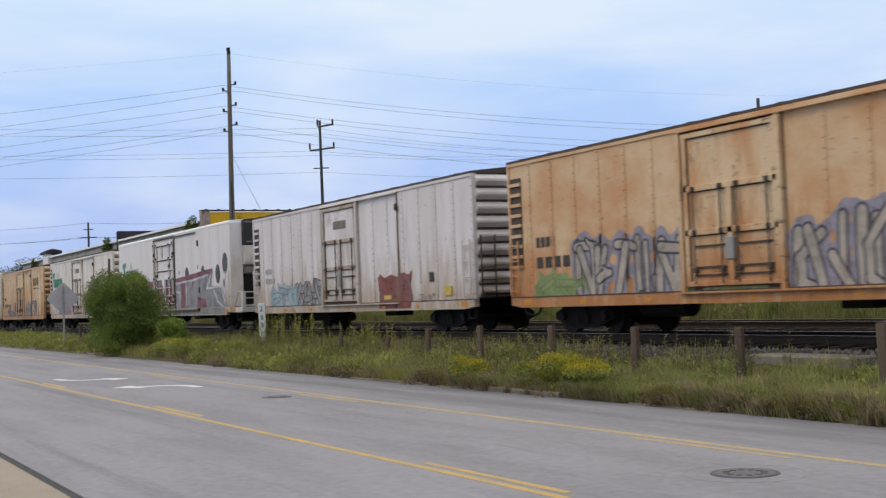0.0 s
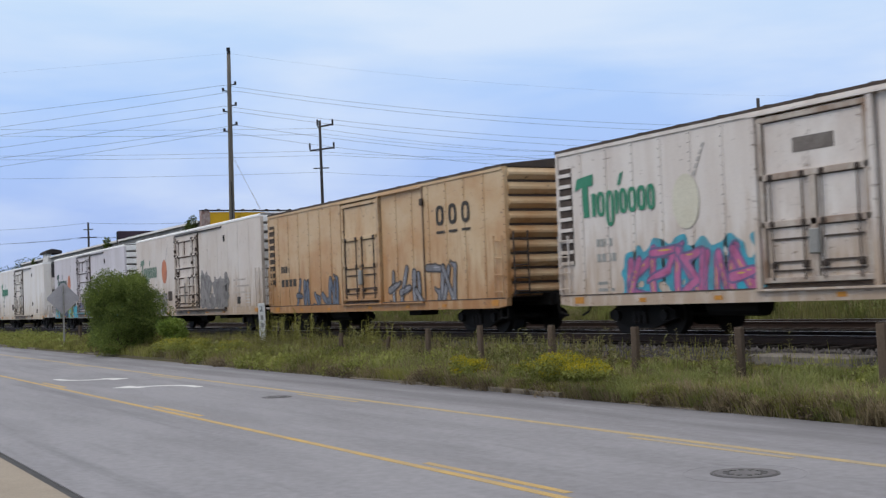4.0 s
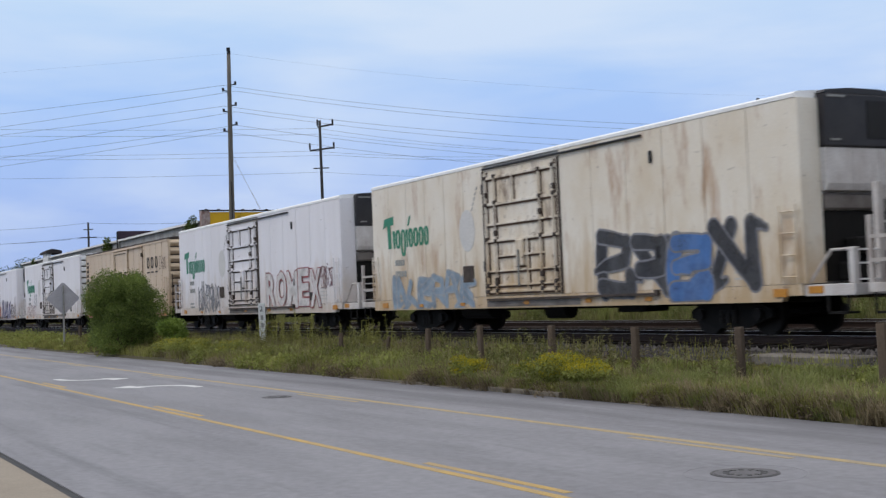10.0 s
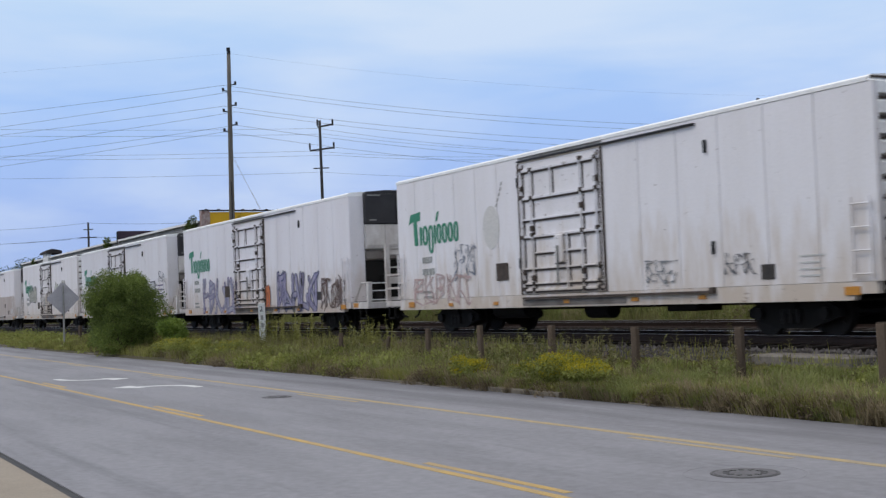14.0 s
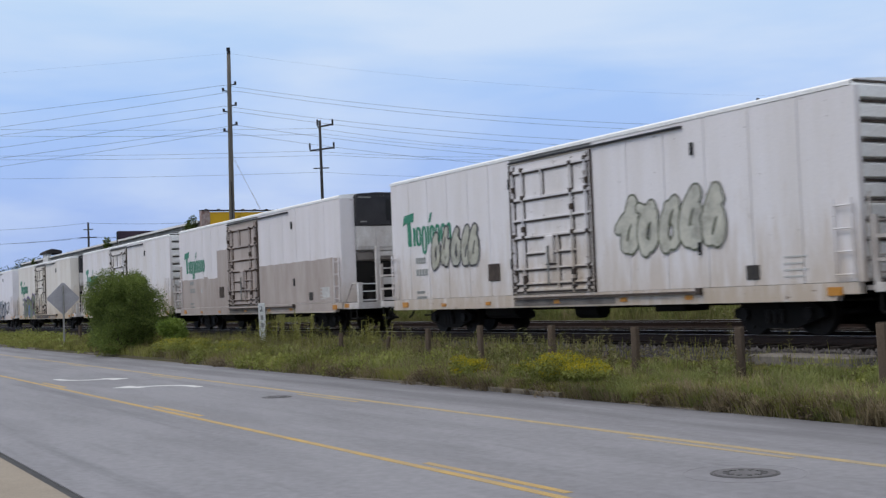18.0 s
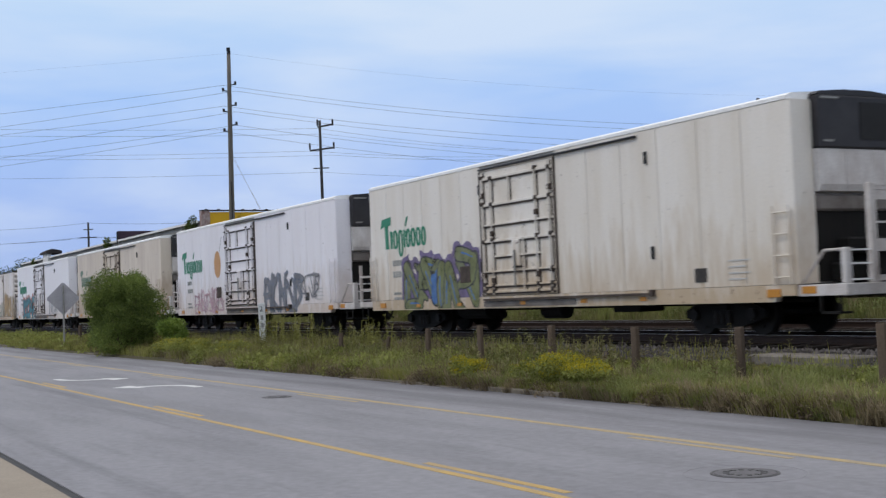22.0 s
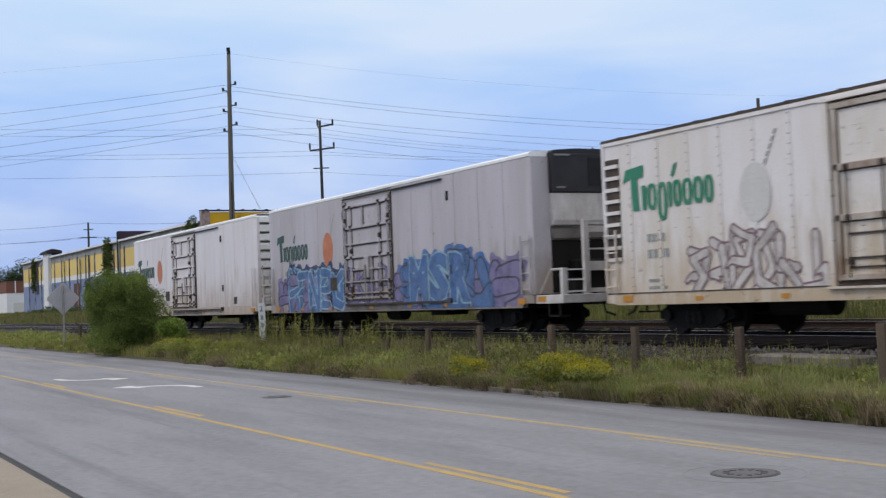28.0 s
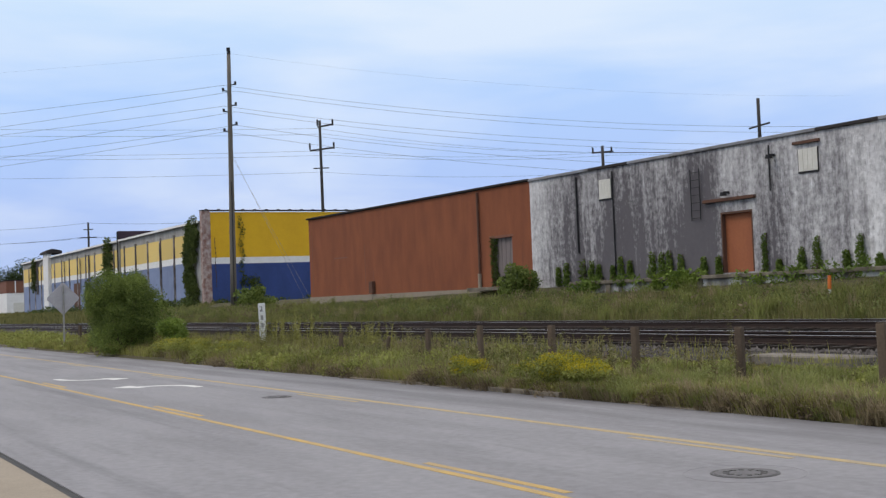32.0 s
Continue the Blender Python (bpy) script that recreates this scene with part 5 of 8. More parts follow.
def bubble_shapes(car, u0, u1, z0, z1, letters, fill, line, seed=0, rim=0.05):
    """Rounded, swollen spray-painted forms that cannot be read."""
    rng = random.Random(seed)
    w, h = (u1 - u0) / letters, z1 - z0
    y = FACE - 0.026
    for i in range(letters):
        x, pen = u0 + w * (i + rng.uniform(-0.12, 0.12)), w * rng.uniform(0.4, 0.55)
        a, b = rng.uniform(0.25, 0.4), rng.uniform(0.6, 0.75)
        lift = rng.uniform(-0.06, 0.06) * h
        rows = curved(rng, (x + w * a, z0 + h * 0.22 + lift), (x + w * rng.uniform(-0.2, 0.5), z0 + h * 0.5), (x + w * b, z0 + h * 0.8 + lift), pen, 6, 0.85)
        rows += curved(rng, (x + w * b, z0 + h * 0.62), (x + w * 0.95, z0 + h * 0.3), (x + w * 0.6, z0 + h * 0.2), pen * 0.85, 5, 0.8)
        rows += curved(rng, (x + w * rng.uniform(0.0, 0.4), z0 + h * rng.uniform(0.2, 0.8)), (x + w * 0.6, z0 + h * rng.uniform(0.2, 0.8)), (x + w * rng.uniform(0.8, 1.15), z0 + h * rng.uniform(0.25, 0.75)), pen * 0.6, 4, 0.7)
        o = part("graffiti_shape", stroke_mesh(rows, rim, y + 0.005 - 0.002 * i, line), line, car, "swollen spray-painted bubble shape")
        part("graffiti_fill", stroke_mesh(rows, 0, y + 0.004 - 0.002 * i, fill), fill, o)
        cx, cz = x + w * 0.55, z0 + h * rng.uniform(0.4, 0.65)
        part("graffiti_mark", stroke_mesh(curved(rng, (cx - 0.1 * w, cz - 0.12 * h), (cx, cz + 0.1), (cx + 0.12 * w, cz + 0.1 * h), 0.08, 3), 0, y + 0.003 - 0.002 * i, line), line, o)


def word_shapes(car, word, u0, u1, z0, z1, fill, line, rim=0.05, bold=0.03):
    """Spray-painted lettering that can be read, letter by letter."""
    y = FACE - 0.037
    w = (u1 - u0) / len(word)
    for k, ch in enumerate(word):
        def fitted(extra, yy):
            bm = text_bm(ch, 1.0, extra * 0.8, 0.0, 0.002)
            xs, zs = [v.co.x for v in bm.verts], [v.co.z for v in bm.verts]
            g = extra - bold
            fx, fz = (w * 0.93 + 2 * g) / (max(xs) - min(xs)), (z1 - z0 + 2 * g) / (max(zs) - min(zs))
            lx, lz = min(xs), min(zs)
            for v in bm.verts:
                v.co = Vector((u0 + w * k - g + (v.co.x - lx) * fx, yy + v.co.y, z0 - g + (v.co.z - lz) * fz + 0.05 * (k % 2)))
            return bm
        o = part("graffiti_letter", fitted(bold + rim, y + 0.007 - 0.0008 * k), line, car, "large spray-painted block letter")
        part("graffiti_fill", fitted(bold, y), fill, o)


def reefer(i, left, end, paint, worn, look_label, L=17.98):
    """A smooth-sided refrigerator car. end: 'unit' with a cooling unit over an open platform, or 'ribs' with a corrugated end."""
    car = holder("refrigerator_car", pose(left, TRACK_Y, 0), look_label, "freight car", "cars of the freight train")
    top, low = 4.42, 0.97
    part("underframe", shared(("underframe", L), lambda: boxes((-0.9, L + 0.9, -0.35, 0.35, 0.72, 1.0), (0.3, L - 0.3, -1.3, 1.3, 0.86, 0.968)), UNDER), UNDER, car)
    body = part("body", shared(("body", L), lambda: boxes((0.02, L - 0.02, FACE + 0.045, HALF, low, top - 0.02)), SEAM), SEAM, car)
    roof = [(FACE - 0.012, top - 0.06), (FACE - 0.012, top + 0.01), (FACE + 0.1, top + 0.06), (0, top + 0.16), (HALF - 0.1, top + 0.06), (HALF + 0.012, top + 0.01), (HALF + 0.012, top - 0.06)]
    part("roof", prisms(roof, "x", 0, L), ROOF_WHITE, car, "bright white cambered roof")
    # side panels, broken by the door
    edges = [0.0, 1.15, 2.3, 3.45, 4.6, 5.7, 6.78]
    for a, b in list(zip(edges, edges[1:])) + [(10.3 + 1.28 * k, 10.3 + 1.28 * (k + 1)) for k in range(6)]:
        b = L if b > L - 0.05 else b
        part("side_panel", boxes((a + 0.009, b - 0.009, FACE, FACE + 0.045, low + 0.005, top - 0.065)), paint, car)
    sill = [(0, 0.67), (L - 0.55, 0.65), (L - 0.48, 0.76), (L, 0.76), (L, low - 0.003), (0, low - 0.003)]
    part("side_sill", prisms(sill, "y", FACE - 0.015, FACE + 0.12), worn, car)
    part("far_sill", prisms(sill, "y", HALF - 0.12, HALF), paint, car)
    # plug door with its tracks
    leaf = TAUPE_PRIMER if i == 15 else worn
    d = part("door", boxes((6.84, 10.26, FACE - 0.018, FACE + 0.04, 0.98, 4.2), bevel=0.008), leaf, car)
    bar = RUST_AND_SHADE if i in (5, 8, 15, 19, 23) else RIB
    # Dark strips under ribs and beside rods are their shade, put in as colour.
    for a, b, z, h in ((6.9, 10.2, 4.0, 0.035), (6.9, 10.2, 3.32, 0.035), (6.9, 10.2, 2.8, 0.025), (6.9, 10.2, 2.38, 0.03), (7.5, 9.6, 1.98, 0.022), (6.9, 10.2, 1.6, 0.02), (6.9, 10.2, 1.24, 0.022), (6.9, 10.2, 1.08, 0.03)):
        r = part("door_rib", boxes((a, b, FACE - 0.07, FACE - 0.018, z - h, z + h), bevel=0.008), leaf, d)
        part("rib_shade", shared(("rib_shade", z, i), lambda: boxes((a, b, FACE - 0.045, FACE - 0.017, z - h - 0.042, z - h)), bar), bar, r)
    for u, z0, z1, r in ((6.98, 1.0, 4.16, 0.03), (7.42, 1.0, 4.0, 0.022), (8.3, 3.3, 4.0, 0.02), (8.9, 1.1, 2.4, 0.02), (9.52, 1.0, 4.0, 0.024), (10.12, 1.0, 4.16, 0.03)):
        o = part("lock_rod", rods(((u, FACE - 0.085, z0), (u, FACE - 0.085, z1)), r=r, sides=6), leaf, d)
        part("rod_shade", shared(("rod_shade", u, i), lambda: boxes((u + r, u + r + 0.038, FACE - 0.04, FACE - 0.017, z0, z1)), bar), bar, o)
    for u in (6.98, 7.42, 9.52, 10.12):
        for z in (4.0, 3.32, 2.38, 1.24, 1.08):
            o = part("rod_clip", shared(("rod_clip", i % 3), lambda: boxes((-0.028, 0.05, FACE - 0.12, FACE - 0.018, -0.03, 0.035 + 0.015 * (i % 3)), bevel=0.01), bar), bar, d)
            o.location = (u, 0, z + 0.03 * math.sin(7 * u + 3 * z + i))
    for u, z in ((6.98, 3.5), (10.12, 3.45), (6.98, 1.45), (10.12, 1.5), (7.42, 2.5), (9.52, 2.9), (9.52, 1.4), (7.42, 1.3)):
        part("rod_guide", shared(("rod_guide", u, z), lambda: boxes((u - 0.05, u + 0.06, FACE - 0.11, FACE - 0.018, z, z + 0.14), bevel=0.01), GRIME_AND_SHADE), GRIME_AND_SHADE, d)
    g = part("door_gear", boxes((8.38, 8.72, FACE - 0.1, FACE - 0.018, 1.7, 2.36), bevel=0.02), leaf, d)
    part("gear_edge", shared(("gear_edge", i), lambda: boxes((8.34, 8.76, FACE - 0.06, FACE - 0.017, 1.66, 1.695)), bar), bar, g)
    part("sill_plate", shared(("sill_plate",), lambda: boxes((6.8, 11.0, FACE - 0.03, FACE - 0.016, 0.7, 0.85)), SILL_GREY), SILL_GREY, car, "grime-grey plate under the door")
    part("door_handle", shared(("door_handle",), lambda: rods(((8.55, FACE - 0.13, 1.2), (8.55, FACE - 0.13, 2.1)), r=0.025, sides=6), GALV), GALV, d)
    for a in (6.78, 10.27):
        part("door_post", shared(("door_post", a), lambda: boxes((a, a + 0.045, FACE - 0.045, FACE, 0.975, 4.21)), GRIME_AND_SHADE), GRIME_AND_SHADE, car)
    part("door_track", shared(("door_track", 1), lambda: boxes((6.8, 13.5, FACE - 0.07, FACE - 0.002, 4.235, 4.28), bevel=0.008), DARK_METAL), DARK_METAL, car, "dark upper door track")
    part("lower_track", shared(("lower_track",), lambda: boxes((6.9, 13.9, FACE - 0.1, FACE - 0.016, 0.86, 0.91)), GRIME_AND_SHADE), GRIME_AND_SHADE, car)
    part("track_stop", shared(("track_stop",), lambda: boxes((13.8, 13.92, FACE - 0.11, FACE - 0.016, 0.84, 0.97)), GRIME_AND_SHADE), GRIME_AND_SHADE, car)
    for u, z in ((6.7, 3.62), (6.7, 1.62), (13.72, 3.64), (13.84, 1.62)):
        part("hinge_stop", shared(("hinge_stop", u, z), lambda: boxes((u + 0.02, u + 0.1, FACE - 0.05, FACE - 0.002, z, z + 0.26), bevel=0.01), DARK_METAL), DARK_METAL, car)
    part("access_hatch", shared(("access_hatch",), lambda: boxes((5.58, 6.14, FACE - 0.03, FACE - 0.002, 1.36, 1.8), bevel=0.01), GRIME_AND_SHADE), GRIME_AND_SHADE, car, "small grimy access hatch")
    part("data_plate", shared(("data_plate",), lambda: boxes((15.2, 15.56, FACE - 0.012, FACE - 0.002, 1.08, 1.36)), MARK_BLACK), MARK_BLACK, car)
    for k in range(4):
        part("stencil_bar", shared(("stencil_bar", k), lambda: boxes((16.2, 16.7 + 0.1 * (k % 2), FACE - 0.012, FACE - 0.004, 1.1 + 0.12 * k, 1.13 + 0.12 * k)), FAINT), FAINT, car)
    sill_marks(car, L)
    ladder(car, L - 0.46, L - 0.05, 0.98, 2.42, FACE - 0.07, paint)
    ladder(car, 0.06, 0.42, 0.98, 2.3, FACE - 0.07, paint)
    # platform and rails at the trailing end
    part("platform", shared(("platform",), lambda: boxes((-1.06, -0.002, -1.5, 1.5, 0.78, 0.95), bevel=0.01), PLATFORM), PLATFORM, car)
    part("step", shared(("step",), lambda: boxes((-0.95, -0.5, -1.48, -1.2, 0.42, 0.46), (-0.95, -0.92, -1.48, -1.44, 0.42, 0.8), (-0.53, -0.5, -1.48, -1.44, 0.42, 0.8)), UNDER), UNDER, car)
    for q, y in enumerate((-1.5, 1.0)):
        part("end_post", shared(("end_post", q), lambda: boxes((-1.04, -0.96, y, y + 0.08, 0.95, 2.1)), PLATFORM), PLATFORM, car)
    for z in (1.3, 1.7):
        part("end_rail", shared(("end_rail", z), lambda: boxes((-0.955, -0.02, -1.5, -1.44, z, z + 0.06)), PLATFORM), PLATFORM, car)
    if end == "ribs":
        for k in range(10):
            z = 1.0 + 0.345 * k
            part("end_rib", shared(("end_rib", k), lambda: prisms([(L - 0.02, z + 0.02), (L + 0.075, z + 0.05), (L + 0.075, z + 0.25), (L - 0.02, z + 0.31)], "y", FACE + 0.02, HALF - 0.02), ROOF_WHITE), paint, car)
            # The gap's shade between two ribs, painted as a dark strip.
            part("groove_shade", shared(("groove_shade", k), lambda: boxes((L - 0.02, L + 0.03, FACE + 0.05, HALF - 0.05, z + 0.314, z + 0.35)), GRIME_AND_SHADE), GRIME_AND_SHADE, car)
        for y in (FACE, HALF - 0.12):
            part("corner_post", boxes((L - 0.02, L + 0.09, y, y + 0.12, low, top - 0.07)), paint, car)
        end_ladder(car, L + 0.17, -1.4, -0.95, 1.0, 2.5, PLATFORM, 5)
        part("brake_wheel", shared(("brake_wheel",), lambda: rods(((L + 0.2, 0.5, 1.6), (L + 0.24, 0.5, 1.6)), r=0.24, sides=18), GRIME_AND_SHADE), GRIME_AND_SHADE, car)
        part("brake_box", shared(("brake_box",), lambda: boxes((L + 0.08, L + 0.3, 0.1, 0.8, 1.2, 1.9), bevel=0.03), GRIME_AND_SHADE), GRIME_AND_SHADE, car)
        part("end_step", shared(("end_step",), lambda: boxes((L + 0.02, L + 0.35, -1.4, 1.4, 0.82, 0.9)), PLATFORM), PLATFORM, car)
        coupler(car, L + 0.1, 1)
    else:
        u = part("cooling_unit", shared(("cooling_unit",), lambda: boxes((L - 0.02, L + 0.22, -1.02, 1.1, 3.45, 4.44), bevel=0.03), BLACK_UNIT), BLACK_UNIT, car, "black cooling unit on the car's end")
        part("unit_grille", shared(("unit_grille",), lambda: boxes((L + 0.22, L + 0.235, 0.05, 0.9, 3.62, 4.32)), GRILLE), GRILLE, u)
        part("unit_lamp", shared(("unit_lamp",), lambda: boxes((L + 0.22, L + 0.24, -0.9, -0.66, 3.56, 3.6), (L + 0.22, L + 0.24, -0.95, -0.5, 4.36, 4.4)), GALV), GALV, u)
        part("unit_roof", shared(("unit_roof",), lambda: prisms([(-1.02, 4.441), (-0.95, 4.5), (-0.3, 4.55), (0.4, 4.55), (1.1, 4.48), (1.1, 4.441)], "x", L + 0.0015, L + 0.2), BLACK_UNIT), BLACK_UNIT, u)
        for a, b in ((FACE + 0.005, -1.03), (1.11, HALF - 0.005)):
            part("end_panel", boxes((L - 0.02, L + 0.06, a, b, low, top - 0.07)), paint, car)
        for a, b in ((-1.02, -0.34), (-0.33, 0.36), (0.37, 1.12)):
            part("unit_panel", shared(("unit_panel", a), lambda: prisms([(L - 0.02, 2.64), (L + 0.16, 2.66), (L + 0.2, 2.78), (L + 0.18, 3.44), (L - 0.02, 3.44)], "y", a, b), END_WHITE), END_WHITE, car, "bulging white panel under the cooling unit")
        part("fuel_tank", shared(("fuel_tank",), lambda: boxes((L - 0.015, L + 0.1, -1.0, 1.1, 2.3, 2.6), bevel=0.04), SILL_GREY), SILL_GREY, car)
        part("engine_bay", shared(("engine_bay",), lambda: boxes((L - 0.018, L + 0.02, -1.02, 1.12, 1.0, 2.29)), UNDER), UNDER, car)
        part("engine", shared(("engine",), lambda: boxes((L + 0.02, L + 0.5, -0.7, 0.75, 1.0, 1.35), (L + 0.02, L + 0.35, -0.5, 0.5, 1.5, 1.8), bevel=0.04), UNDER), UNDER, car)
        p = part("deck", shared(("deck",), lambda: boxes((L, L + 1.18, -1.5, 1.5, 0.74, 0.95), bevel=0.01), END_WHITE), END_WHITE, car)
        for y in (-1.4, -0.74, 0.74, 1.4):
            part("deck_post", shared(("deck_post", y), lambda: boxes((L + 1.03, L + 1.15, y - 0.075, y + 0.075, 0.95, 2.72 if abs(y) < 1 else 1.58), bevel=0.01), END_WHITE), END_WHITE, p)
        for z, y0, y1, h in ((2.6, -0.67, 0.67, 0.05), (2.42, -0.67, 0.67, 0.15), (2.0, -0.67, 0.67, 0.035), (1.5, -0.67, 0.67, 0.22), (0.98, -0.67, 0.67, 0.1)):
            part("deck_rail", shared(("deck_rail", z), lambda: boxes((L + 1.06, L + 1.12, y0, y1, z, z + h)), END_WHITE), END_WHITE, p)
        # Added sheet that keeps the gap between the lower rails dark.
        part("deck_gap_sheet", shared(("deck_gap_sheet",), lambda: boxes((L + 1.0, L + 1.02, -0.66, 0.66, 1.1, 1.5)), UNDER), UNDER, p, "dark sheet added in the gap behind the rails")
        for s in (-1, 1):
            for z in (1.0, 1.28, 1.52):
                part("deck_rung", shared(("deck_rung", s, z), lambda: boxes((L + 1.07, L + 1.12, min(s * 0.76, s * 1.33), max(s * 0.76, s * 1.33), z, z + 0.03)), ROOF_WHITE), ROOF_WHITE, p)
            part("deck_brace", shared(("deck_brace", s), lambda: rods(((L + 0.05, s * 1.42, 0.98), (L + 0.6, s * 1.42, 1.55)), ((L + 0.6, s * 1.42, 1.55), (L + 1.08, s * 1.4, 1.55)), r=0.03, sides=6), PLATFORM), PLATFORM, p)
            part("deck_step", shared(("deck_step", s), lambda: boxes((L + 0.5, L + 1.0, min(s * 1.2, s * 1.48), max(s * 1.2, s * 1.48), 0.42, 0.46), (L + 0.5, L + 0.54, s * 1.46 - 0.02, s * 1.46 + 0.02, 0.42, 0.8), (L + 0.96, L + 1.0, s * 1.46 - 0.02, s * 1.46 + 0.02, 0.42, 0.8)), UNDER), UNDER, p)
        part("deck_mark", shared(("deck_mark",), lambda: boxes((L + 0.1, L + 0.45, -1.512, -1.5, 0.79, 0.92)), REFLECT), REFLECT, car)
        end_ladder(car, L + 0.14, 1.14, 1.48, 1.0, 4.3, ROOF_WHITE, 11)
        coupler(car, L + 0.8, 1)
    coupler(car, -0.75, -1)
    part("air_tank", shared(("air_tank",), lambda: rods(((4.6, -0.9, 0.62), (6.1, -0.9, 0.62)), r=0.24, sides=12), UNDER), UNDER, car)
    part("brake_rod", shared(("brake_rod",), lambda: rods(((3.6, -0.5, 0.6), (14.2, -0.5, 0.62)), r=0.03, sides=6), UNDER), UNDER, car)
    part("brake_cylinder", shared(("brake_cylinder",), lambda: rods(((8.6, -0.8, 0.56), (9.5, -0.8, 0.56)), r=0.2, sides=12), UNDER), UNDER, car)
    for u in (4.4, 13.3):
        part("cross_bearer", shared(("cross_bearer", u), lambda: boxes((u - 0.12, u + 0.12, -1.25, 1.25, 0.62, 0.858), bevel=0.01), UNDER), UNDER, car)
    part("train_pipe", shared(("train_pipe", L), lambda: rods(((0.2, -0.95, 0.7), (L - 0.2, -0.95, 0.66)), r=0.035, sides=6), UNDER), UNDER, car)
    part("tool_box", shared(("tool_box",), lambda: boxes((11.9, 12.9, -1.2, -0.5, 0.5, 0.86), bevel=0.03), UNDER), UNDER, car)
    truck(car, 2.5)
    truck(car, L - 2.55)
    return car


def boxcar(i, left, paint, worn, roof_mat, look_label, L=16.82):
    """An outside-post insulated boxcar with corrugated ends."""
    car = holder("box_car", pose(left, TRACK_Y, 0), look_label, "freight car", "cars of the freight train")
    top, low = 4.28, 0.92
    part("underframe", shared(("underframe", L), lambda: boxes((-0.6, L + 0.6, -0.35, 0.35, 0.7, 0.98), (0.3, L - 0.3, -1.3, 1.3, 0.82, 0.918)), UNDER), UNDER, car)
    part("body", boxes((0.02, L - 0.02, FACE + 0.05, HALF, low, top - 0.02)), RUST_SEAM, car)
    roof = [(FACE - 0.02, top - 0.03), (FACE - 0.02, top + 0.03), (0, top + 0.2), (HALF + 0.02, top + 0.03), (HALF + 0.02, top - 0.03)]
    part("roof", prisms(roof, "x", -0.03, L + 0.03), roof_mat, car, "dark weathered steel roof")
    for k in range(13):
        part("roof_rib", shared(("roof_rib", k), lambda: prisms([(FACE - 0.03, top + 0.0), (FACE - 0.03, top + 0.042), (0, top + 0.235), (HALF, top + 0.06), (HALF, top + 0.03), (0, top + 0.2)], "x", 0.6 + 1.28 * k, 0.68 + 1.28 * k), ROOF_DARK), ROOF_DARK, car)
    part("eave_rail", boxes((0, L, FACE - 0.028, FACE + 0.02, top - 0.11, top - 0.035)), paint, car)
    n1, n2 = 7, 7
    spans = [(6.72 * k / n1, 6.72 * (k + 1) / n1) for k in range(n1)] + [(9.62 + (L - 9.62) * k / n2, 9.62 + (L - 9.62) * (k + 1) / n2) for k in range(n2)]
    for a, b in spans:
        part("side_panel", boxes((a + 0.052, b - 0.012, FACE, FACE + 0.05, low + 0.004, top - 0.112)), paint, car)
        part("side_post", boxes((b - 0.05, b + 0.05, FACE - 0.013, FACE - 0.001, low + 0.01, top - 0.115)), paint, car)
    rivets = bmesh.new()
    for a, b in spans:
        for k in range(17):
            box(rivets, b - 0.012, b + 0.012, FACE - 0.019, FACE - 0.0131, 1.05 + 0.19 * k, 1.075 + 0.19 * k)
    tagged(part("riveting", rivets, GRIME_AND_SHADE, car, "small dark rivets along the side posts"), kind="stuff")
    part("corner_post", boxes((0.0, 0.09, FACE - 0.03, FACE - 0.001, low, top - 0.115)), paint, car)
    part("side_sill", prisms([(0, 0.72), (0.5, 0.66), (L - 0.5, 0.66), (L, 0.72), (L, low - 0.003), (0, low - 0.003)], "y", FACE - 0.03, FACE + 0.12), worn, car)
    part("far_sill", boxes((0, L, HALF - 0.12, HALF, 0.7, low - 0.003)), worn, car)
    # double plug door
    d = part("door", boxes((6.8, 9.55, FACE - 0.03, FACE + 0.04, 0.98, 4.1), bevel=0.01), worn, car)
    for a in (6.66, 9.5):
        part("door_post", boxes((a, a + 0.12, FACE - 0.09, FACE + 0.02, 0.85, 4.18)), worn, car)
    frame_mat = BOX_FRAME if i in (1, 3, 21) else worn
    for a, b, c, e in ((6.82, 9.53, 3.98, 4.08), (6.82, 9.53, 2.9, 3.02), (6.82, 9.53, 2.02, 2.14), (6.85, 9.5, 1.0, 1.1), (6.85, 6.96, 1.1, 3.98), (8.1, 8.26, 1.1, 2.9), (9.39, 9.5, 1.1, 3.98)):
        f = part("door_frame", boxes((a, b, FACE - 0.085, FACE - 0.03, c, e), bevel=0.008), frame_mat, d)
        # Thin dark line under each level bar, beside each upright one.
        part("frame_line", boxes((a, b, FACE - 0.045, FACE - 0.029, c - 0.02, c)) if b - a > 1 else boxes((b, b + 0.02, FACE - 0.045, FACE - 0.029, c, e)), GRIME_AND_SHADE, f)
    for a, b, z in ((7.1, 8.0, 1.78), (8.4, 9.3, 1.78), (7.1, 8.0, 1.36), (8.4, 9.3, 1.36), (7.1, 9.3, 1.2)):
        part("door_rib", boxes((a, b, FACE - 0.06, FACE - 0.03, z, z + 0.035)), GRIME_AND_SHADE, d)
    for u in (7.15, 7.95, 8.42, 9.25):
        part("lock_rod", shared(("box_lock_rod", u), lambda: rods(((u, FACE - 0.1, 1.05), (u, FACE - 0.1, 2.9)), r=0.018, sides=6), GRIME_AND_SHADE), GRIME_AND_SHADE, d)
        for z in (1.32, 2.08, 2.95):
            part("rod_clip", shared(("box_rod_clip", u, z), lambda: boxes((u - 0.05, u + 0.05, FACE - 0.13, FACE - 0.03, z - 0.05, z + 0.05), bevel=0.012), GRIME_AND_SHADE), GRIME_AND_SHADE, d)
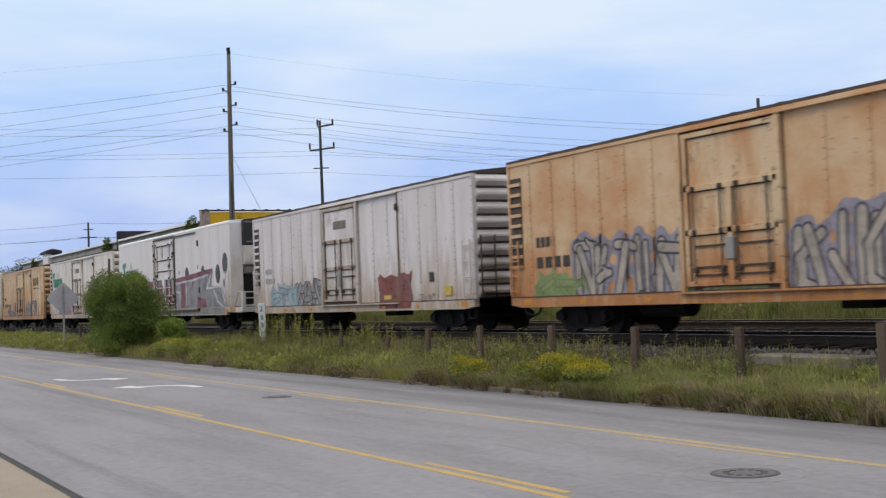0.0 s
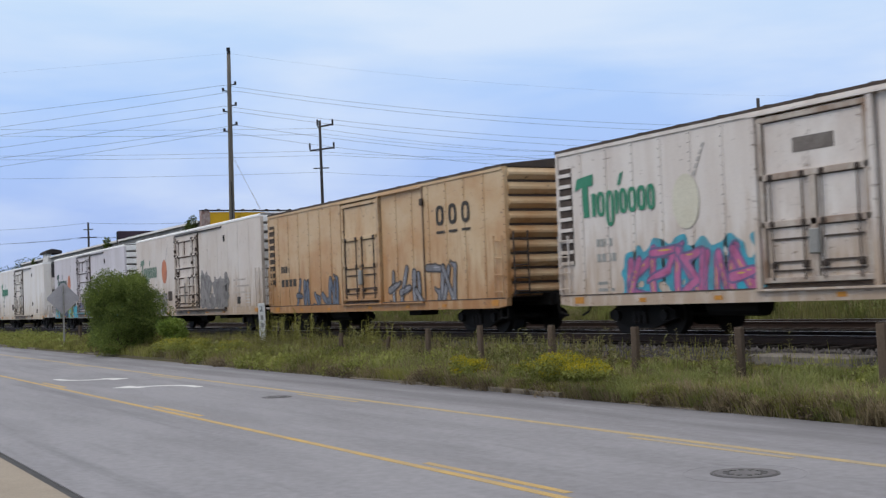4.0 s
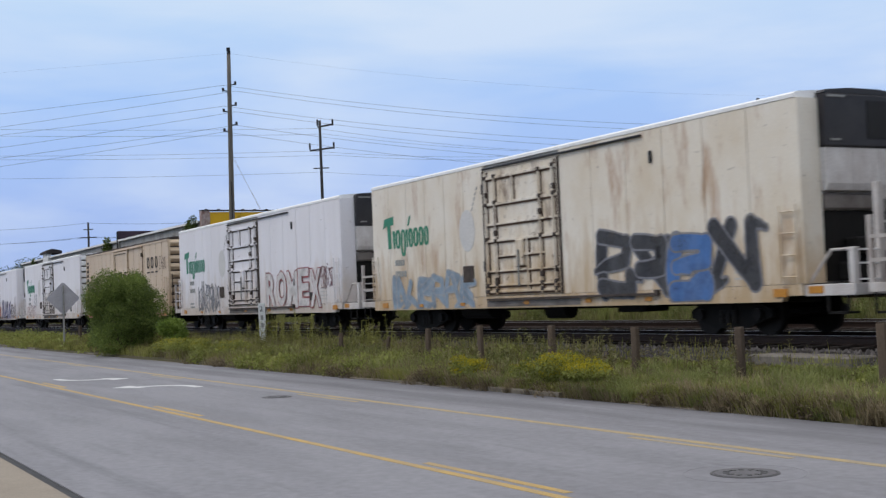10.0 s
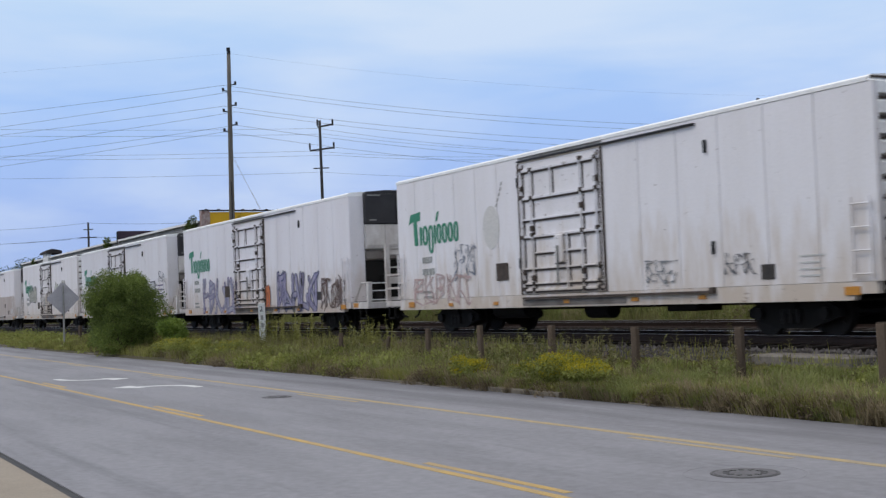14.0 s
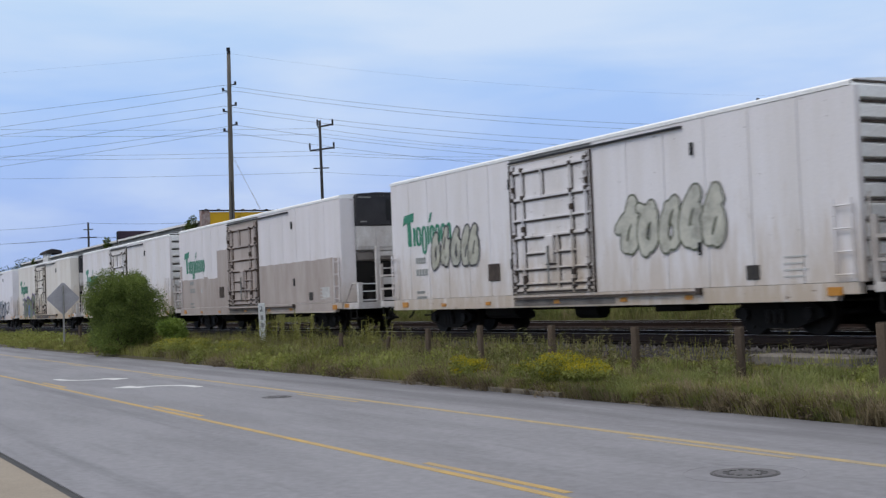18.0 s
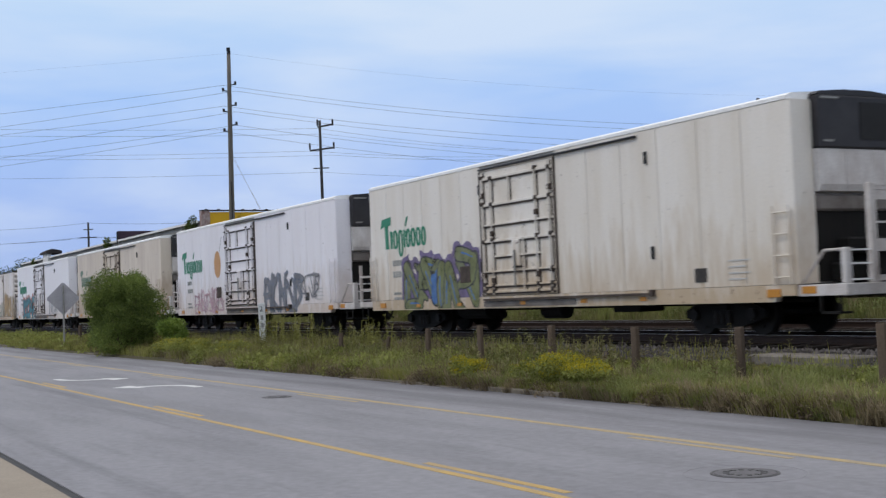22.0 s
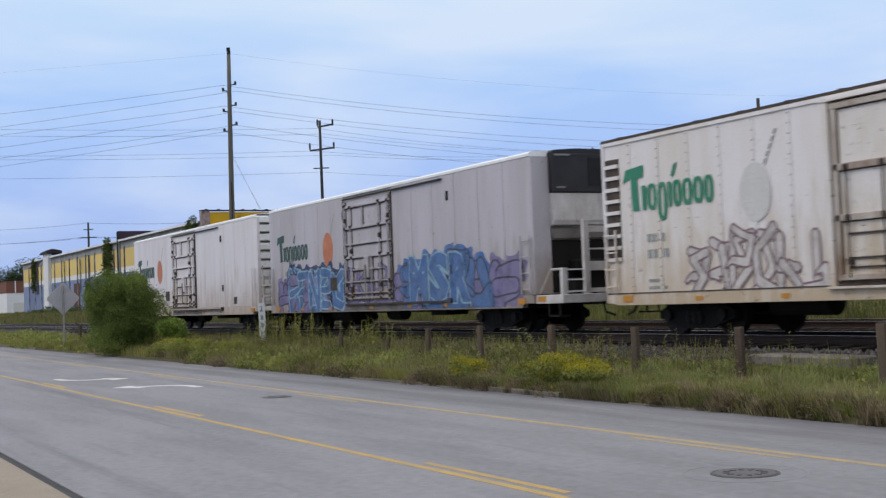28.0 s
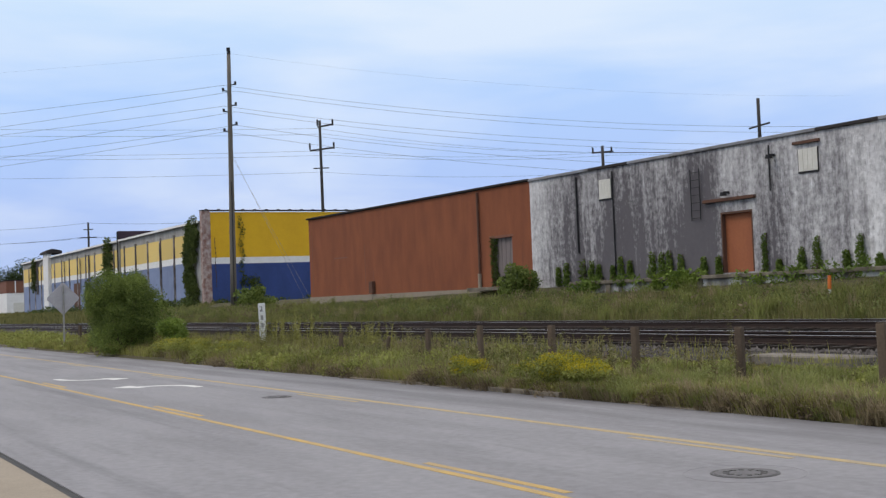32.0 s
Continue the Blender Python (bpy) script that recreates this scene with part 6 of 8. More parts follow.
    part("door_gear", shared(("box_door_gear",), lambda: boxes((8.06, 8.3, FACE - 0.12, FACE - 0.03, 1.5, 1.95), bevel=0.02), GALV), GALV, d)
    if i in (1, 3):
        part("door_plate", boxes((7.7, 8.7, FACE - 0.036, FACE - 0.03, 3.35, 3.62)), SILL_GREY, d, "faded stencilled panel")
    # recess with grab irons at the trailing end, and at the leading end of one car
    for u0 in [0.12] + ([L - 0.95] if i == 3 else []):
        # No hollow here: a dark plate on the side gives the recess its shade.
        n = part("recess_shade", boxes((u0, u0 + 0.48, FACE - 0.016, FACE - 0.003, 1.62, 3.86)), GRIME_AND_SHADE, car, "dark plate standing in for the shade of a ladder recess")
        for k in range(0 if u0 > 1 else 9):
            part("grab_iron", boxes((u0, u0 + 0.48, FACE - 0.05, FACE - 0.016, 1.62 + 0.255 * k, 1.7 + 0.255 * k)), paint, n)
    part("sill_line", shared(("sill_line", L), lambda: boxes((0.05, L - 0.05, FACE - 0.04, FACE - 0.0305, 0.9, 0.925)), GRIME_AND_SHADE), GRIME_AND_SHADE, car, "dark seam along the sill")
    for z in (4.13, 0.86):
        part("door_track", boxes((6.6, 12.4, FACE - 0.11, FACE - 0.032, z, z + 0.04)), paint, car)
    part("seam_strip", shared(("seam_strip",), lambda: boxes((12.39, 12.43, FACE - 0.04, FACE - 0.001, 0.95, 4.17)), RUST_SEAM), RUST_SEAM, car)
    part("roof_latch", shared(("roof_latch",), lambda: boxes((12.34, 12.5, FACE - 0.1, FACE - 0.03, 3.62, 3.82), bevel=0.02), GRIME_AND_SHADE), GRIME_AND_SHADE, car)
    sill_marks(car, L, 0.72)
    ladder(car, L - 0.46, L - 0.06, 0.95, 2.5, FACE - 0.08, paint)
    ladder(car, 0.08, 0.46, 0.95, 2.3, FACE - 0.08, paint)
    for k in range(9):
        z = 0.95 + 0.37 * k
        part("end_rib", shared(("box_end_rib", i, k), lambda: prisms([(L - 0.02, z), (L + 0.05, z + 0.04), (L + 0.14, z + 0.13), (L + 0.14, z + 0.19), (L + 0.05, z + 0.28), (L - 0.02, z + 0.33)], "y", FACE + 0.1, HALF - 0.1), paint), paint, car)
    for y in (FACE, HALF - 0.1):
        part("end_frame", boxes((L - 0.02, L + 0.06, y, y + 0.1, low, top - 0.03)), paint, car)
    part("end_wall", shared(("end_wall", L), lambda: boxes((L - 0.021, L - 0.002, FACE + 0.1, HALF - 0.1, low, top - 0.03)), GRIME_AND_SHADE), GRIME_AND_SHADE, car)
    end_ladder(car, L + 0.2, -1.42, -1.0, 0.95, 2.6, GRIME_AND_SHADE, 5)
    part("brake_wheel", shared(("box_brake_wheel",), lambda: rods(((L + 0.3, 0.45, 1.75), (L + 0.34, 0.45, 1.75)), r=0.26, sides=18), GRIME_AND_SHADE), GRIME_AND_SHADE, car)
    part("end_step", shared(("box_end_step",), lambda: boxes((L + 0.02, L + 0.32, -1.4, 1.4, 1.0, 1.05), (L + 0.02, L + 0.4, -0.5, 0.5, 0.7, 1.0)), UNDER), UNDER, car)
    part("foot_stirrup", shared(("foot_stirrup",), lambda: boxes((L - 0.45, L - 0.08, -1.52, -1.44, 0.4, 0.43), (L - 0.45, L - 0.42, -1.5, -1.46, 0.42, 0.75), (L - 0.11, L - 0.08, -1.5, -1.46, 0.42, 0.75)), UNDER), UNDER, car)
    coupler(car, L + 0.12, 1)
    coupler(car, -0.2, -1)
    part("air_tank", shared(("air_tank",), lambda: rods(((4.6, -0.9, 0.62), (6.1, -0.9, 0.62)), r=0.24, sides=12), UNDER), UNDER, car)
    part("tool_box", shared(("box_tool",), lambda: boxes((10.4, 11.2, -1.1, -0.5, 0.5, 0.84), bevel=0.03), UNDER), UNDER, car)
    truck(car, 2.35)
    truck(car, L - 2.35)
    return car


ROOF_WHITE = material("white_roof_paint", (0.8, 0.8, 0.79), (0.68, 0.68, 0.66), rough=0.5, scale=1.5, bump=0.03)
ROOF_DARK = material("dark_steel_roof", (0.06, 0.05, 0.045), (0.11, 0.075, 0.05), rough=0.75, metal=0.2, scale=1.5, bump=0.2)
PLATFORM = material("dirty_white_steel", (0.54, 0.51, 0.48), (0.24, 0.18, 0.15), rough=0.65, scale=1.6, stretch=(1, 1, 0.5), amount=0.8, bump=0.08)

END_WHITE = material("grubby_white_end_steel", (0.62, 0.6, 0.58), (0.34, 0.29, 0.26), rough=0.6, scale=1.8, stretch=(1, 1, 0.5), amount=0.8, bump=0.06, spots=((0.15, 0.1, 0.075), 2.4, 0.66, (1, 1, 0.6)))

BROWN_DIRT, GREY_DIRT, RUSTY = (0.38, 0.31, 0.23), (0.44, 0.42, 0.4), (0.3, 0.17, 0.09)
# where each car's trailing end stands at 16 s; kind; base colour; dirt; its amount; stain; stain's threshold
TRAIN = [
    (215.30, "box", (0.57, 0.42, 0.26), (0.45, 0.2, 0.065), 1.0, (0.4, 0.17, 0.05), 0.6, "rust-orange insulated box car with grey and purple graffiti"),
    (196.61, "box", (0.63, 0.6, 0.575), (0.45, 0.4, 0.36), 0.8, (0.26, 0.16, 0.1), 0.63, "dirty off-white insulated box car with a red-brown painted patch"),
    (175.77, "unit", (0.64, 0.625, 0.6), (0.52, 0.47, 0.4), 0.6, BROWN_DIRT, 0.66, "white refrigerator car with a grey and maroon graffiti band"),
    (157.53, "box", (0.66, 0.62, 0.58), (0.5, 0.43, 0.38), 0.7, RUSTY, 0.66, "off-white box car with blue, orange and pink graffiti"),
    (138.27, "box", (0.55, 0.41, 0.25), (0.44, 0.24, 0.1), 1.0, (0.42, 0.2, 0.08), 0.6, "rusty tan box car with grey graffiti along its sill"),
    (119.37, "ribs", (0.62, 0.57, 0.52), (0.5, 0.42, 0.35), 0.7, (0.3, 0.21, 0.14), 0.6, "beige dirty refrigerator car with an orange fruit emblem"),
    (98.88, "ribs", (0.58, 0.56, 0.56), (0.44, 0.41, 0.39), 0.6, GREY_DIRT, 0.6, "grey-white refrigerator car with lime and navy block graffiti"),
    (77.25, "unit", (0.72, 0.71, 0.66), (0.58, 0.53, 0.44), 0.6, (0.45, 0.4, 0.3), 0.66, "cream-white refrigerator car with light grime"),
    (56.74, "unit", (0.73, 0.68, 0.59), (0.58, 0.47, 0.32), 0.7, (0.36, 0.2, 0.1), 0.56, "ochre-stained refrigerator car with dark grey and blue graffiti"),
    (36.26, "unit", (0.74, 0.73, 0.71), (0.64, 0.62, 0.59), 0.5, GREY_DIRT, 0.7, "white refrigerator car with red outlined graffiti"),
    (17.60, "box", (0.58, 0.46, 0.33), (0.47, 0.36, 0.25), 0.6, (0.34, 0.2, 0.12), 0.64, "tan box car with green, red and grey graffiti"),
    (-2.33, "ribs", (0.74, 0.73, 0.71), (0.62, 0.6, 0.56), 0.5, GREY_DIRT, 0.68, "clean white refrigerator car with small dark tags"),
    (-23.85, "unit", (0.72, 0.71, 0.7), (0.6, 0.57, 0.55), 0.5, GREY_DIRT, 0.68, "white refrigerator car with purple graffiti"),
    (-44.56, "unit", (0.67, 0.66, 0.64), (0.56, 0.53, 0.5), 0.5, GREY_DIRT, 0.7, "white refrigerator car with long black outline graffiti"),
    (-63.87, "ribs", (0.73, 0.71, 0.68), (0.58, 0.54, 0.5), 0.5, BROWN_DIRT, 0.68, "off-white refrigerator car with pale bubble graffiti"),
    (-85.69, "unit", (0.72, 0.69, 0.66), (0.52, 0.48, 0.44), 0.4, GREY_DIRT, 0.7, "white refrigerator car with taupe patches on its lower half"),
    (-105.29, "ribs", (0.74, 0.72, 0.69), (0.55, 0.49, 0.41), 0.6, BROWN_DIRT, 0.64, "dirty white refrigerator car with teal outline graffiti"),
    (-126.84, "unit", (0.71, 0.67, 0.61), (0.55, 0.48, 0.38), 0.55, (0.42, 0.3, 0.2), 0.68, "cream refrigerator car with purple, olive and blue graffiti"),
    (-147.50, "unit", (0.76, 0.75, 0.74), (0.66, 0.63, 0.61), 0.45, GREY_DIRT, 0.7, "white refrigerator car with grey graffiti and a faded fruit"),
    (-168.22, "unit", (0.63, 0.555, 0.455), (0.47, 0.39, 0.32), 0.7, (0.3, 0.24, 0.18), 0.64, "brownish dirty refrigerator car with dark brown graffiti"),
    (-188.80, "unit", (0.76, 0.76, 0.75), (0.68, 0.66, 0.64), 0.4, GREY_DIRT, 0.72, "clean white refrigerator car with teal and red graffiti"),
    (-207.45, "box", (0.72, 0.69, 0.645), (0.58, 0.51, 0.41), 0.6, RUSTY, 0.66, "cream box car with ochre and violet graffiti"),
    (-228.45, "unit", (0.47, 0.445, 0.45), (0.33, 0.3, 0.29), 0.65, (0.3, 0.27, 0.26), 0.64, "grey dirty refrigerator car with blue and purple graffiti"),
    (-247.86, "ribs", (0.7, 0.67, 0.65), (0.52, 0.47, 0.44), 0.5, BROWN_DIRT, 0.64, "off-white refrigerator car with a red-orange fruit, last of the train"),
]
CARS = []
for i, (left, kind, base, dirt, amount, stain, at, label) in enumerate(TRAIN):
    base, dirt = [(c[0], c[1] * 0.99, c[2] * 1.045) if c[2] > 0.88 * c[0] else c for c in (base, dirt)]
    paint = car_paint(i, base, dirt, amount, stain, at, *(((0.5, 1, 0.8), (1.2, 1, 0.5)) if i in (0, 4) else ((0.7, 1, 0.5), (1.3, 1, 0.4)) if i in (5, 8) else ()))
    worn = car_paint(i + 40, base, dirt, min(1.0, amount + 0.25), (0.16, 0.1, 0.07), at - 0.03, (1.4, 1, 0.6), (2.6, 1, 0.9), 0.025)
    CARS.append(boxcar(i, left, paint, worn, ROOF_DARK, label) if kind == "box" else reefer(i, left, kind, paint, worn, label))
    if kind != "box" or i in (3, 21):
        logo(CARS[i], {6: GREEN_BLACK, 22: GREEN_BLACK, 23: GREEN_BLACK, 5: DIM_GREEN, 19: DIM_GREEN}.get(i, GREEN), *((FACE - 0.021, 0.17) if kind == "box" else ()))
        number_bars(CARS[i], 1.5, 1.98, STENCIL)
    elif i != 1:
        number_bars(CARS[i], 1.2, 2.1, MARK_BLACK, ((0.0, 0.85, 0.24), (-0.5, 1.5, 0.26)))
    else:
        number_bars(CARS[i], 1.2, 2.1, STENCIL, ((0.0, 0.85, 0.2), (-0.35, 1.0, 0.2)))
    f = {3: CREAM_FRUIT, 5: ORANGE_FRUIT, 6: ORANGE_FRUIT, 8: GHOST_FRUIT, 9: GHOST_FRUIT, 11: GHOST_FRUIT, 13: CREAM_FRUIT, 18: PALE_FRUIT, 19: CREAM_FRUIT, 21: GHOST_FRUIT, 22: ORANGE_FRUIT, 23: ORANGE_FRUIT}.get(i)
    if f:
        fruit(CARS[i], f, {3: 4.64, 5: 4.95, 6: 4.4, 8: 5.85, 9: 5.95, 13: 5.93, 18: 5.72, 19: 5.75, 21: 4.83, 22: 5.41, 23: 4.63}.get(i, 5.38), i != 19)

BLACK, GREY, LIGHT, WHITE = spray(0.03, 0.03, 0.035), spray(0.2, 0.2, 0.22), spray(0.4, 0.4, 0.42), spray(0.62, 0.62, 0.6)
CYAN, TEAL, BLUE, NAVY = spray(0.03, 0.33, 0.45), spray(0.05, 0.22, 0.27), spray(0.06, 0.16, 0.4), spray(0.015, 0.025, 0.1)
PURPLE, MAROON, RED, PINK = spray(0.15, 0.11, 0.24), spray(0.16, 0.05, 0.055), spray(0.36, 0.06, 0.05), spray(0.5, 0.12, 0.28)
LIME, YELLOW, ORANGE, OCHRE = spray(0.3, 0.4, 0.04), spray(0.6, 0.42, 0.06), spray(0.6, 0.17, 0.04), spray(0.42, 0.27, 0.1)
BROWN, OLIVE, SLATE, PALE = spray(0.11, 0.06, 0.045), spray(0.17, 0.19, 0.07), spray(0.13, 0.16, 0.22), spray(0.5, 0.49, 0.4)
TAUPE, MAUVE, MOSS = spray(0.27, 0.22, 0.19), spray(0.3, 0.22, 0.27), spray(0.2, 0.28, 0.1)


def block(car, name, u0, u1, z0, z1, mat, label, y=FACE - 0.012):
    return part(name, boxes((u0, u1, y, FACE - 0.002, z0, z1)), mat, car, label)


def railway_mark(car):
    """The railway's mark as three plain dark shapes with a bar under each."""
    for k in range(3):
        u = 13.2 + 0.72 * k
        part("logo_shape", oval_hoop(u, u + 0.44, 2.98, 3.54, 0.12, FACE - 0.021), MARK_BLACK, car)
        part("logo_bar", boxes((u, u + 0.46, FACE - 0.021, FACE - 0.014, 2.76, 2.83)), MARK_BLACK, car)


c = CARS[0]
TAN_FILL, INK = spray(0.4, 0.34, 0.29), spray(0.045, 0.045, 0.06)
tag_shapes(c, 2.9, 6.6, 0.72, 2.05, 5, TAN_FILL, INK, spray(0.26, 0.24, 0.3), 1, fat=0.3, rim=0.05)
tag_shapes(c, 9.8, 15.2, 0.72, 2.15, 7, TAN_FILL, INK, spray(0.26, 0.24, 0.3), 2, fat=0.3, rim=0.05)
tag_shapes(c, 1.2, 2.8, 0.72, 1.25, 2, MOSS, OLIVE, MOSS, 3)
tag_shapes(c, 6.7, 9.0, 0.75, 1.7, 3, OLIVE, MOSS, MOSS, 4)
tag_shapes(c, 12.2, 14.8, 1.7, 2.4, 2, OLIVE, MOSS, MOSS, 204)
c = CARS[1]
patch = [(10.98, 0.72), (13.1, 0.72), (13.22, 1.0), (13.1, 1.4), (13.18, 1.66), (13.3, 1.86), (13.05, 1.7), (12.7, 1.78), (12.3, 1.66), (11.9, 1.74), (11.4, 1.64), (11.15, 1.78), (10.95, 1.66), (11.05, 1.2)]
part("painted_patch", prisms(patch, "y", FACE - 0.034, FACE - 0.0305), spray(0.2, 0.06, 0.045), c, "red-brown painted patch with ragged edges")
block(c, "label_plate", 11.4, 11.9, 1.0, 1.12, YELLOW, "small yellow plate", FACE - 0.055)
block(c, "label_plate", 15.2, 15.6, 1.05, 1.3, YELLOW, "small yellow plate", FACE - 0.04)
tag_shapes(c, 1.8, 4.2, 0.75, 1.45, 3, spray(0.28, 0.42, 0.47), GREY, spray(0.36, 0.44, 0.47), 5, fat=0.36, rim=0.042)
tag_shapes(c, 4.2, 6.6, 0.75, 1.7, 3, spray(0.28, 0.28, 0.29), BLACK, None, 55, fat=0.3, rim=0.042)
tag_shapes(c, 13.6, 14.6, 0.8, 1.1, 2, None, spray(0.24, 0.22, 0.2), None, 6, fat=0.05, rim=0.005)
block(c, "data_plate", 14.3, 14.56, 1.45, 1.72, MARK_BLACK, "small black data plate", FACE - 0.02)
c = CARS[2]
ASH, WINE, PALE_LINE = spray(0.25, 0.25, 0.265), spray(0.2, 0.065, 0.075), spray(0.6, 0.6, 0.62)
for u, z, r in ((0.85, 2.2, 0.36), (0.35, 1.75, 0.3), (3.2, 2.32, 0.14), (5.4, 2.36, 0.13), (7.9, 2.42, 0.32), (12.1, 2.42, 0.4), (14.4, 2.5, 0.3), (16.4, 2.35, 0.42), (17.35, 2.75, 0.46), (17.2, 1.95, 0.18), (13.7, 2.75, 0.1), (10.9, 2.6, 0.09)):
    part("dark_spot", disc(u, z, r * 0.72, r * 0.95, FACE - 0.008), spray(0.07, 0.07, 0.075), c, "round dark painted spot")
part("painted_band", prisms([(0.75, 0.99), (6.77, 0.99), (6.77, 2.3), (4.0, 2.22), (0.9, 2.3)], "y", FACE - 0.014, FACE - 0.009), ASH, c, "grey painted band along the lower side")
part("painted_band", prisms([(10.32, 0.99), (17.55, 0.99), (17.3, 1.35), (16.9, 1.8), (15.5, 1.9), (15.75, 2.5), (13.2, 2.36), (10.32, 2.3)], "y", FACE - 0.014, FACE - 0.009), ASH, c, "grey painted band along the lower side")
block(c, "painted_band", 0.4, 17.2, 0.69, 0.955, ASH, "grey painted band along the lower side", FACE - 0.02)
block(c, "painted_band", 6.95, 10.2, 1.0, 2.3, spray(0.2, 0.17, 0.17), "grey painted band over the door", FACE - 0.024)
for pts in ([(0.9, 1.0), (2.0, 1.0), (2.1, 2.24), (0.95, 2.3)], [(0.95, 2.12), (6.77, 2.08), (6.77, 2.34), (0.95, 2.36)], [(10.35, 2.14), (15.2, 2.36), (15.75, 2.52), (15.7, 2.62), (10.35, 2.34)], [(11.2, 1.0), (11.75, 1.0), (11.8, 2.2), (11.2, 2.2)], [(13.5, 1.0), (14.9, 1.0), (14.7, 1.35), (13.6, 1.45)], [(12.9, 1.9), (13.4, 2.3), (12.9, 2.3)], [(4.3, 1.38), (6.2, 1.42), (6.2, 1.7), (4.3, 1.66)]):
    part("maroon_bar", prisms(pts, "y", FACE - 0.021, FACE - 0.015), WINE, c, "maroon painted bar")
for u0, u1, z0, z1 in ((7.2, 8.1, 1.1, 2.1), (8.7, 9.8, 1.1, 2.1)):
    block(c, "maroon_bar", u0, u1, z0, z1, WINE, "maroon painted bar", FACE - 0.034)
for pts in ([(2.5, 1.05), (2.55, 2.0), (6.7, 1.98)], [(3.6, 1.1), (4.25, 1.25), (4.3, 1.62), (6.6, 1.6)], [(5.0, 1.05), (5.1, 1.35), (6.6, 1.3)], [(10.4, 2.12), (13.0, 2.2), (15.1, 2.36)], [(15.5, 2.3), (14.9, 1.78), (16.8, 1.84), (17.1, 1.4), (17.5, 1.0)], [(11.0, 1.05), (11.0, 1.7), (10.5, 1.75)], [(12.0, 1.95), (12.0, 1.1)], [(15.9, 1.7), (16.4, 1.2), (17.0, 1.0)]):
    rows = [(p, q, 0.085) for p, q in zip(pts, pts[1:])]
    part("pale_line", stroke_mesh(rows, 0, FACE - 0.025, PALE_LINE), PALE_LINE, c, "flowing pale painted outline")
for k in range(4):
    block(c, "pale_mark", 1.15, 1.75, 1.15 + 0.28 * k, 1.25 + 0.28 * k, PALE_LINE, "row of pale painted marks", FACE - 0.024)
c = CARS[3]
tag_shapes(c, 2.6, 6.7, 0.75, 1.75, 5, PINK, PURPLE, CYAN, 9, shine=YELLOW)
tag_shapes(c, 10.0, 14.5, 0.75, 1.85, 6, CYAN, NAVY, ORANGE, 10, fat=0.42, rim=0.035, shine=YELLOW)
tag_shapes(c, 14.9, 16.7, 0.8, 1.9, 3, None, ORANGE, None, 11, fat=0.2, rim=0.02)
c = CARS[4]
railway_mark(c)
tag_shapes(c, 2.6, 6.3, 0.75, 1.7, 5, SLATE, BLACK, None, 12)
tag_shapes(c, 10.0, 14.2, 0.75, 2.0, 5, GREY, BLACK, None, 13, shine=LIGHT)
c = CARS[5]
tag_shapes(c, 2.3, 5.4, 0.75, 1.75, 4, spray(0.36, 0.33, 0.3), GREY, None, 14, rim=0.042)
tag_shapes(c, 10.7, 14.3, 1.0, 2.1, 5, spray(0.26, 0.24, 0.23), spray(0.15, 0.14, 0.14), spray(0.25, 0.23, 0.22), 15, fat=0.3, rim=0.042)
for k in range(3):
    block(c, "faded_stencil", 14.8, 16.2 + 0.4 * (k % 2), 2.0 - 0.25 * k, 2.06 - 0.25 * k, spray(0.52, 0.46, 0.4), "faded painted lettering")
c = CARS[6]
part("graffiti_cloud", prisms([(5.5, 0.99), (17.6, 0.99), (17.75, 1.5), (17.4, 1.9), (16.9, 1.8), (16.5, 2.2), (15.8, 2.0), (14, 2.1), (12, 2.0), (10.8, 1.9), (10.3, 1.6), (9, 1.5), (7, 1.3), (5.6, 1.5)], "y", FACE - 0.022, FACE - 0.012), CYAN, c, "bright cyan spray-painted ground")
block(c, "graffiti_sill", 0.2, 17.3, 0.69, 0.95, CYAN, "bright cyan spray-painted sill", FACE - 0.02)
tag_shapes(c, 0.3, 6.2, 0.78, 1.9, 5, (NAVY, spray(0.05, 0.055, 0.03), NAVY), LIME, CYAN, 16, fat=0.42, rim=0.07)
word_shapes(c, "PANO", 10.3, 16.5, 0.8, 2.25, NAVY, LIME, rim=0.1, bold=0.07)
tag_shapes(c, 7.3, 9.4, 1.05, 1.6, 3, None, PURPLE, None, 17, fat=0.25, rim=0.02)
c = CARS[8]
tag_shapes(c, 1.3, 6.2, 0.75, 1.6, 6, spray(0.24, 0.32, 0.4), spray(0.34, 0.37, 0.4), None, 18, rim=0.042)
tag_shapes(c, 11.8, 16.8, 0.9, 2.05, 4, (BLACK, BLACK, BLUE, BLACK), GREY, None, 19, fat=0.36)
c = CARS[9]
word_shapes(c, "ROMEX", 11.1, 16.4, 0.85, 2.15, spray(0.66, 0.63, 0.61), spray(0.3, 0.06, 0.06), rim=0.04, bold=0.04)
tag_shapes(c, 2.7, 5.6, 0.8, 2.0, 4, None, GREY, None, 20, fat=0.14, rim=0.015)
tag_shapes(c, 16.3, 17.3, 1.5, 2.3, 2, None, MAROON, None, 21, fat=0.15, rim=0.01)
c = CARS[10]
railway_mark(c)
tag_shapes(c, 3.2, 6.5, 0.75, 1.8, 3, spray(0.2, 0.3, 0.28), BLACK, spray(0.3, 0.1, 0.07), 22, fat=0.4, shine=PALE)
tag_shapes(c, 10.4, 13.8, 0.95, 2.1, 5, GREY, BLACK, None, 23, shine=LIGHT)
tag_shapes(c, 15.4, 16.5, 2.9, 3.5, 2, None, BROWN, None, 24, fat=0.1, rim=0.01)
block(c, "rust_band", 0.1, 16.6, 0.69, 0.8, RED, "red-brown rust band on the sill", FACE - 0.034)
c = CARS[11]
tag_shapes(c, 3.3, 4.5, 1.5, 2.4, 2, None, SLATE, None, 25, fat=0.07, rim=0.008)
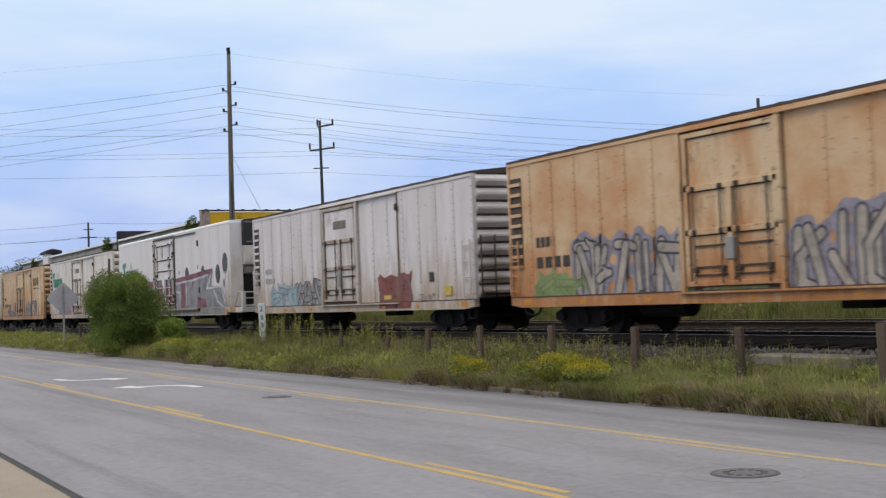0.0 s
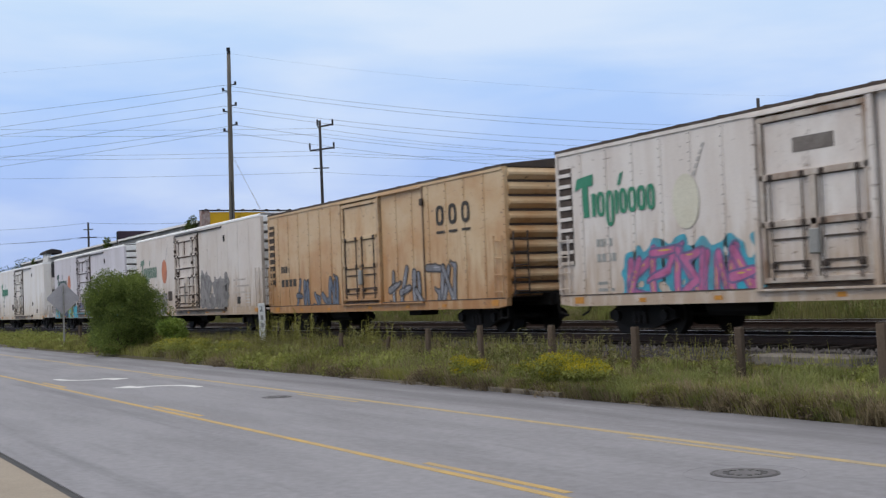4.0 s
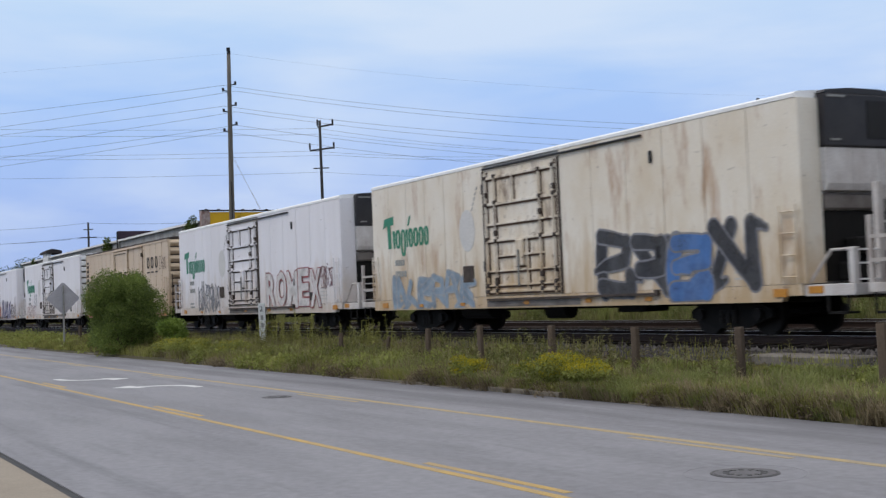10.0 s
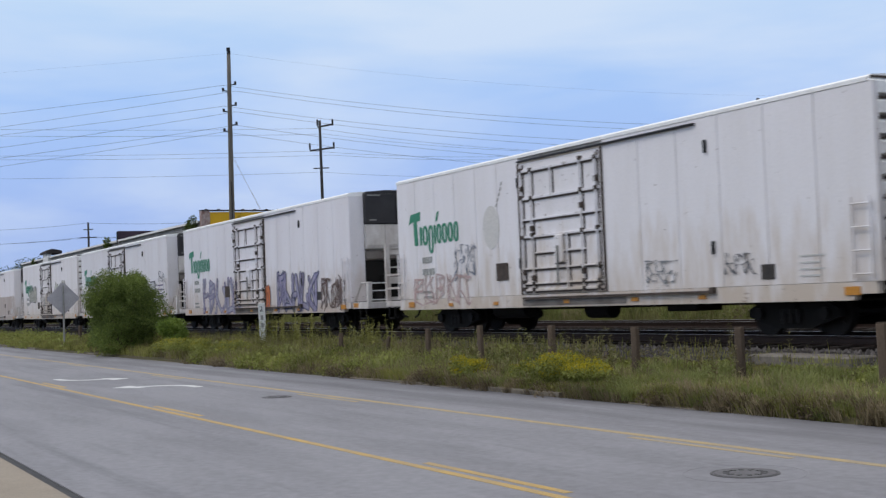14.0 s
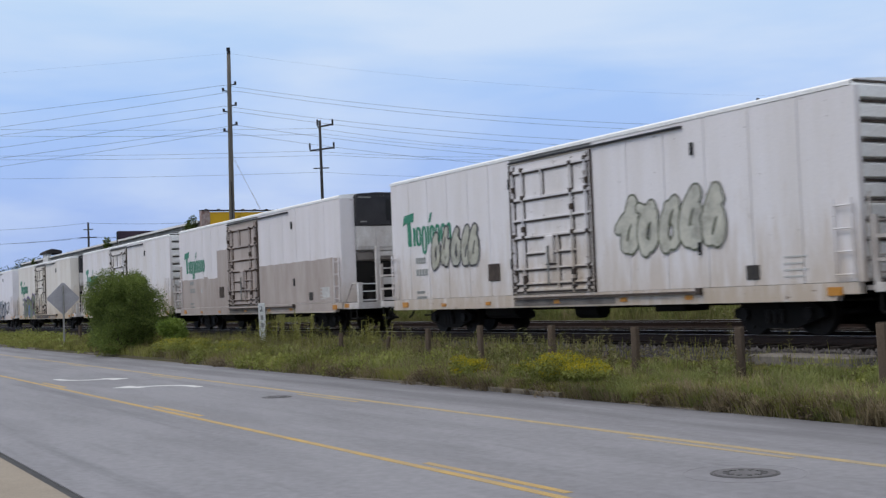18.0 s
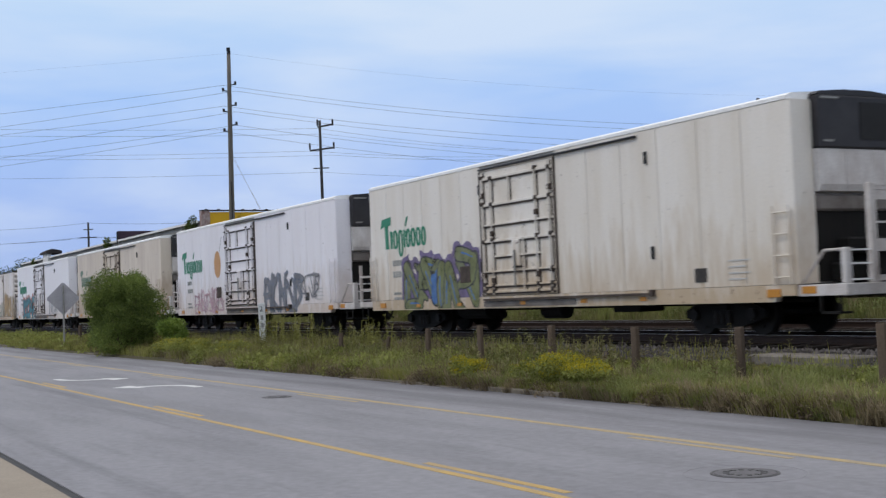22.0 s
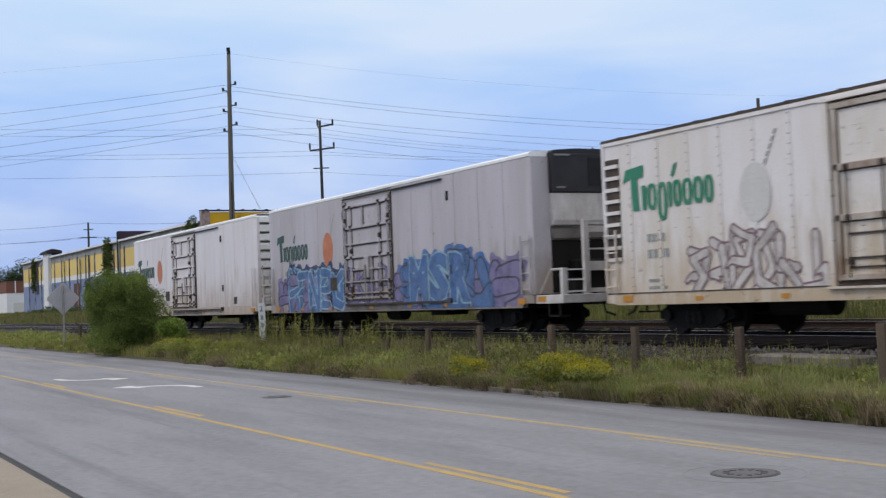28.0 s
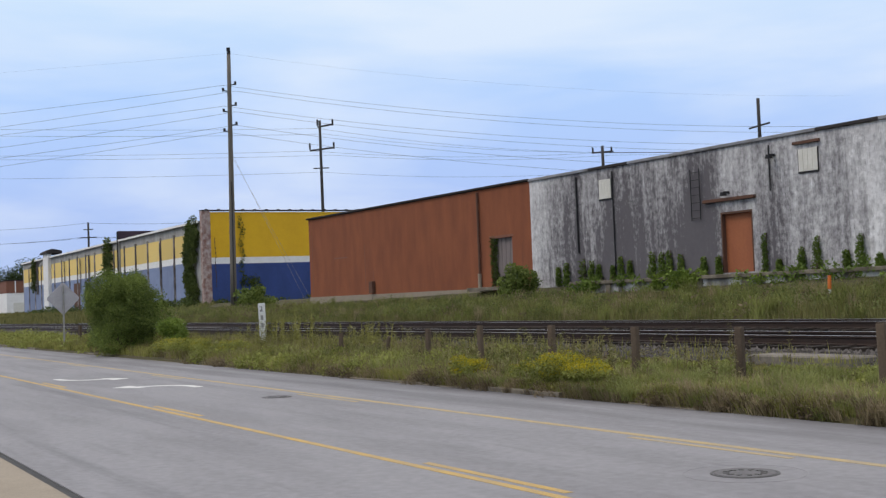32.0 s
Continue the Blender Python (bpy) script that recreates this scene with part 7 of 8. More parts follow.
tag_shapes(c, 0.9, 4.2, 0.8, 1.6, 3, None, spray(0.5, 0.36, 0.34), None, 26, fat=0.1, rim=0.012)
tag_shapes(c, 11.7, 12.7, 1.1, 1.6, 2, None, spray(0.17, 0.18, 0.19), None, 27, fat=0.05, rim=0.005)
tag_shapes(c, 14.2, 15.0, 1.2, 1.6, 2, None, spray(0.1, 0.1, 0.11), None, 28, fat=0.05, rim=0.005)
c = CARS[12]
tag_shapes(c, 2.7, 7.5, 0.75, 2.0, 6, spray(0.36, 0.36, 0.46), PURPLE, None, 29, shine=LIGHT)
tag_shapes(c, 11.5, 15.2, 0.75, 2.1, 5, spray(0.3, 0.27, 0.4), NAVY, None, 30, shine=LIGHT)
tag_shapes(c, 15.6, 17.6, 0.8, 1.7, 3, None, BROWN, None, 31, fat=0.16, rim=0.02)
tag_shapes(c, 10.3, 10.9, 0.8, 1.6, 1, ORANGE, MAROON, None, 32)
c = CARS[13]
word_shapes(c, "THE", 1.9, 4.0, 0.78, 2.0, spray(0.5, 0.5, 0.5), BLACK, rim=0.05, bold=0.05)
tag_shapes(c, 4.9, 10.3, 0.8, 2.05, 6, spray(0.5, 0.5, 0.5), BLACK, None, 33, fat=0.3, rim=0.04)
word_shapes(c, "ESCAPE", 10.95, 16.0, 0.8, 2.25, spray(0.5, 0.5, 0.5), BLACK, rim=0.05, bold=0.06)
for k in range(5):
    block(c, "tag_bar", 16.3, 17.3 - 0.1 * (k % 2), 2.1 - 0.2 * k, 2.16 - 0.2 * k, PURPLE, "thin tag lettering")
tag_shapes(c, 16.5, 17.6, 2.3, 2.75, 2, None, GREY, None, 34, fat=0.12, rim=0.012)
c = CARS[14]
bubble_shapes(c, 2.5, 5.2, 1.65, 3.05, 5, PALE, BLACK, 4, 0.055)
bubble_shapes(c, 11.2, 14.8, 1.6, 3.1, 5, spray(0.55, 0.54, 0.46), spray(0.1, 0.11, 0.07), 5, 0.045)
c = CARS[15]
rng = random.Random(15)
for u0, u1, z1 in ((0.02, 0.36, 2.85), (0.37, 3.5, 2.22), (3.5, 5.32, 2.18), (5.33, 6.76, 3.3), (10.33, 17.9, 2.45)):
    n = max(4, int((u1 - u0) / 0.22))
    edge = [(u1 - (u1 - u0) * k / n, z1 + rng.uniform(-0.02, 0.02) + (0.1 if u0 == 3.5 and k > n - 3 else 0.0)) for k in range(n + 1)]
    part("primer_patch", prisms([(u0, 0.99), (u1, 0.99)] + edge, "y", FACE - 0.006, FACE - 0.002), TAUPE_PRIMER, c, "taupe primer covering the lower side")
block(c, "primer_patch", 0.02, 6.78, 0.7, 0.96, TAUPE_PRIMER, "taupe primer over the sill", FACE - 0.02)
block(c, "primer_patch", 11.02, 17.3, 0.7, 0.96, TAUPE_PRIMER, "taupe primer over the sill", FACE - 0.02)
block(c, "label_mark", 3.1, 3.2, 1.62, 1.82, WHITE, "small white mark", FACE - 0.016)
block(c, "label_mark", 16.4, 17.0, 1.15, 1.5, WHITE, "small white mark", FACE - 0.016)
c = CARS[16]
tag_shapes(c, 2.5, 5.8, 0.75, 1.95, 4, spray(0.27, 0.31, 0.33), spray(0.07, 0.08, 0.09), spray(0.32, 0.33, 0.27), 35, rim=0.042)
tag_shapes(c, 10.5, 14.4, 0.95, 1.5, 5, spray(0.26, 0.33, 0.34), spray(0.08, 0.1, 0.11), spray(0.3, 0.34, 0.33), 36, rim=0.04)
tag_shapes(c, 10.8, 14.0, 1.5, 2.1, 5, spray(0.38, 0.41, 0.28), spray(0.1, 0.12, 0.06), None, 37, rim=0.04)
c = CARS[17]
tag_shapes(c, 2.3, 6.5, 0.75, 2.0, 4, OLIVE, BLACK, PURPLE, 38, fat=0.42, shine=BLUE)
bubble_shapes(c, 3.8, 4.6, 0.85, 1.9, 1, BLUE, BLACK, 6)
c = CARS[18]
tag_shapes(c, 2.5, 6.4, 0.78, 1.7, 5, None, spray(0.55, 0.36, 0.42), None, 39, fat=0.16, rim=0.02)
tag_shapes(c, 11.2, 15.0, 0.75, 2.0, 5, GREY, SLATE, None, 40, fat=0.26)
tag_shapes(c, 14.8, 16.6, 1.2, 2.0, 2, None, GREY, None, 41, fat=0.12, rim=0.015)
c = CARS[19]
tag_shapes(c, 11.4, 16.5, 0.8, 2.05, 4, BROWN, BROWN, None, 42, fat=0.3, rim=0.02)
for u, z, r in ((17.2, 1.5, 0.4), (16.5, 1.5, 0.3)):
    part("pale_spot", disc(u, z, r, r, FACE - 0.04), PALE, c, "pale cleaned spot")
c = CARS[20]
tag_shapes(c, 2.4, 7.0, 0.75, 2.0, 4, TEAL, BLACK, spray(0.5, 0.13, 0.08), 43, fat=0.4, shine=CYAN)
tag_shapes(c, 11.7, 14.5, 1.0, 2.0, 3, None, LIGHT, None, 44, fat=0.12, rim=0.015)
c = CARS[21]
tag_shapes(c, 2.8, 6.6, 0.8, 2.0, 6, spray(0.6, 0.55, 0.52), spray(0.2, 0.12, 0.14), None, 45, fat=0.3, rim=0.04)
tag_shapes(c, 9.9, 12.8, 1.0, 1.9, 4, PALE, TAUPE, None, 46)
tag_shapes(c, 12.9, 16.6, 0.85, 2.3, 3, OCHRE, TAUPE, spray(0.44, 0.34, 0.2), 47, fat=0.4)
c = CARS[22]
VIOLET, SEA, ICE = spray(0.2, 0.17, 0.32), spray(0.07, 0.15, 0.34), spray(0.28, 0.46, 0.56)
tag_shapes(c, 0.9, 6.9, 0.75, 1.75, 5, VIOLET, INK, VIOLET, 148, fat=0.45, rim=0.05)
tag_shapes(c, 1.9, 6.6, 0.75, 2.0, 5, SEA, ICE, NAVY, 48, fat=0.34, rim=0.05)
tag_shapes(c, 10.4, 17.4, 0.75, 1.7, 5, VIOLET, INK, VIOLET, 49, fat=0.5, rim=0.05)
tag_shapes(c, 11.0, 16.0, 0.75, 2.0, 4, SEA, INK, BLUE, 51, fat=0.36, rim=0.05)
word_shapes(c, "MSR", 11.4, 15.0, 0.85, 2.2, SEA, ICE, rim=0.05, bold=0.07)
tag_shapes(c, 7.0, 10.0, 0.9, 2.0, 4, VIOLET, INK, None, 50, fat=0.22, rim=0.03)

# ---- plants ----
GRASS_GREEN = leaf_material("green_grass", (0.075, 0.082, 0.018), (0.31, 0.3, 0.085))
GRASS_DRY = leaf_material("dry_grass", (0.15, 0.115, 0.065), (0.37, 0.3, 0.18))
GRASS_FRESH = leaf_material("fresh_grass", (0.1, 0.118, 0.03), (0.31, 0.33, 0.115))
DEAD_DARK = leaf_material("dark_dead_grass", (0.05, 0.036, 0.022), (0.2, 0.15, 0.09))
GRASS_DARK = leaf_material("dark_rank_grass", (0.055, 0.06, 0.018), (0.25, 0.24, 0.09))
WEED_GREY = leaf_material("seeding_weed", (0.065, 0.06, 0.022), (0.21, 0.18, 0.085))
LEAF_SHRUB = leaf_material("shrub_leaf", (0.022, 0.04, 0.009), (0.2, 0.26, 0.06))
LEAF_WEED = leaf_material("broad_weed_leaf", (0.07, 0.085, 0.016), (0.31, 0.33, 0.085))
LEAF_BANK = leaf_material("bank_weed_leaf", (0.048, 0.062, 0.016), (0.165, 0.19, 0.06))
LEAF_DEAD = leaf_material("withered_leaf", (0.05, 0.038, 0.025), (0.22, 0.17, 0.105))
LEAF_BRIGHT = leaf_material("bright_leaf", (0.07, 0.12, 0.02), (0.2, 0.27, 0.05))
LEAF_IVY = leaf_material("ivy_leaf", (0.022, 0.036, 0.01), (0.1, 0.135, 0.035))
LEAF_CREEPER = leaf_material("creeper_leaf", (0.045, 0.085, 0.014), (0.16, 0.23, 0.045))
LEAF_TREE = leaf_material("far_tree_leaf", (0.02, 0.035, 0.012), (0.05, 0.075, 0.025))
FLOWER = leaf_material("goldenrod_flower", (0.2, 0.19, 0.012), (0.46, 0.38, 0.025))
BANK_GREEN = leaf_material("bank_grass_green", (0.07, 0.085, 0.02), (0.26, 0.28, 0.085))
BARK = material("shrub_bark", (0.09, 0.065, 0.045), (0.045, 0.035, 0.025), rough=0.95, scale=5, bump=0.4)


def blade_mesh(name, mat, roots, tall, wide, lean, seed, droop=(0.0, 0.0)):
    """Bent grass blades from roots (n x 3); tall and wide: low and high limits; droop: the way in which they hang over."""
    r = np.random.default_rng(seed)
    n = len(roots)
    a = r.uniform(0, math.tau, n)
    h = r.uniform(*tall, n) * roots[:, 3]
    w = r.uniform(*wide, n)
    side = np.stack([np.cos(a), np.sin(a), np.zeros(n)], 1) * w[:, None]
    b = r.uniform(0, math.tau, n)
    out = np.stack([np.cos(b), np.sin(b), np.zeros(n)], 1) * (r.uniform(0.05, lean, n) * h)[:, None]
    out[:, 0] += droop[0] * h * r.uniform(0.4, 1, n)
    out[:, 1] += droop[1] * h * r.uniform(0.4, 1, n)
    up = np.zeros((n, 3))
    up[:, 2] = h
    p = roots[:, :3]
    mid, tip = p + up * 0.6 + out * 0.35, p + up * (1 - 0.5 * abs(droop[1])) + out
    v = np.stack([p - side, p + side, mid + side * 0.75, mid - side * 0.75, tip], 1).reshape(-1, 3)
    i = np.arange(n)[:, None] * 5
    me = bpy.data.meshes.new(name)
    quads, tris = (i + np.array([0, 1, 2, 3])).tolist(), (i + np.array([3, 2, 4])).tolist()
    me.from_pydata(v.tolist(), [], quads + tris)
    me.materials.append(mat)
    return me


def scatter(x0, x1, y0, y1, count, seed, clump=0.9, power=1.0, cut=0.25):
    """Roots on the ground in uneven patches, denser towards x1; the fourth value scales the height."""
    rng = random.Random(seed)
    rows = []
    while len(rows) < count:
        x, y = x1 - (x1 - x0) * rng.random() ** power, rng.uniform(y0, y1)
        k = 0.5 + 0.5 * noise.noise(Vector((x * clump, y * clump * 1.3, seed)))
        if k < cut + 0.25 * rng.random():
            continue
        low = 1.0 - 0.62 * min(1.0, max(0.0, (y - 12.9) / 1.0)) if y < 16 and x > -23 else (1.0 - 0.5 * min(1, max(0, (y - 32) / 2)) if y > 20 else 1.0)
        rows.append((x, y, ground_z(y) - 0.02, (0.5 + 0.9 * k) * low))
    return np.array(rows)


def grass(name, label, *meshes):
    for me in meshes:
        tagged(new(name, me), label, "grass", kind="stuff")


grass("verge_grass", "rough green grass on the roadside verge", blade_mesh("verge_grass", GRASS_GREEN, scatter(-34, -4.5, 11.9, 15.3, 80000, 1, 0.7, 1.4, 0.12), (0.08, 0.25), (0.004, 0.008), 1.9, 1))
grass("verge_dry_grass", "dry brown grass among the verge", blade_mesh("verge_dry_grass", GRASS_DRY, scatter(-46, -4.5, 11.95, 15.2, 14000, 2, 1.1, 1.3, 0.4), (0.15, 0.42), (0.003, 0.007), 0.7, 2))
grass("kerb_grass", "dry grass hanging over the kerb", blade_mesh("kerb_grass", GRASS_DRY, scatter(-40, -4.5, 11.84, 12.3, 6000, 3, 1.2, 1.2, 0.4), (0.15, 0.34), (0.004, 0.009), 0.9, 3, (0.1, -0.8)),
      blade_mesh("kerb_grass", GRASS_GREEN, scatter(-26, -4.5, 11.86, 12.6, 7000, 4, 0.8, 1.0, 0.4), (0.15, 0.36), (0.004, 0.01), 0.9, 4, (0.15, -0.6)))


def tussocks(x0, x1, y0, y1, count, blades, seed):
    """Roots of separate tufts, with bare gaps between them."""
    rng = random.Random(seed)
    rows = []
    for _ in range(count):
        x, y, k = x0 + (x1 - x0) * rng.random() ** 0.8, rng.uniform(y0, y1), rng.uniform(0.6, 1.25)
        for _ in range(int(blades * k)):
            rows.append((rng.gauss(x, 0.09 * k), rng.gauss(y, 0.06 * k), ground_z(y) - 0.02, k * rng.uniform(0.6, 1.1)))
    return np.array(rows)


grass("kerb_tussocks", "dead brown tufts of grass hanging over the kerb", blade_mesh("kerb_tussocks", GRASS_DRY, tussocks(-24, -4.5, 11.86, 12.4, 90, 80, 31), (0.24, 0.46), (0.004, 0.008), 0.8, 31, (0.0, -0.75)),
      blade_mesh("kerb_tussocks", GRASS_FRESH, tussocks(-24, -4.5, 11.9, 12.5, 80, 80, 35), (0.22, 0.42), (0.004, 0.008), 0.9, 35, (0.1, -0.6)),
      blade_mesh("kerb_tussocks", DEAD_DARK, tussocks(-26, -4.5, 11.84, 12.25, 55, 70, 32), (0.2, 0.4), (0.004, 0.009), 0.9, 32, (0.1, -0.85)))
grass("fresh_tussocks", "fresh green tufts of long grass on the verge", blade_mesh("fresh_tussocks", GRASS_FRESH, tussocks(-20, -4.5, 12.2, 14.4, 230, 110, 33), (0.16, 0.34), (0.004, 0.008), 1.1, 33),
      blade_mesh("fresh_tussocks", GRASS_FRESH, tussocks(-40, -20, 12.1, 14.2, 170, 70, 34), (0.2, 0.4), (0.006, 0.011), 0.8, 34))
grass("tall_weeds", "tall grey-brown seeding weeds beside the track", blade_mesh("tall_weeds", WEED_GREY, scatter(-62, -21, 12.1, 15.2, 12000, 5, 0.9, 1.0, 0.3), (0.18, 0.46), (0.004, 0.01), 0.45, 5),
      blade_mesh("tall_weeds", GRASS_GREEN, scatter(-64, -28, 12.0, 15.2, 24000, 6, 0.6, 1.0, 0.25), (0.18, 0.42), (0.006, 0.013), 0.5, 6))
grass("far_verge_grass", "short grass on the far verge", blade_mesh("far_verge_grass", GRASS_GREEN, scatter(-170, -60, 11.95, 15.3, 20000, 7, 0.3, 1.6, 0.15), (0.12, 0.3), (0.02, 0.04), 0.5, 7))
grass("bank_grass", "tall rank grass on the bank behind the tracks", blade_mesh("bank_grass", GRASS_DARK, scatter(-115, -24, 27.2, 32.9, 42000, 8, 0.35, 1.0, 0.12), (0.25, 0.55), (0.012, 0.026), 0.45, 8),
      blade_mesh("bank_grass", BANK_GREEN, scatter(-112, -24, 27.2, 32.9, 16000, 9, 0.45, 1.0, 0.4), (0.25, 0.5), (0.01, 0.022), 0.45, 9),
      blade_mesh("bank_grass", WEED_GREY, scatter(-112, -24, 27.0, 33.0, 9000, 10, 0.5, 1.0, 0.42), (0.3, 0.65), (0.007, 0.015), 0.35, 10),
      blade_mesh("bank_grass", GRASS_DARK, scatter(-240, -110, 27.0, 36.0, 14000, 11, 0.3, 1.3, 0.2), (0.4, 0.9), (0.04, 0.08), 0.4, 11))
grass("bank_tussocks", "long pale green tufts of grass on the bank", blade_mesh("bank_tussocks", BANK_GREEN, tussocks(-112, -22, 27.4, 32.6, 420, 70, 36), (0.45, 0.85), (0.008, 0.016), 0.6, 36),
      blade_mesh("bank_tussocks", GRASS_DRY, tussocks(-112, -22, 27.3, 32.4, 130, 50, 37), (0.4, 0.8), (0.006, 0.012), 0.5, 37))
grass("track_weeds", "thin weeds growing through the ballast", blade_mesh("track_weeds", GRASS_GREEN, np.array([(x, y, -0.33, s) for x, y, _, s in scatter(-60, -6, 14.9, 16.2, 4200, 12, 1.4, 1.0, 0.46)]), (0.12, 0.4), (0.004, 0.009), 0.5, 12))


def stalks(name, label, spots, seed, mat, tall=(0.5, 1.0)):
    """Single tall weeds: a thin stem with narrow leaves and a loose head."""
    rng = random.Random(seed)
    v, f = [], []
    for x, y, k in spots:
        z, h = ground_z(y) - 0.03, rng.uniform(*tall) * k
        lx, ly = rng.uniform(-0.12, 0.12) * h, rng.uniform(-0.12, 0.12) * h
        for q in range(2):
            a = q * math.pi / 2
            c, s = 0.007 * math.cos(a), 0.007 * math.sin(a)
            i = len(v)
            v += [(x - c, y - s, z), (x + c, y + s, z), (x + lx + c * 0.5, y + ly + s * 0.5, z + h), (x + lx - c * 0.5, y + ly - s * 0.5, z + h)]
            f.append((i, i + 1, i + 2, i + 3))
        for q in range(int(16 * k) + 8):
            t = rng.uniform(0.2, 1.02)
            a, l = rng.uniform(0, math.tau), rng.uniform(0.05, 0.13) * (1.2 - 0.5 * t)
            px, py, pz = x + lx * t, y + ly * t, z + h * t
            dx, dy = math.cos(a) * l, math.sin(a) * l
            i = len(v)
            v += [(px, py, pz), (px + dx * 0.5 - dy * 0.16, py + dy * 0.5 + dx * 0.16, pz + l * 0.45), (px + dx, py + dy, pz + l * rng.uniform(0.1, 0.7)), (px + dx * 0.5 + dy * 0.16, py + dy * 0.5 - dx * 0.16, pz + l * 0.3)]
            f.append((i, i + 1, i + 2, i + 3))
    tagged(new(name, soup(name, v, f, mat)), label, "weeds", kind="stuff")


rs = random.Random(77)
stalks("weed_stalks", "leafy green weed stalks beside the track", [(rs.uniform(-44, -19), rs.uniform(12.4, 15.4), rs.uniform(0.6, 1.0)) for _ in range(420)], 1, GRASS_DARK, (0.35, 0.75))
stalks("weed_stalks", "tall bright weed stalks near the mile post", [(rs.gauss(-37.5, 1.6), rs.gauss(14.7, 0.3), rs.uniform(0.9, 1.25)) for _ in range(70)] + [(rs.gauss(-31.5, 1.4), rs.gauss(14.6, 0.3), rs.uniform(0.8, 1.1)) for _ in range(40)], 2, GRASS_GREEN, (0.7, 1.1))
stalks("weed_stalks", "grey dead weed stalks on the verge", [(rs.uniform(-21, -14.5), rs.uniform(12.6, 15.0), rs.uniform(0.5, 0.95)) for _ in range(60)], 3, WEED_GREY)


def leaf_cloud(lumps, count, size, seed, flat=None):
    """Leaves in lumps (x, y, z, rx, ry, rz), thicker towards their skins."""
    r = np.random.default_rng(seed)
    L = np.array(lumps)
    vol = (L[:, 3] * L[:, 4] * L[:, 5]) ** 0.7
    k = r.choice(len(L), count, p=vol / vol.sum())
    d = r.normal(size=(count, 3))
    d /= np.linalg.norm(d, axis=1)[:, None]
    rad = r.uniform(0.2, 1.0, count) ** 0.45
    p = L[k, :3] + d * rad[:, None] * L[k, 3:] * r.uniform(0.85, 1.15, (count, 1))
    u = r.normal(size=(count, 3)) + d * 0.5
    u /= np.linalg.norm(u, axis=1)[:, None]
    w = np.cross(u, r.normal(size=(count, 3)))
    w /= np.linalg.norm(w, axis=1)[:, None]
    s = r.uniform(size * 0.6, size * 1.4, (count, 1))
    v = np.stack([p, p + u * s * 0.5 + w * s * 0.28, p + u * s, p + u * s * 0.5 - w * s * 0.28], 1).reshape(-1, 3)
    i = np.arange(count)[:, None] * 4
    return v.tolist(), (i + np.array([0, 1, 2, 3])).tolist()


def lumps_of(rx, ry, rz, n, seed, low=0.2, part_size=0.42):
    rng = random.Random(seed)
    out = []
    for _ in range(n):
        a, e = rng.uniform(0, math.tau), rng.uniform(-0.75, 1.35)
        q = rng.uniform(0.5, 0.92)
        s = rng.uniform(0.65, 1.25) * part_size
        out.append((q * rx * math.cos(a) * math.cos(e), q * ry * math.sin(a) * math.cos(e), rz * (1 + q * math.sin(e)) * 0.92 + low, s * rx, s * ry, s * rz * 0.8))
    out.append((0, 0, rz + low, rx * 0.6, ry * 0.6, rz * 0.6))
    return out


def shrub(name, x, y, z, rx, ry, rz, count, size, mat, label, category, seed, n=22, trunk=0.05, low=0.2, part_size=0.42):
    h = holder(name, pose(x, y, z), label, category, "shrubs along the railway")
    lumps = lumps_of(rx, ry, rz, n, seed, low, part_size)
    bm = bmesh.new()
    rng = random.Random(seed)
    for q in lumps[:12]:
        a = Vector((rng.uniform(-0.1, 0.1), rng.uniform(-0.1, 0.1), 0))
        b = Vector(q[:3])
        m = a.lerp(b, 0.5) + Vector((0, 0, 0.15 * rz))
        rod(bm, a, m, trunk, 5, trunk * 0.6)
        rod(bm, m, b, trunk * 0.6, 5, trunk * 0.2)
    part("stems", bm, BARK, h)
    v, f = leaf_cloud(lumps, count, size, seed)
    part("crown", soup("crown", v, f, mat), mat, h)
    return h


shrub("roadside_bush", -49.9, 12.5, -0.74, 1.55, 1.55, 1.9, 90000, 0.06, LEAF_SHRUB, "large rounded green bush at the edge of the street", "bush", 1, 60, low=-0.2, part_size=0.36)
shrub("small_bush", -45.2, 13.2, -0.66, 0.78, 0.78, 0.66, 6000, 0.08, LEAF_BRIGHT, "small bright green bush beside the large one", "bush", 2, 14, 0.03, 0.05)
shrub("small_bush", -54.0, 12.7, -0.72, 0.72, 0.72, 0.72, 4200, 0.09, LEAF_SHRUB, "small dark bush at the foot of the large one", "bush", 3, 12, 0.03, 0.05)
shrub("bank_bush", -53.9, 33.4, 0.5, 1.2, 1.0, 1.15, 3000, 0.16, LEAF_SHRUB, "dark green bush on the bank by the loading dock", "bush", 4, 16, 0.03, 0.0)
shrub("bank_bush", -94.5, 34.0, 0.7, 1.6, 1.4, 0.9, 2200, 0.24, LEAF_SHRUB, "low green bush at the foot of the pole", "bush", 5, 14, 0.03, 0.0)
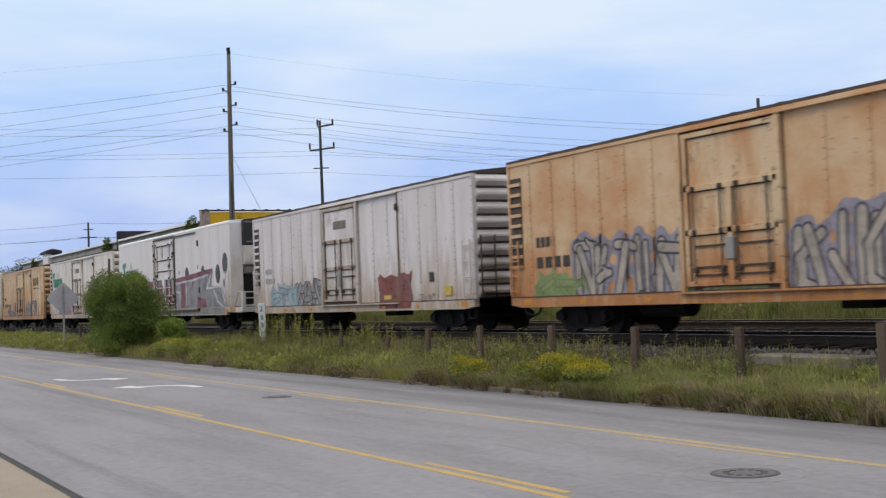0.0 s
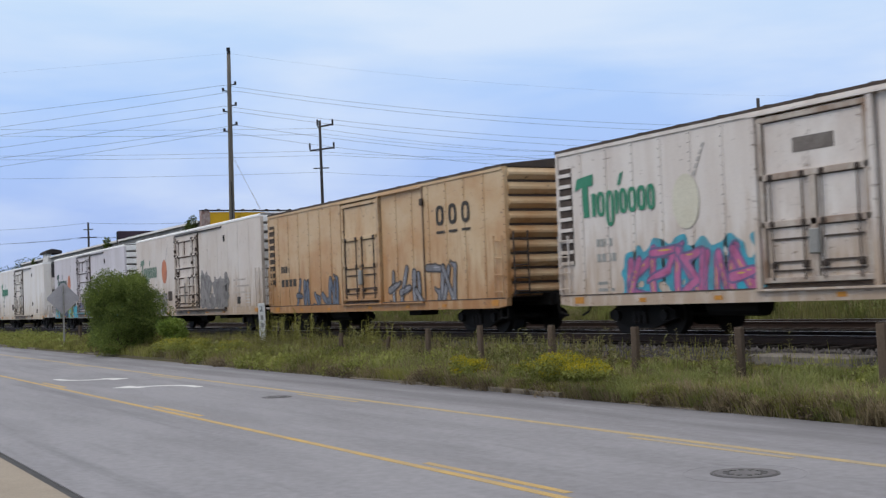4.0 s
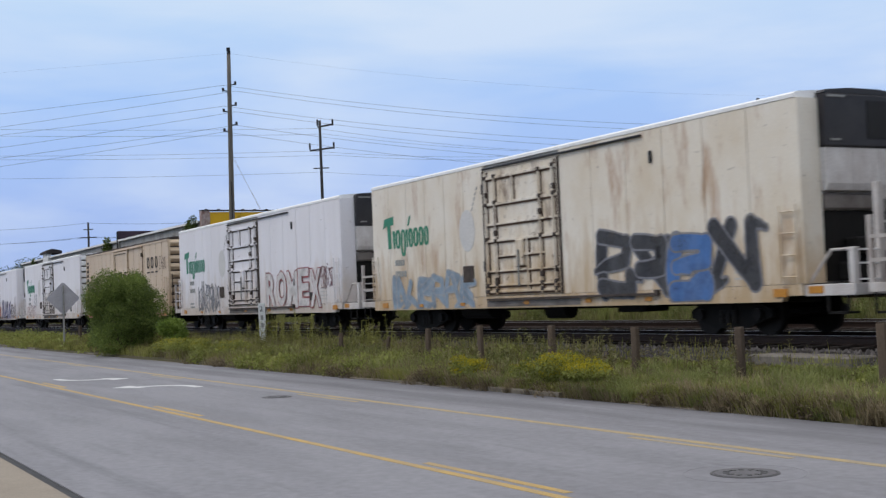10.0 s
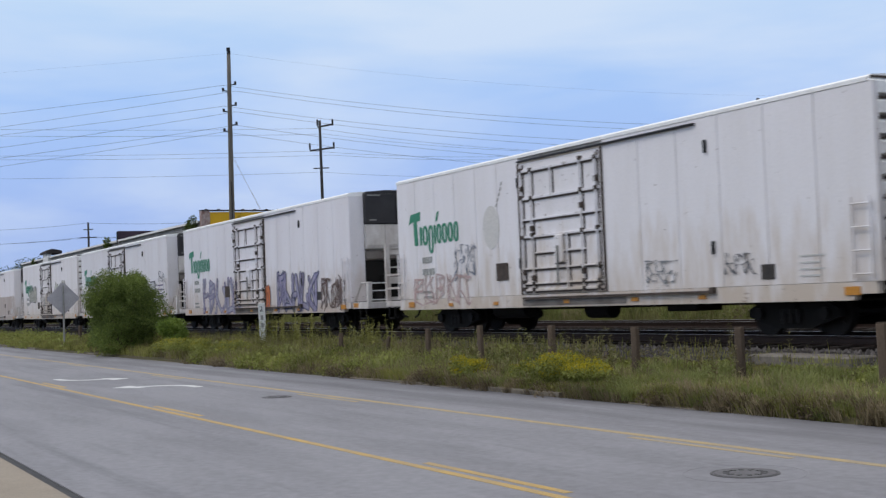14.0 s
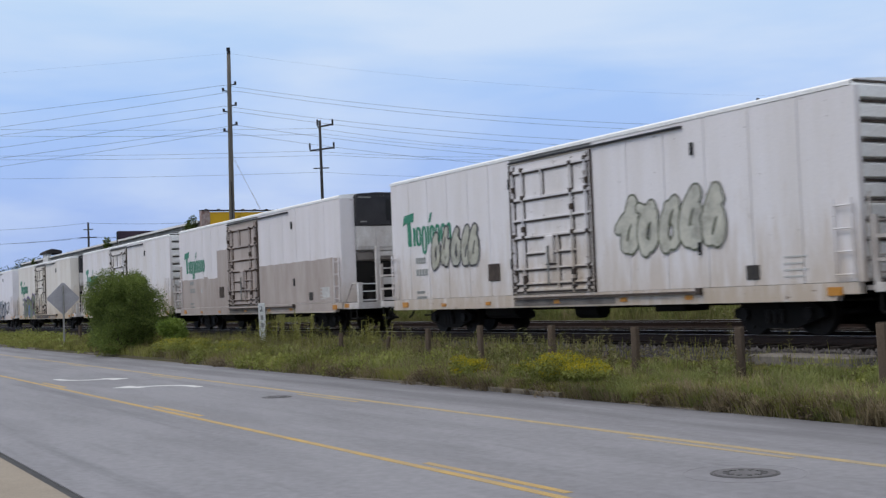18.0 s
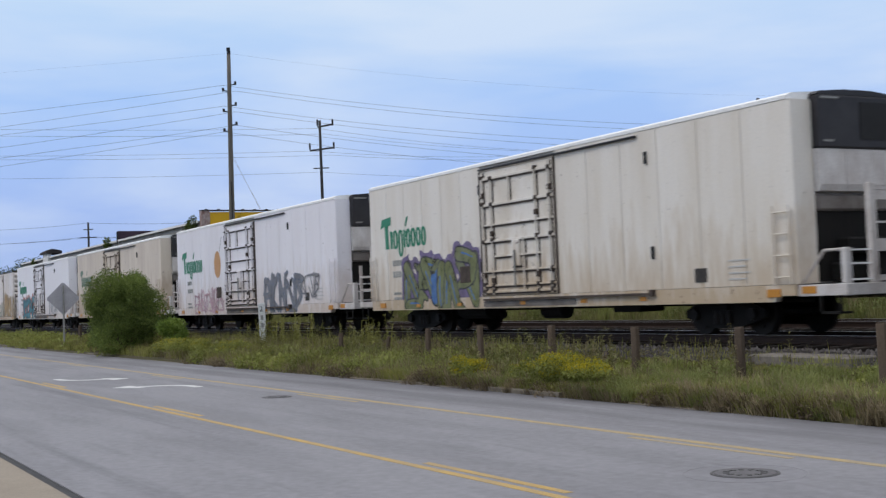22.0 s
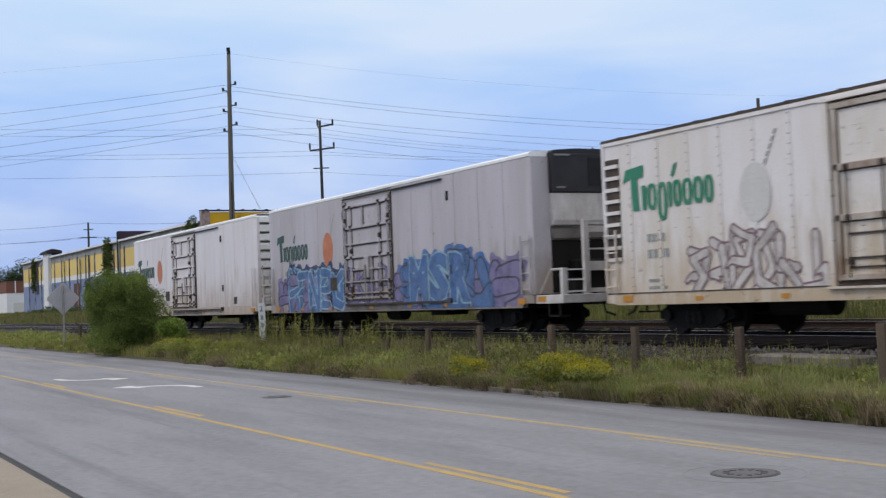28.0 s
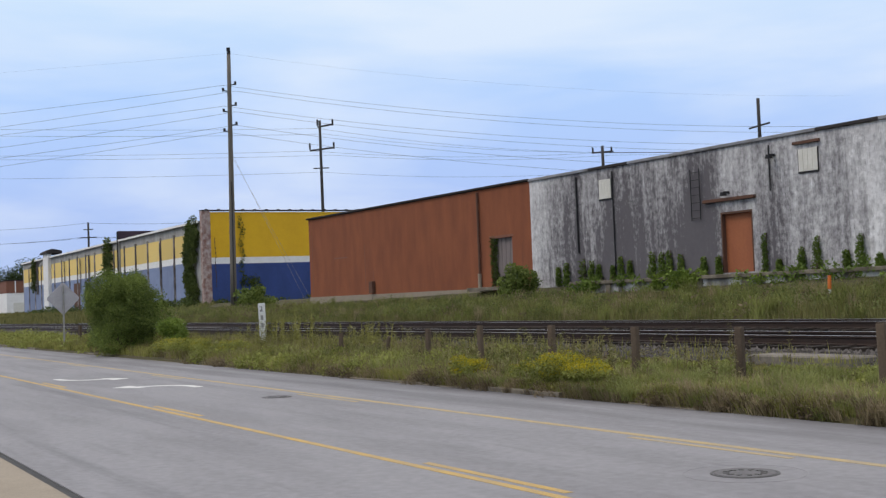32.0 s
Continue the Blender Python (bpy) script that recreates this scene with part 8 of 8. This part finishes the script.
for k, (x, y, s, c) in enumerate(((-18.2, 12.3, 1.25, 1300), (-21.5, 12.2, 0.8, 650), (-20.2, 13.6, 0.55, 300), (-40.3, 12.5, 1.7, 1500), (-37.6, 12.8, 1.3, 900), (-43.0, 12.5, 1.5, 1100), (-19.7, 12.35, 0.5, 250))):
    h = holder("goldenrod", pose(x, y, ground_z(y) - 0.02), "low clump of flowering goldenrod on the verge", "flowering weed", "goldenrod clumps")
    lumps = lumps_of(0.75 * s, 0.45 * s, 0.26 * (0.6 + 0.4 * s), 14, 30 + k, 0.02, 0.4)
    v, f = leaf_cloud(lumps, c * 5, 0.048, 40 + k)
    part("leaves", soup("leaves", v, f, LEAF_WEED), LEAF_WEED, h)
    v, f = leaf_cloud([(a, b, z + 0.07, p * 0.9, q * 0.9, e * 0.75) for a, b, z, p, q, e in lumps], int(c * (5.0 if k in (0, 1) else 1.2)), 0.032, 50 + k)
    tagged(part("bloom", soup("bloom", v, f, FLOWER), FLOWER, h), kind="stuff")


def weed_bed(name, label, x0, x1, y0, y1, n, count, size, r, tall, seed, mat, power=1.0, cut=0.4):
    """A low bed of leafy weeds in uneven hummocks."""
    rows = scatter(x0, x1, y0, y1, n, seed, 0.5, power, cut)
    rng = random.Random(seed)
    lumps = []
    for x, y, z, k in rows.tolist():
        q = rng.uniform(0.6, 1.3) * r
        lumps.append((x, y, z + 0.3 * tall * k, q, q * 0.8, tall * k * rng.uniform(0.6, 1.2)))
    v, f = leaf_cloud(lumps, count, size, seed)
    tagged(new(name, soup(name, v, f, mat)), label, "weeds", kind="stuff")


weed_bed("verge_weeds", "lush yellow-green weeds on the verge", -46, -22, 12.0, 13.6, 120, 26000, 0.07, 0.45, 0.28, 201, LEAF_WEED)
weed_bed("verge_weeds", "lush yellow-green weeds on the verge", -22, -5, 12.2, 14.6, 110, 42000, 0.05, 0.35, 0.16, 202, LEAF_WEED, 1.2)
weed_bed("withered_weeds", "withered brown weeds over the kerb", -40, -5, 11.86, 12.5, 130, 30000, 0.05, 0.3, 0.15, 203, LEAF_DEAD, 1.2, 0.45)
weed_bed("withered_weeds", "withered brown weeds beside the ballast", -60, -8, 13.8, 15.3, 90, 14000, 0.06, 0.4, 0.3, 204, LEAF_DEAD)
weed_bed("verge_weeds", "green weeds at the foot of the ballast", -26, -5, 14.0, 15.5, 90, 26000, 0.055, 0.4, 0.22, 208, LEAF_WEED, 1.2, 0.3)
weed_bed("bank_weeds", "leafy green weeds over the bank", -112, -22, 27.4, 32.4, 400, 110000, 0.075, 1.1, 0.5, 205, LEAF_BANK)
weed_bed("bank_weeds", "withered brown weeds over the bank", -112, -22, 27.4, 32.4, 120, 7000, 0.12, 1.0, 0.5, 206, LEAF_DEAD)
weed_bed("verge_weeds", "green weeds on the far verge", -110, -50, 12.0, 15.0, 140, 12000, 0.12, 0.8, 0.35, 207, LEAF_WEED)


def ivy(name, m, lumps, count, size, label, seed, mat=LEAF_IVY):
    h = holder(name, m, label, "ivy", "ivy on the warehouses")
    v, f = leaf_cloud(lumps, count, size, seed)
    part("leaves", soup("leaves", v, f, mat), mat, h)
    bm = bmesh.new()
    for q in lumps[:10]:
        rod(bm, (q[0], q[1] * 0.3, q[2] - q[5]), (q[0] + 0.05, q[1] * 0.3, q[2] + q[5]), 0.025, 5)
    part("vine", bm, BARK, h)


AT_WALL = pose(-56.2, 36.0, 0, 0, 0, WALL_TURN)
rng = random.Random(21)
for k, (x, z0, z1, w) in enumerate(((0.3, 1.3, 2.2, 0.22), (2.5, 1.4, 2.3, 0.2), (3.2, 1.4, 2.5, 0.35), (5.3, 1.5, 2.5, 0.35), (5.9, 1.5, 2.3, 0.25), (7.0, 1.5, 2.2, 0.2), (7.6, 1.5, 2.6, 0.3), (8.3, 1.5, 2.4, 0.2), (9.9, 1.5, 2.7, 0.45), (10.6, 1.5, 2.65, 0.35), (11.1, 1.5, 2.7, 0.35), (11.9, 1.5, 2.5, 0.3), (13.4, 1.5, 2.3, 0.25), (14.35, 1.5, 2.3, 0.2), (17.1, 1.5, 3.1, 0.14), (17.9, 1.5, 2.0, 0.2), (19.1, 1.5, 2.4, 0.32), (19.9, 1.5, 2.8, 0.35), (21.4, 1.5, 2.2, 0.25), (22.1, 1.5, 2.75, 0.4), (23.0, 1.5, 2.0, 0.3), (25.0, 1.5, 2.6, 0.4))):
    n = 5
    lumps = [(x + rng.uniform(-0.1, 0.1) * w, -0.16, z0 + (z1 - z0) * (q + 0.5) / n, 0.8 * w * (1.1 - 0.85 * (q + 0.5) / n), 0.12, (z1 - z0) / n * 0.75) for q in range(n)]
    ivy("ivy_clump", AT_WALL, lumps, 900, 0.085, "pointed clump of ivy climbing the white wall", 100 + k, LEAF_CREEPER)
for k, (x0, x1, c) in enumerate(((5.6, 7.6, 1300), (11.8, 15.2, 3200), (8.6, 11.4, 500), (16.6, 18.6, 500), (19.2, 23.6, 1100), (24, 30, 900))):
    lumps = [(rng.uniform(x0, x1), -1.68 + rng.uniform(-0.1, 0.15), rng.uniform(0.75, 1.55), rng.uniform(0.3, 0.6), 0.22, rng.uniform(0.18, 0.34)) for _ in range(14 if c > 800 else 7)]
    ivy("dock_ivy", AT_WALL, lumps, c, 0.14, "ivy spilling over the loading dock", 140 + k, LEAF_BRIGHT if k % 2 else LEAF_CREEPER)
ivy("door_ivy", AT_WALL, [(-3.78 + 0.06 * math.sin(q), 0.02, 1.6 + 0.28 * q, 0.28, 0.12, 0.22) for q in range(10)], 900, 0.13, "ivy filling one side of the boarded door", 160)
ivy("door_ivy", AT_WALL, [(-1.75, -0.15, 1.4 + 0.2 * q, 0.2, 0.14, 0.2) for q in range(5)], 300, 0.13, "ivy beside the boarded door", 161)
ivy("pipe_ivy", AT_WALL, [(4.6, -0.2, 1.2 + 0.25 * q, 0.25, 0.15, 0.25) for q in range(6)], 350, 0.13, "ivy round the foot of a pipe", 162)
AT_YELLOW = pose(-113.3, 36.0, 0)
ivy("wall_ivy", AT_YELLOW, [(-2.9 + rng.uniform(-1.7, 1.6), -0.3, 1.2 + 0.42 * q, rng.uniform(0.9, 1.4), 0.28, 0.6) for q in range(20)] + [(-2.9 + rng.uniform(-1.5, 1.5), -0.3, rng.uniform(2, 9), 0.8, 0.3, 0.8) for q in range(26)], 12000, 0.2, "thick curtain of ivy on the long painted wall", 170)
ivy("wall_ivy", AT_YELLOW, [(-35.6 + rng.uniform(-1.3, 1.3), -0.35, 4.5 + 0.36 * q, rng.uniform(0.6, 1.2), 0.3, 0.6) for q in range(14)], 1600, 0.3, "dark ivy patch on the long painted wall", 171)
ivy("wall_ivy", AT_YELLOW, [(-47.0 + rng.uniform(-0.4, 0.4), -0.3, 1.0 + 0.34 * q, 0.5, 0.25, 0.6) for q in range(11)], 700, 0.3, "thin ivy strip on the long painted wall", 172)
ivy("wall_ivy", AT_YELLOW, [(-83.0 + rng.uniform(-0.8, 0.8), -0.3, 5.0 + 0.5 * q, 0.7, 0.25, 0.6) for q in range(9)], 700, 0.32, "ivy strip on the long painted wall", 173)
ivy("end_ivy", AT_YELLOW, [(0.18, 3.75 + 0.15 * math.sin(q * 1.3), 3.2 + 0.45 * q, 0.12, 0.16 + 0.12 * (q % 4 == 0), 0.32) for q in range(15)] + [(0.2, 4.4 + rng.uniform(-1.2, 1.6), 1.2 + rng.uniform(0, 2.4), 0.2, 0.55, 0.5) for _ in range(9)], 1100, 0.2, "thin vine on the yellow and blue end wall", 174)
ivy("foot_brush", AT_YELLOW, [(1.4 + rng.uniform(-0.6, 0.6), -0.5 + rng.uniform(0, 12), 0.9 + rng.uniform(0, 0.5), 0.8, 0.9, 0.55) for _ in range(18)], 2600, 0.24, "brush along the foot of the painted wall", 175)
ivy("foot_brush", AT_YELLOW, [(rng.uniform(-80, -1), -1.2 + rng.uniform(-0.6, 0.6), 0.9 + rng.uniform(0, 0.6), 1.6, 0.9, 0.6) for _ in range(40)], 4200, 0.3, "brush along the foot of the long wall", 176)
for k, (x, y, s) in enumerate(((-350, 60, 1.0), (-372, 68, 1.15), (-335, 54, 0.8), (-395, 58, 1.1))):
    h = holder("tree", pose(x, y, 0.3), "dark green tree far behind the buildings", "tree", "far trees")
    bm = bmesh.new()
    rod(bm, (0, 0, 0), (0.2, 0, 7 * s), 0.35, 8, 0.2)
    for q in range(7):
        a = q * math.tau / 7
        rod(bm, (0.15, 0, (4 + 0.4 * q) * s), (3.2 * s * math.cos(a), 3.2 * s * math.sin(a), (7.5 + 0.5 * q) * s), 0.14, 6, 0.04)
    part("trunk", bm, BARK, h)
    v, f = leaf_cloud([(a, b, z + 3.0 * s, p, q, e) for a, b, z, p, q, e in lumps_of(4.6 * s, 4.6 * s, 6.2 * s, 30, 60 + k)], 3600, 0.5, 60 + k)
    part("crown", soup("crown", v, f, LEAF_TREE), LEAF_TREE, h)


def motions():
    """The train rolls by to the right, gaining a little speed, and its wheels turn with it."""
    speed, gain = 15.284, 0.01044

    def gone(t):
        return speed * (t - 16) + gain * (t - 16) ** 2

    for car, row in zip(CARS, TRAIN):
        walk(car, [(t, pose(row[0] + gone(t), TRACK_Y, 0)) for t in range(0, 33, 2)])
    lead = {}
    for w in WHEELS:
        a = round(w.location.x, 3)
        if a not in lead:
            walk(w, [(k / FPS, pose(a, 0, 0.42, 0, math.degrees(gone(k / FPS) / 0.42) % 360, 0)) for k in range(0, 32 * FPS + 1)])
            lead[a] = w
        else:
            keys = w.animation_data_create()
            w.rotation_mode = "QUATERNION"
            keys.action = lead[a].animation_data.action
            keys.action_slot = lead[a].animation_data.action_slot


motions()
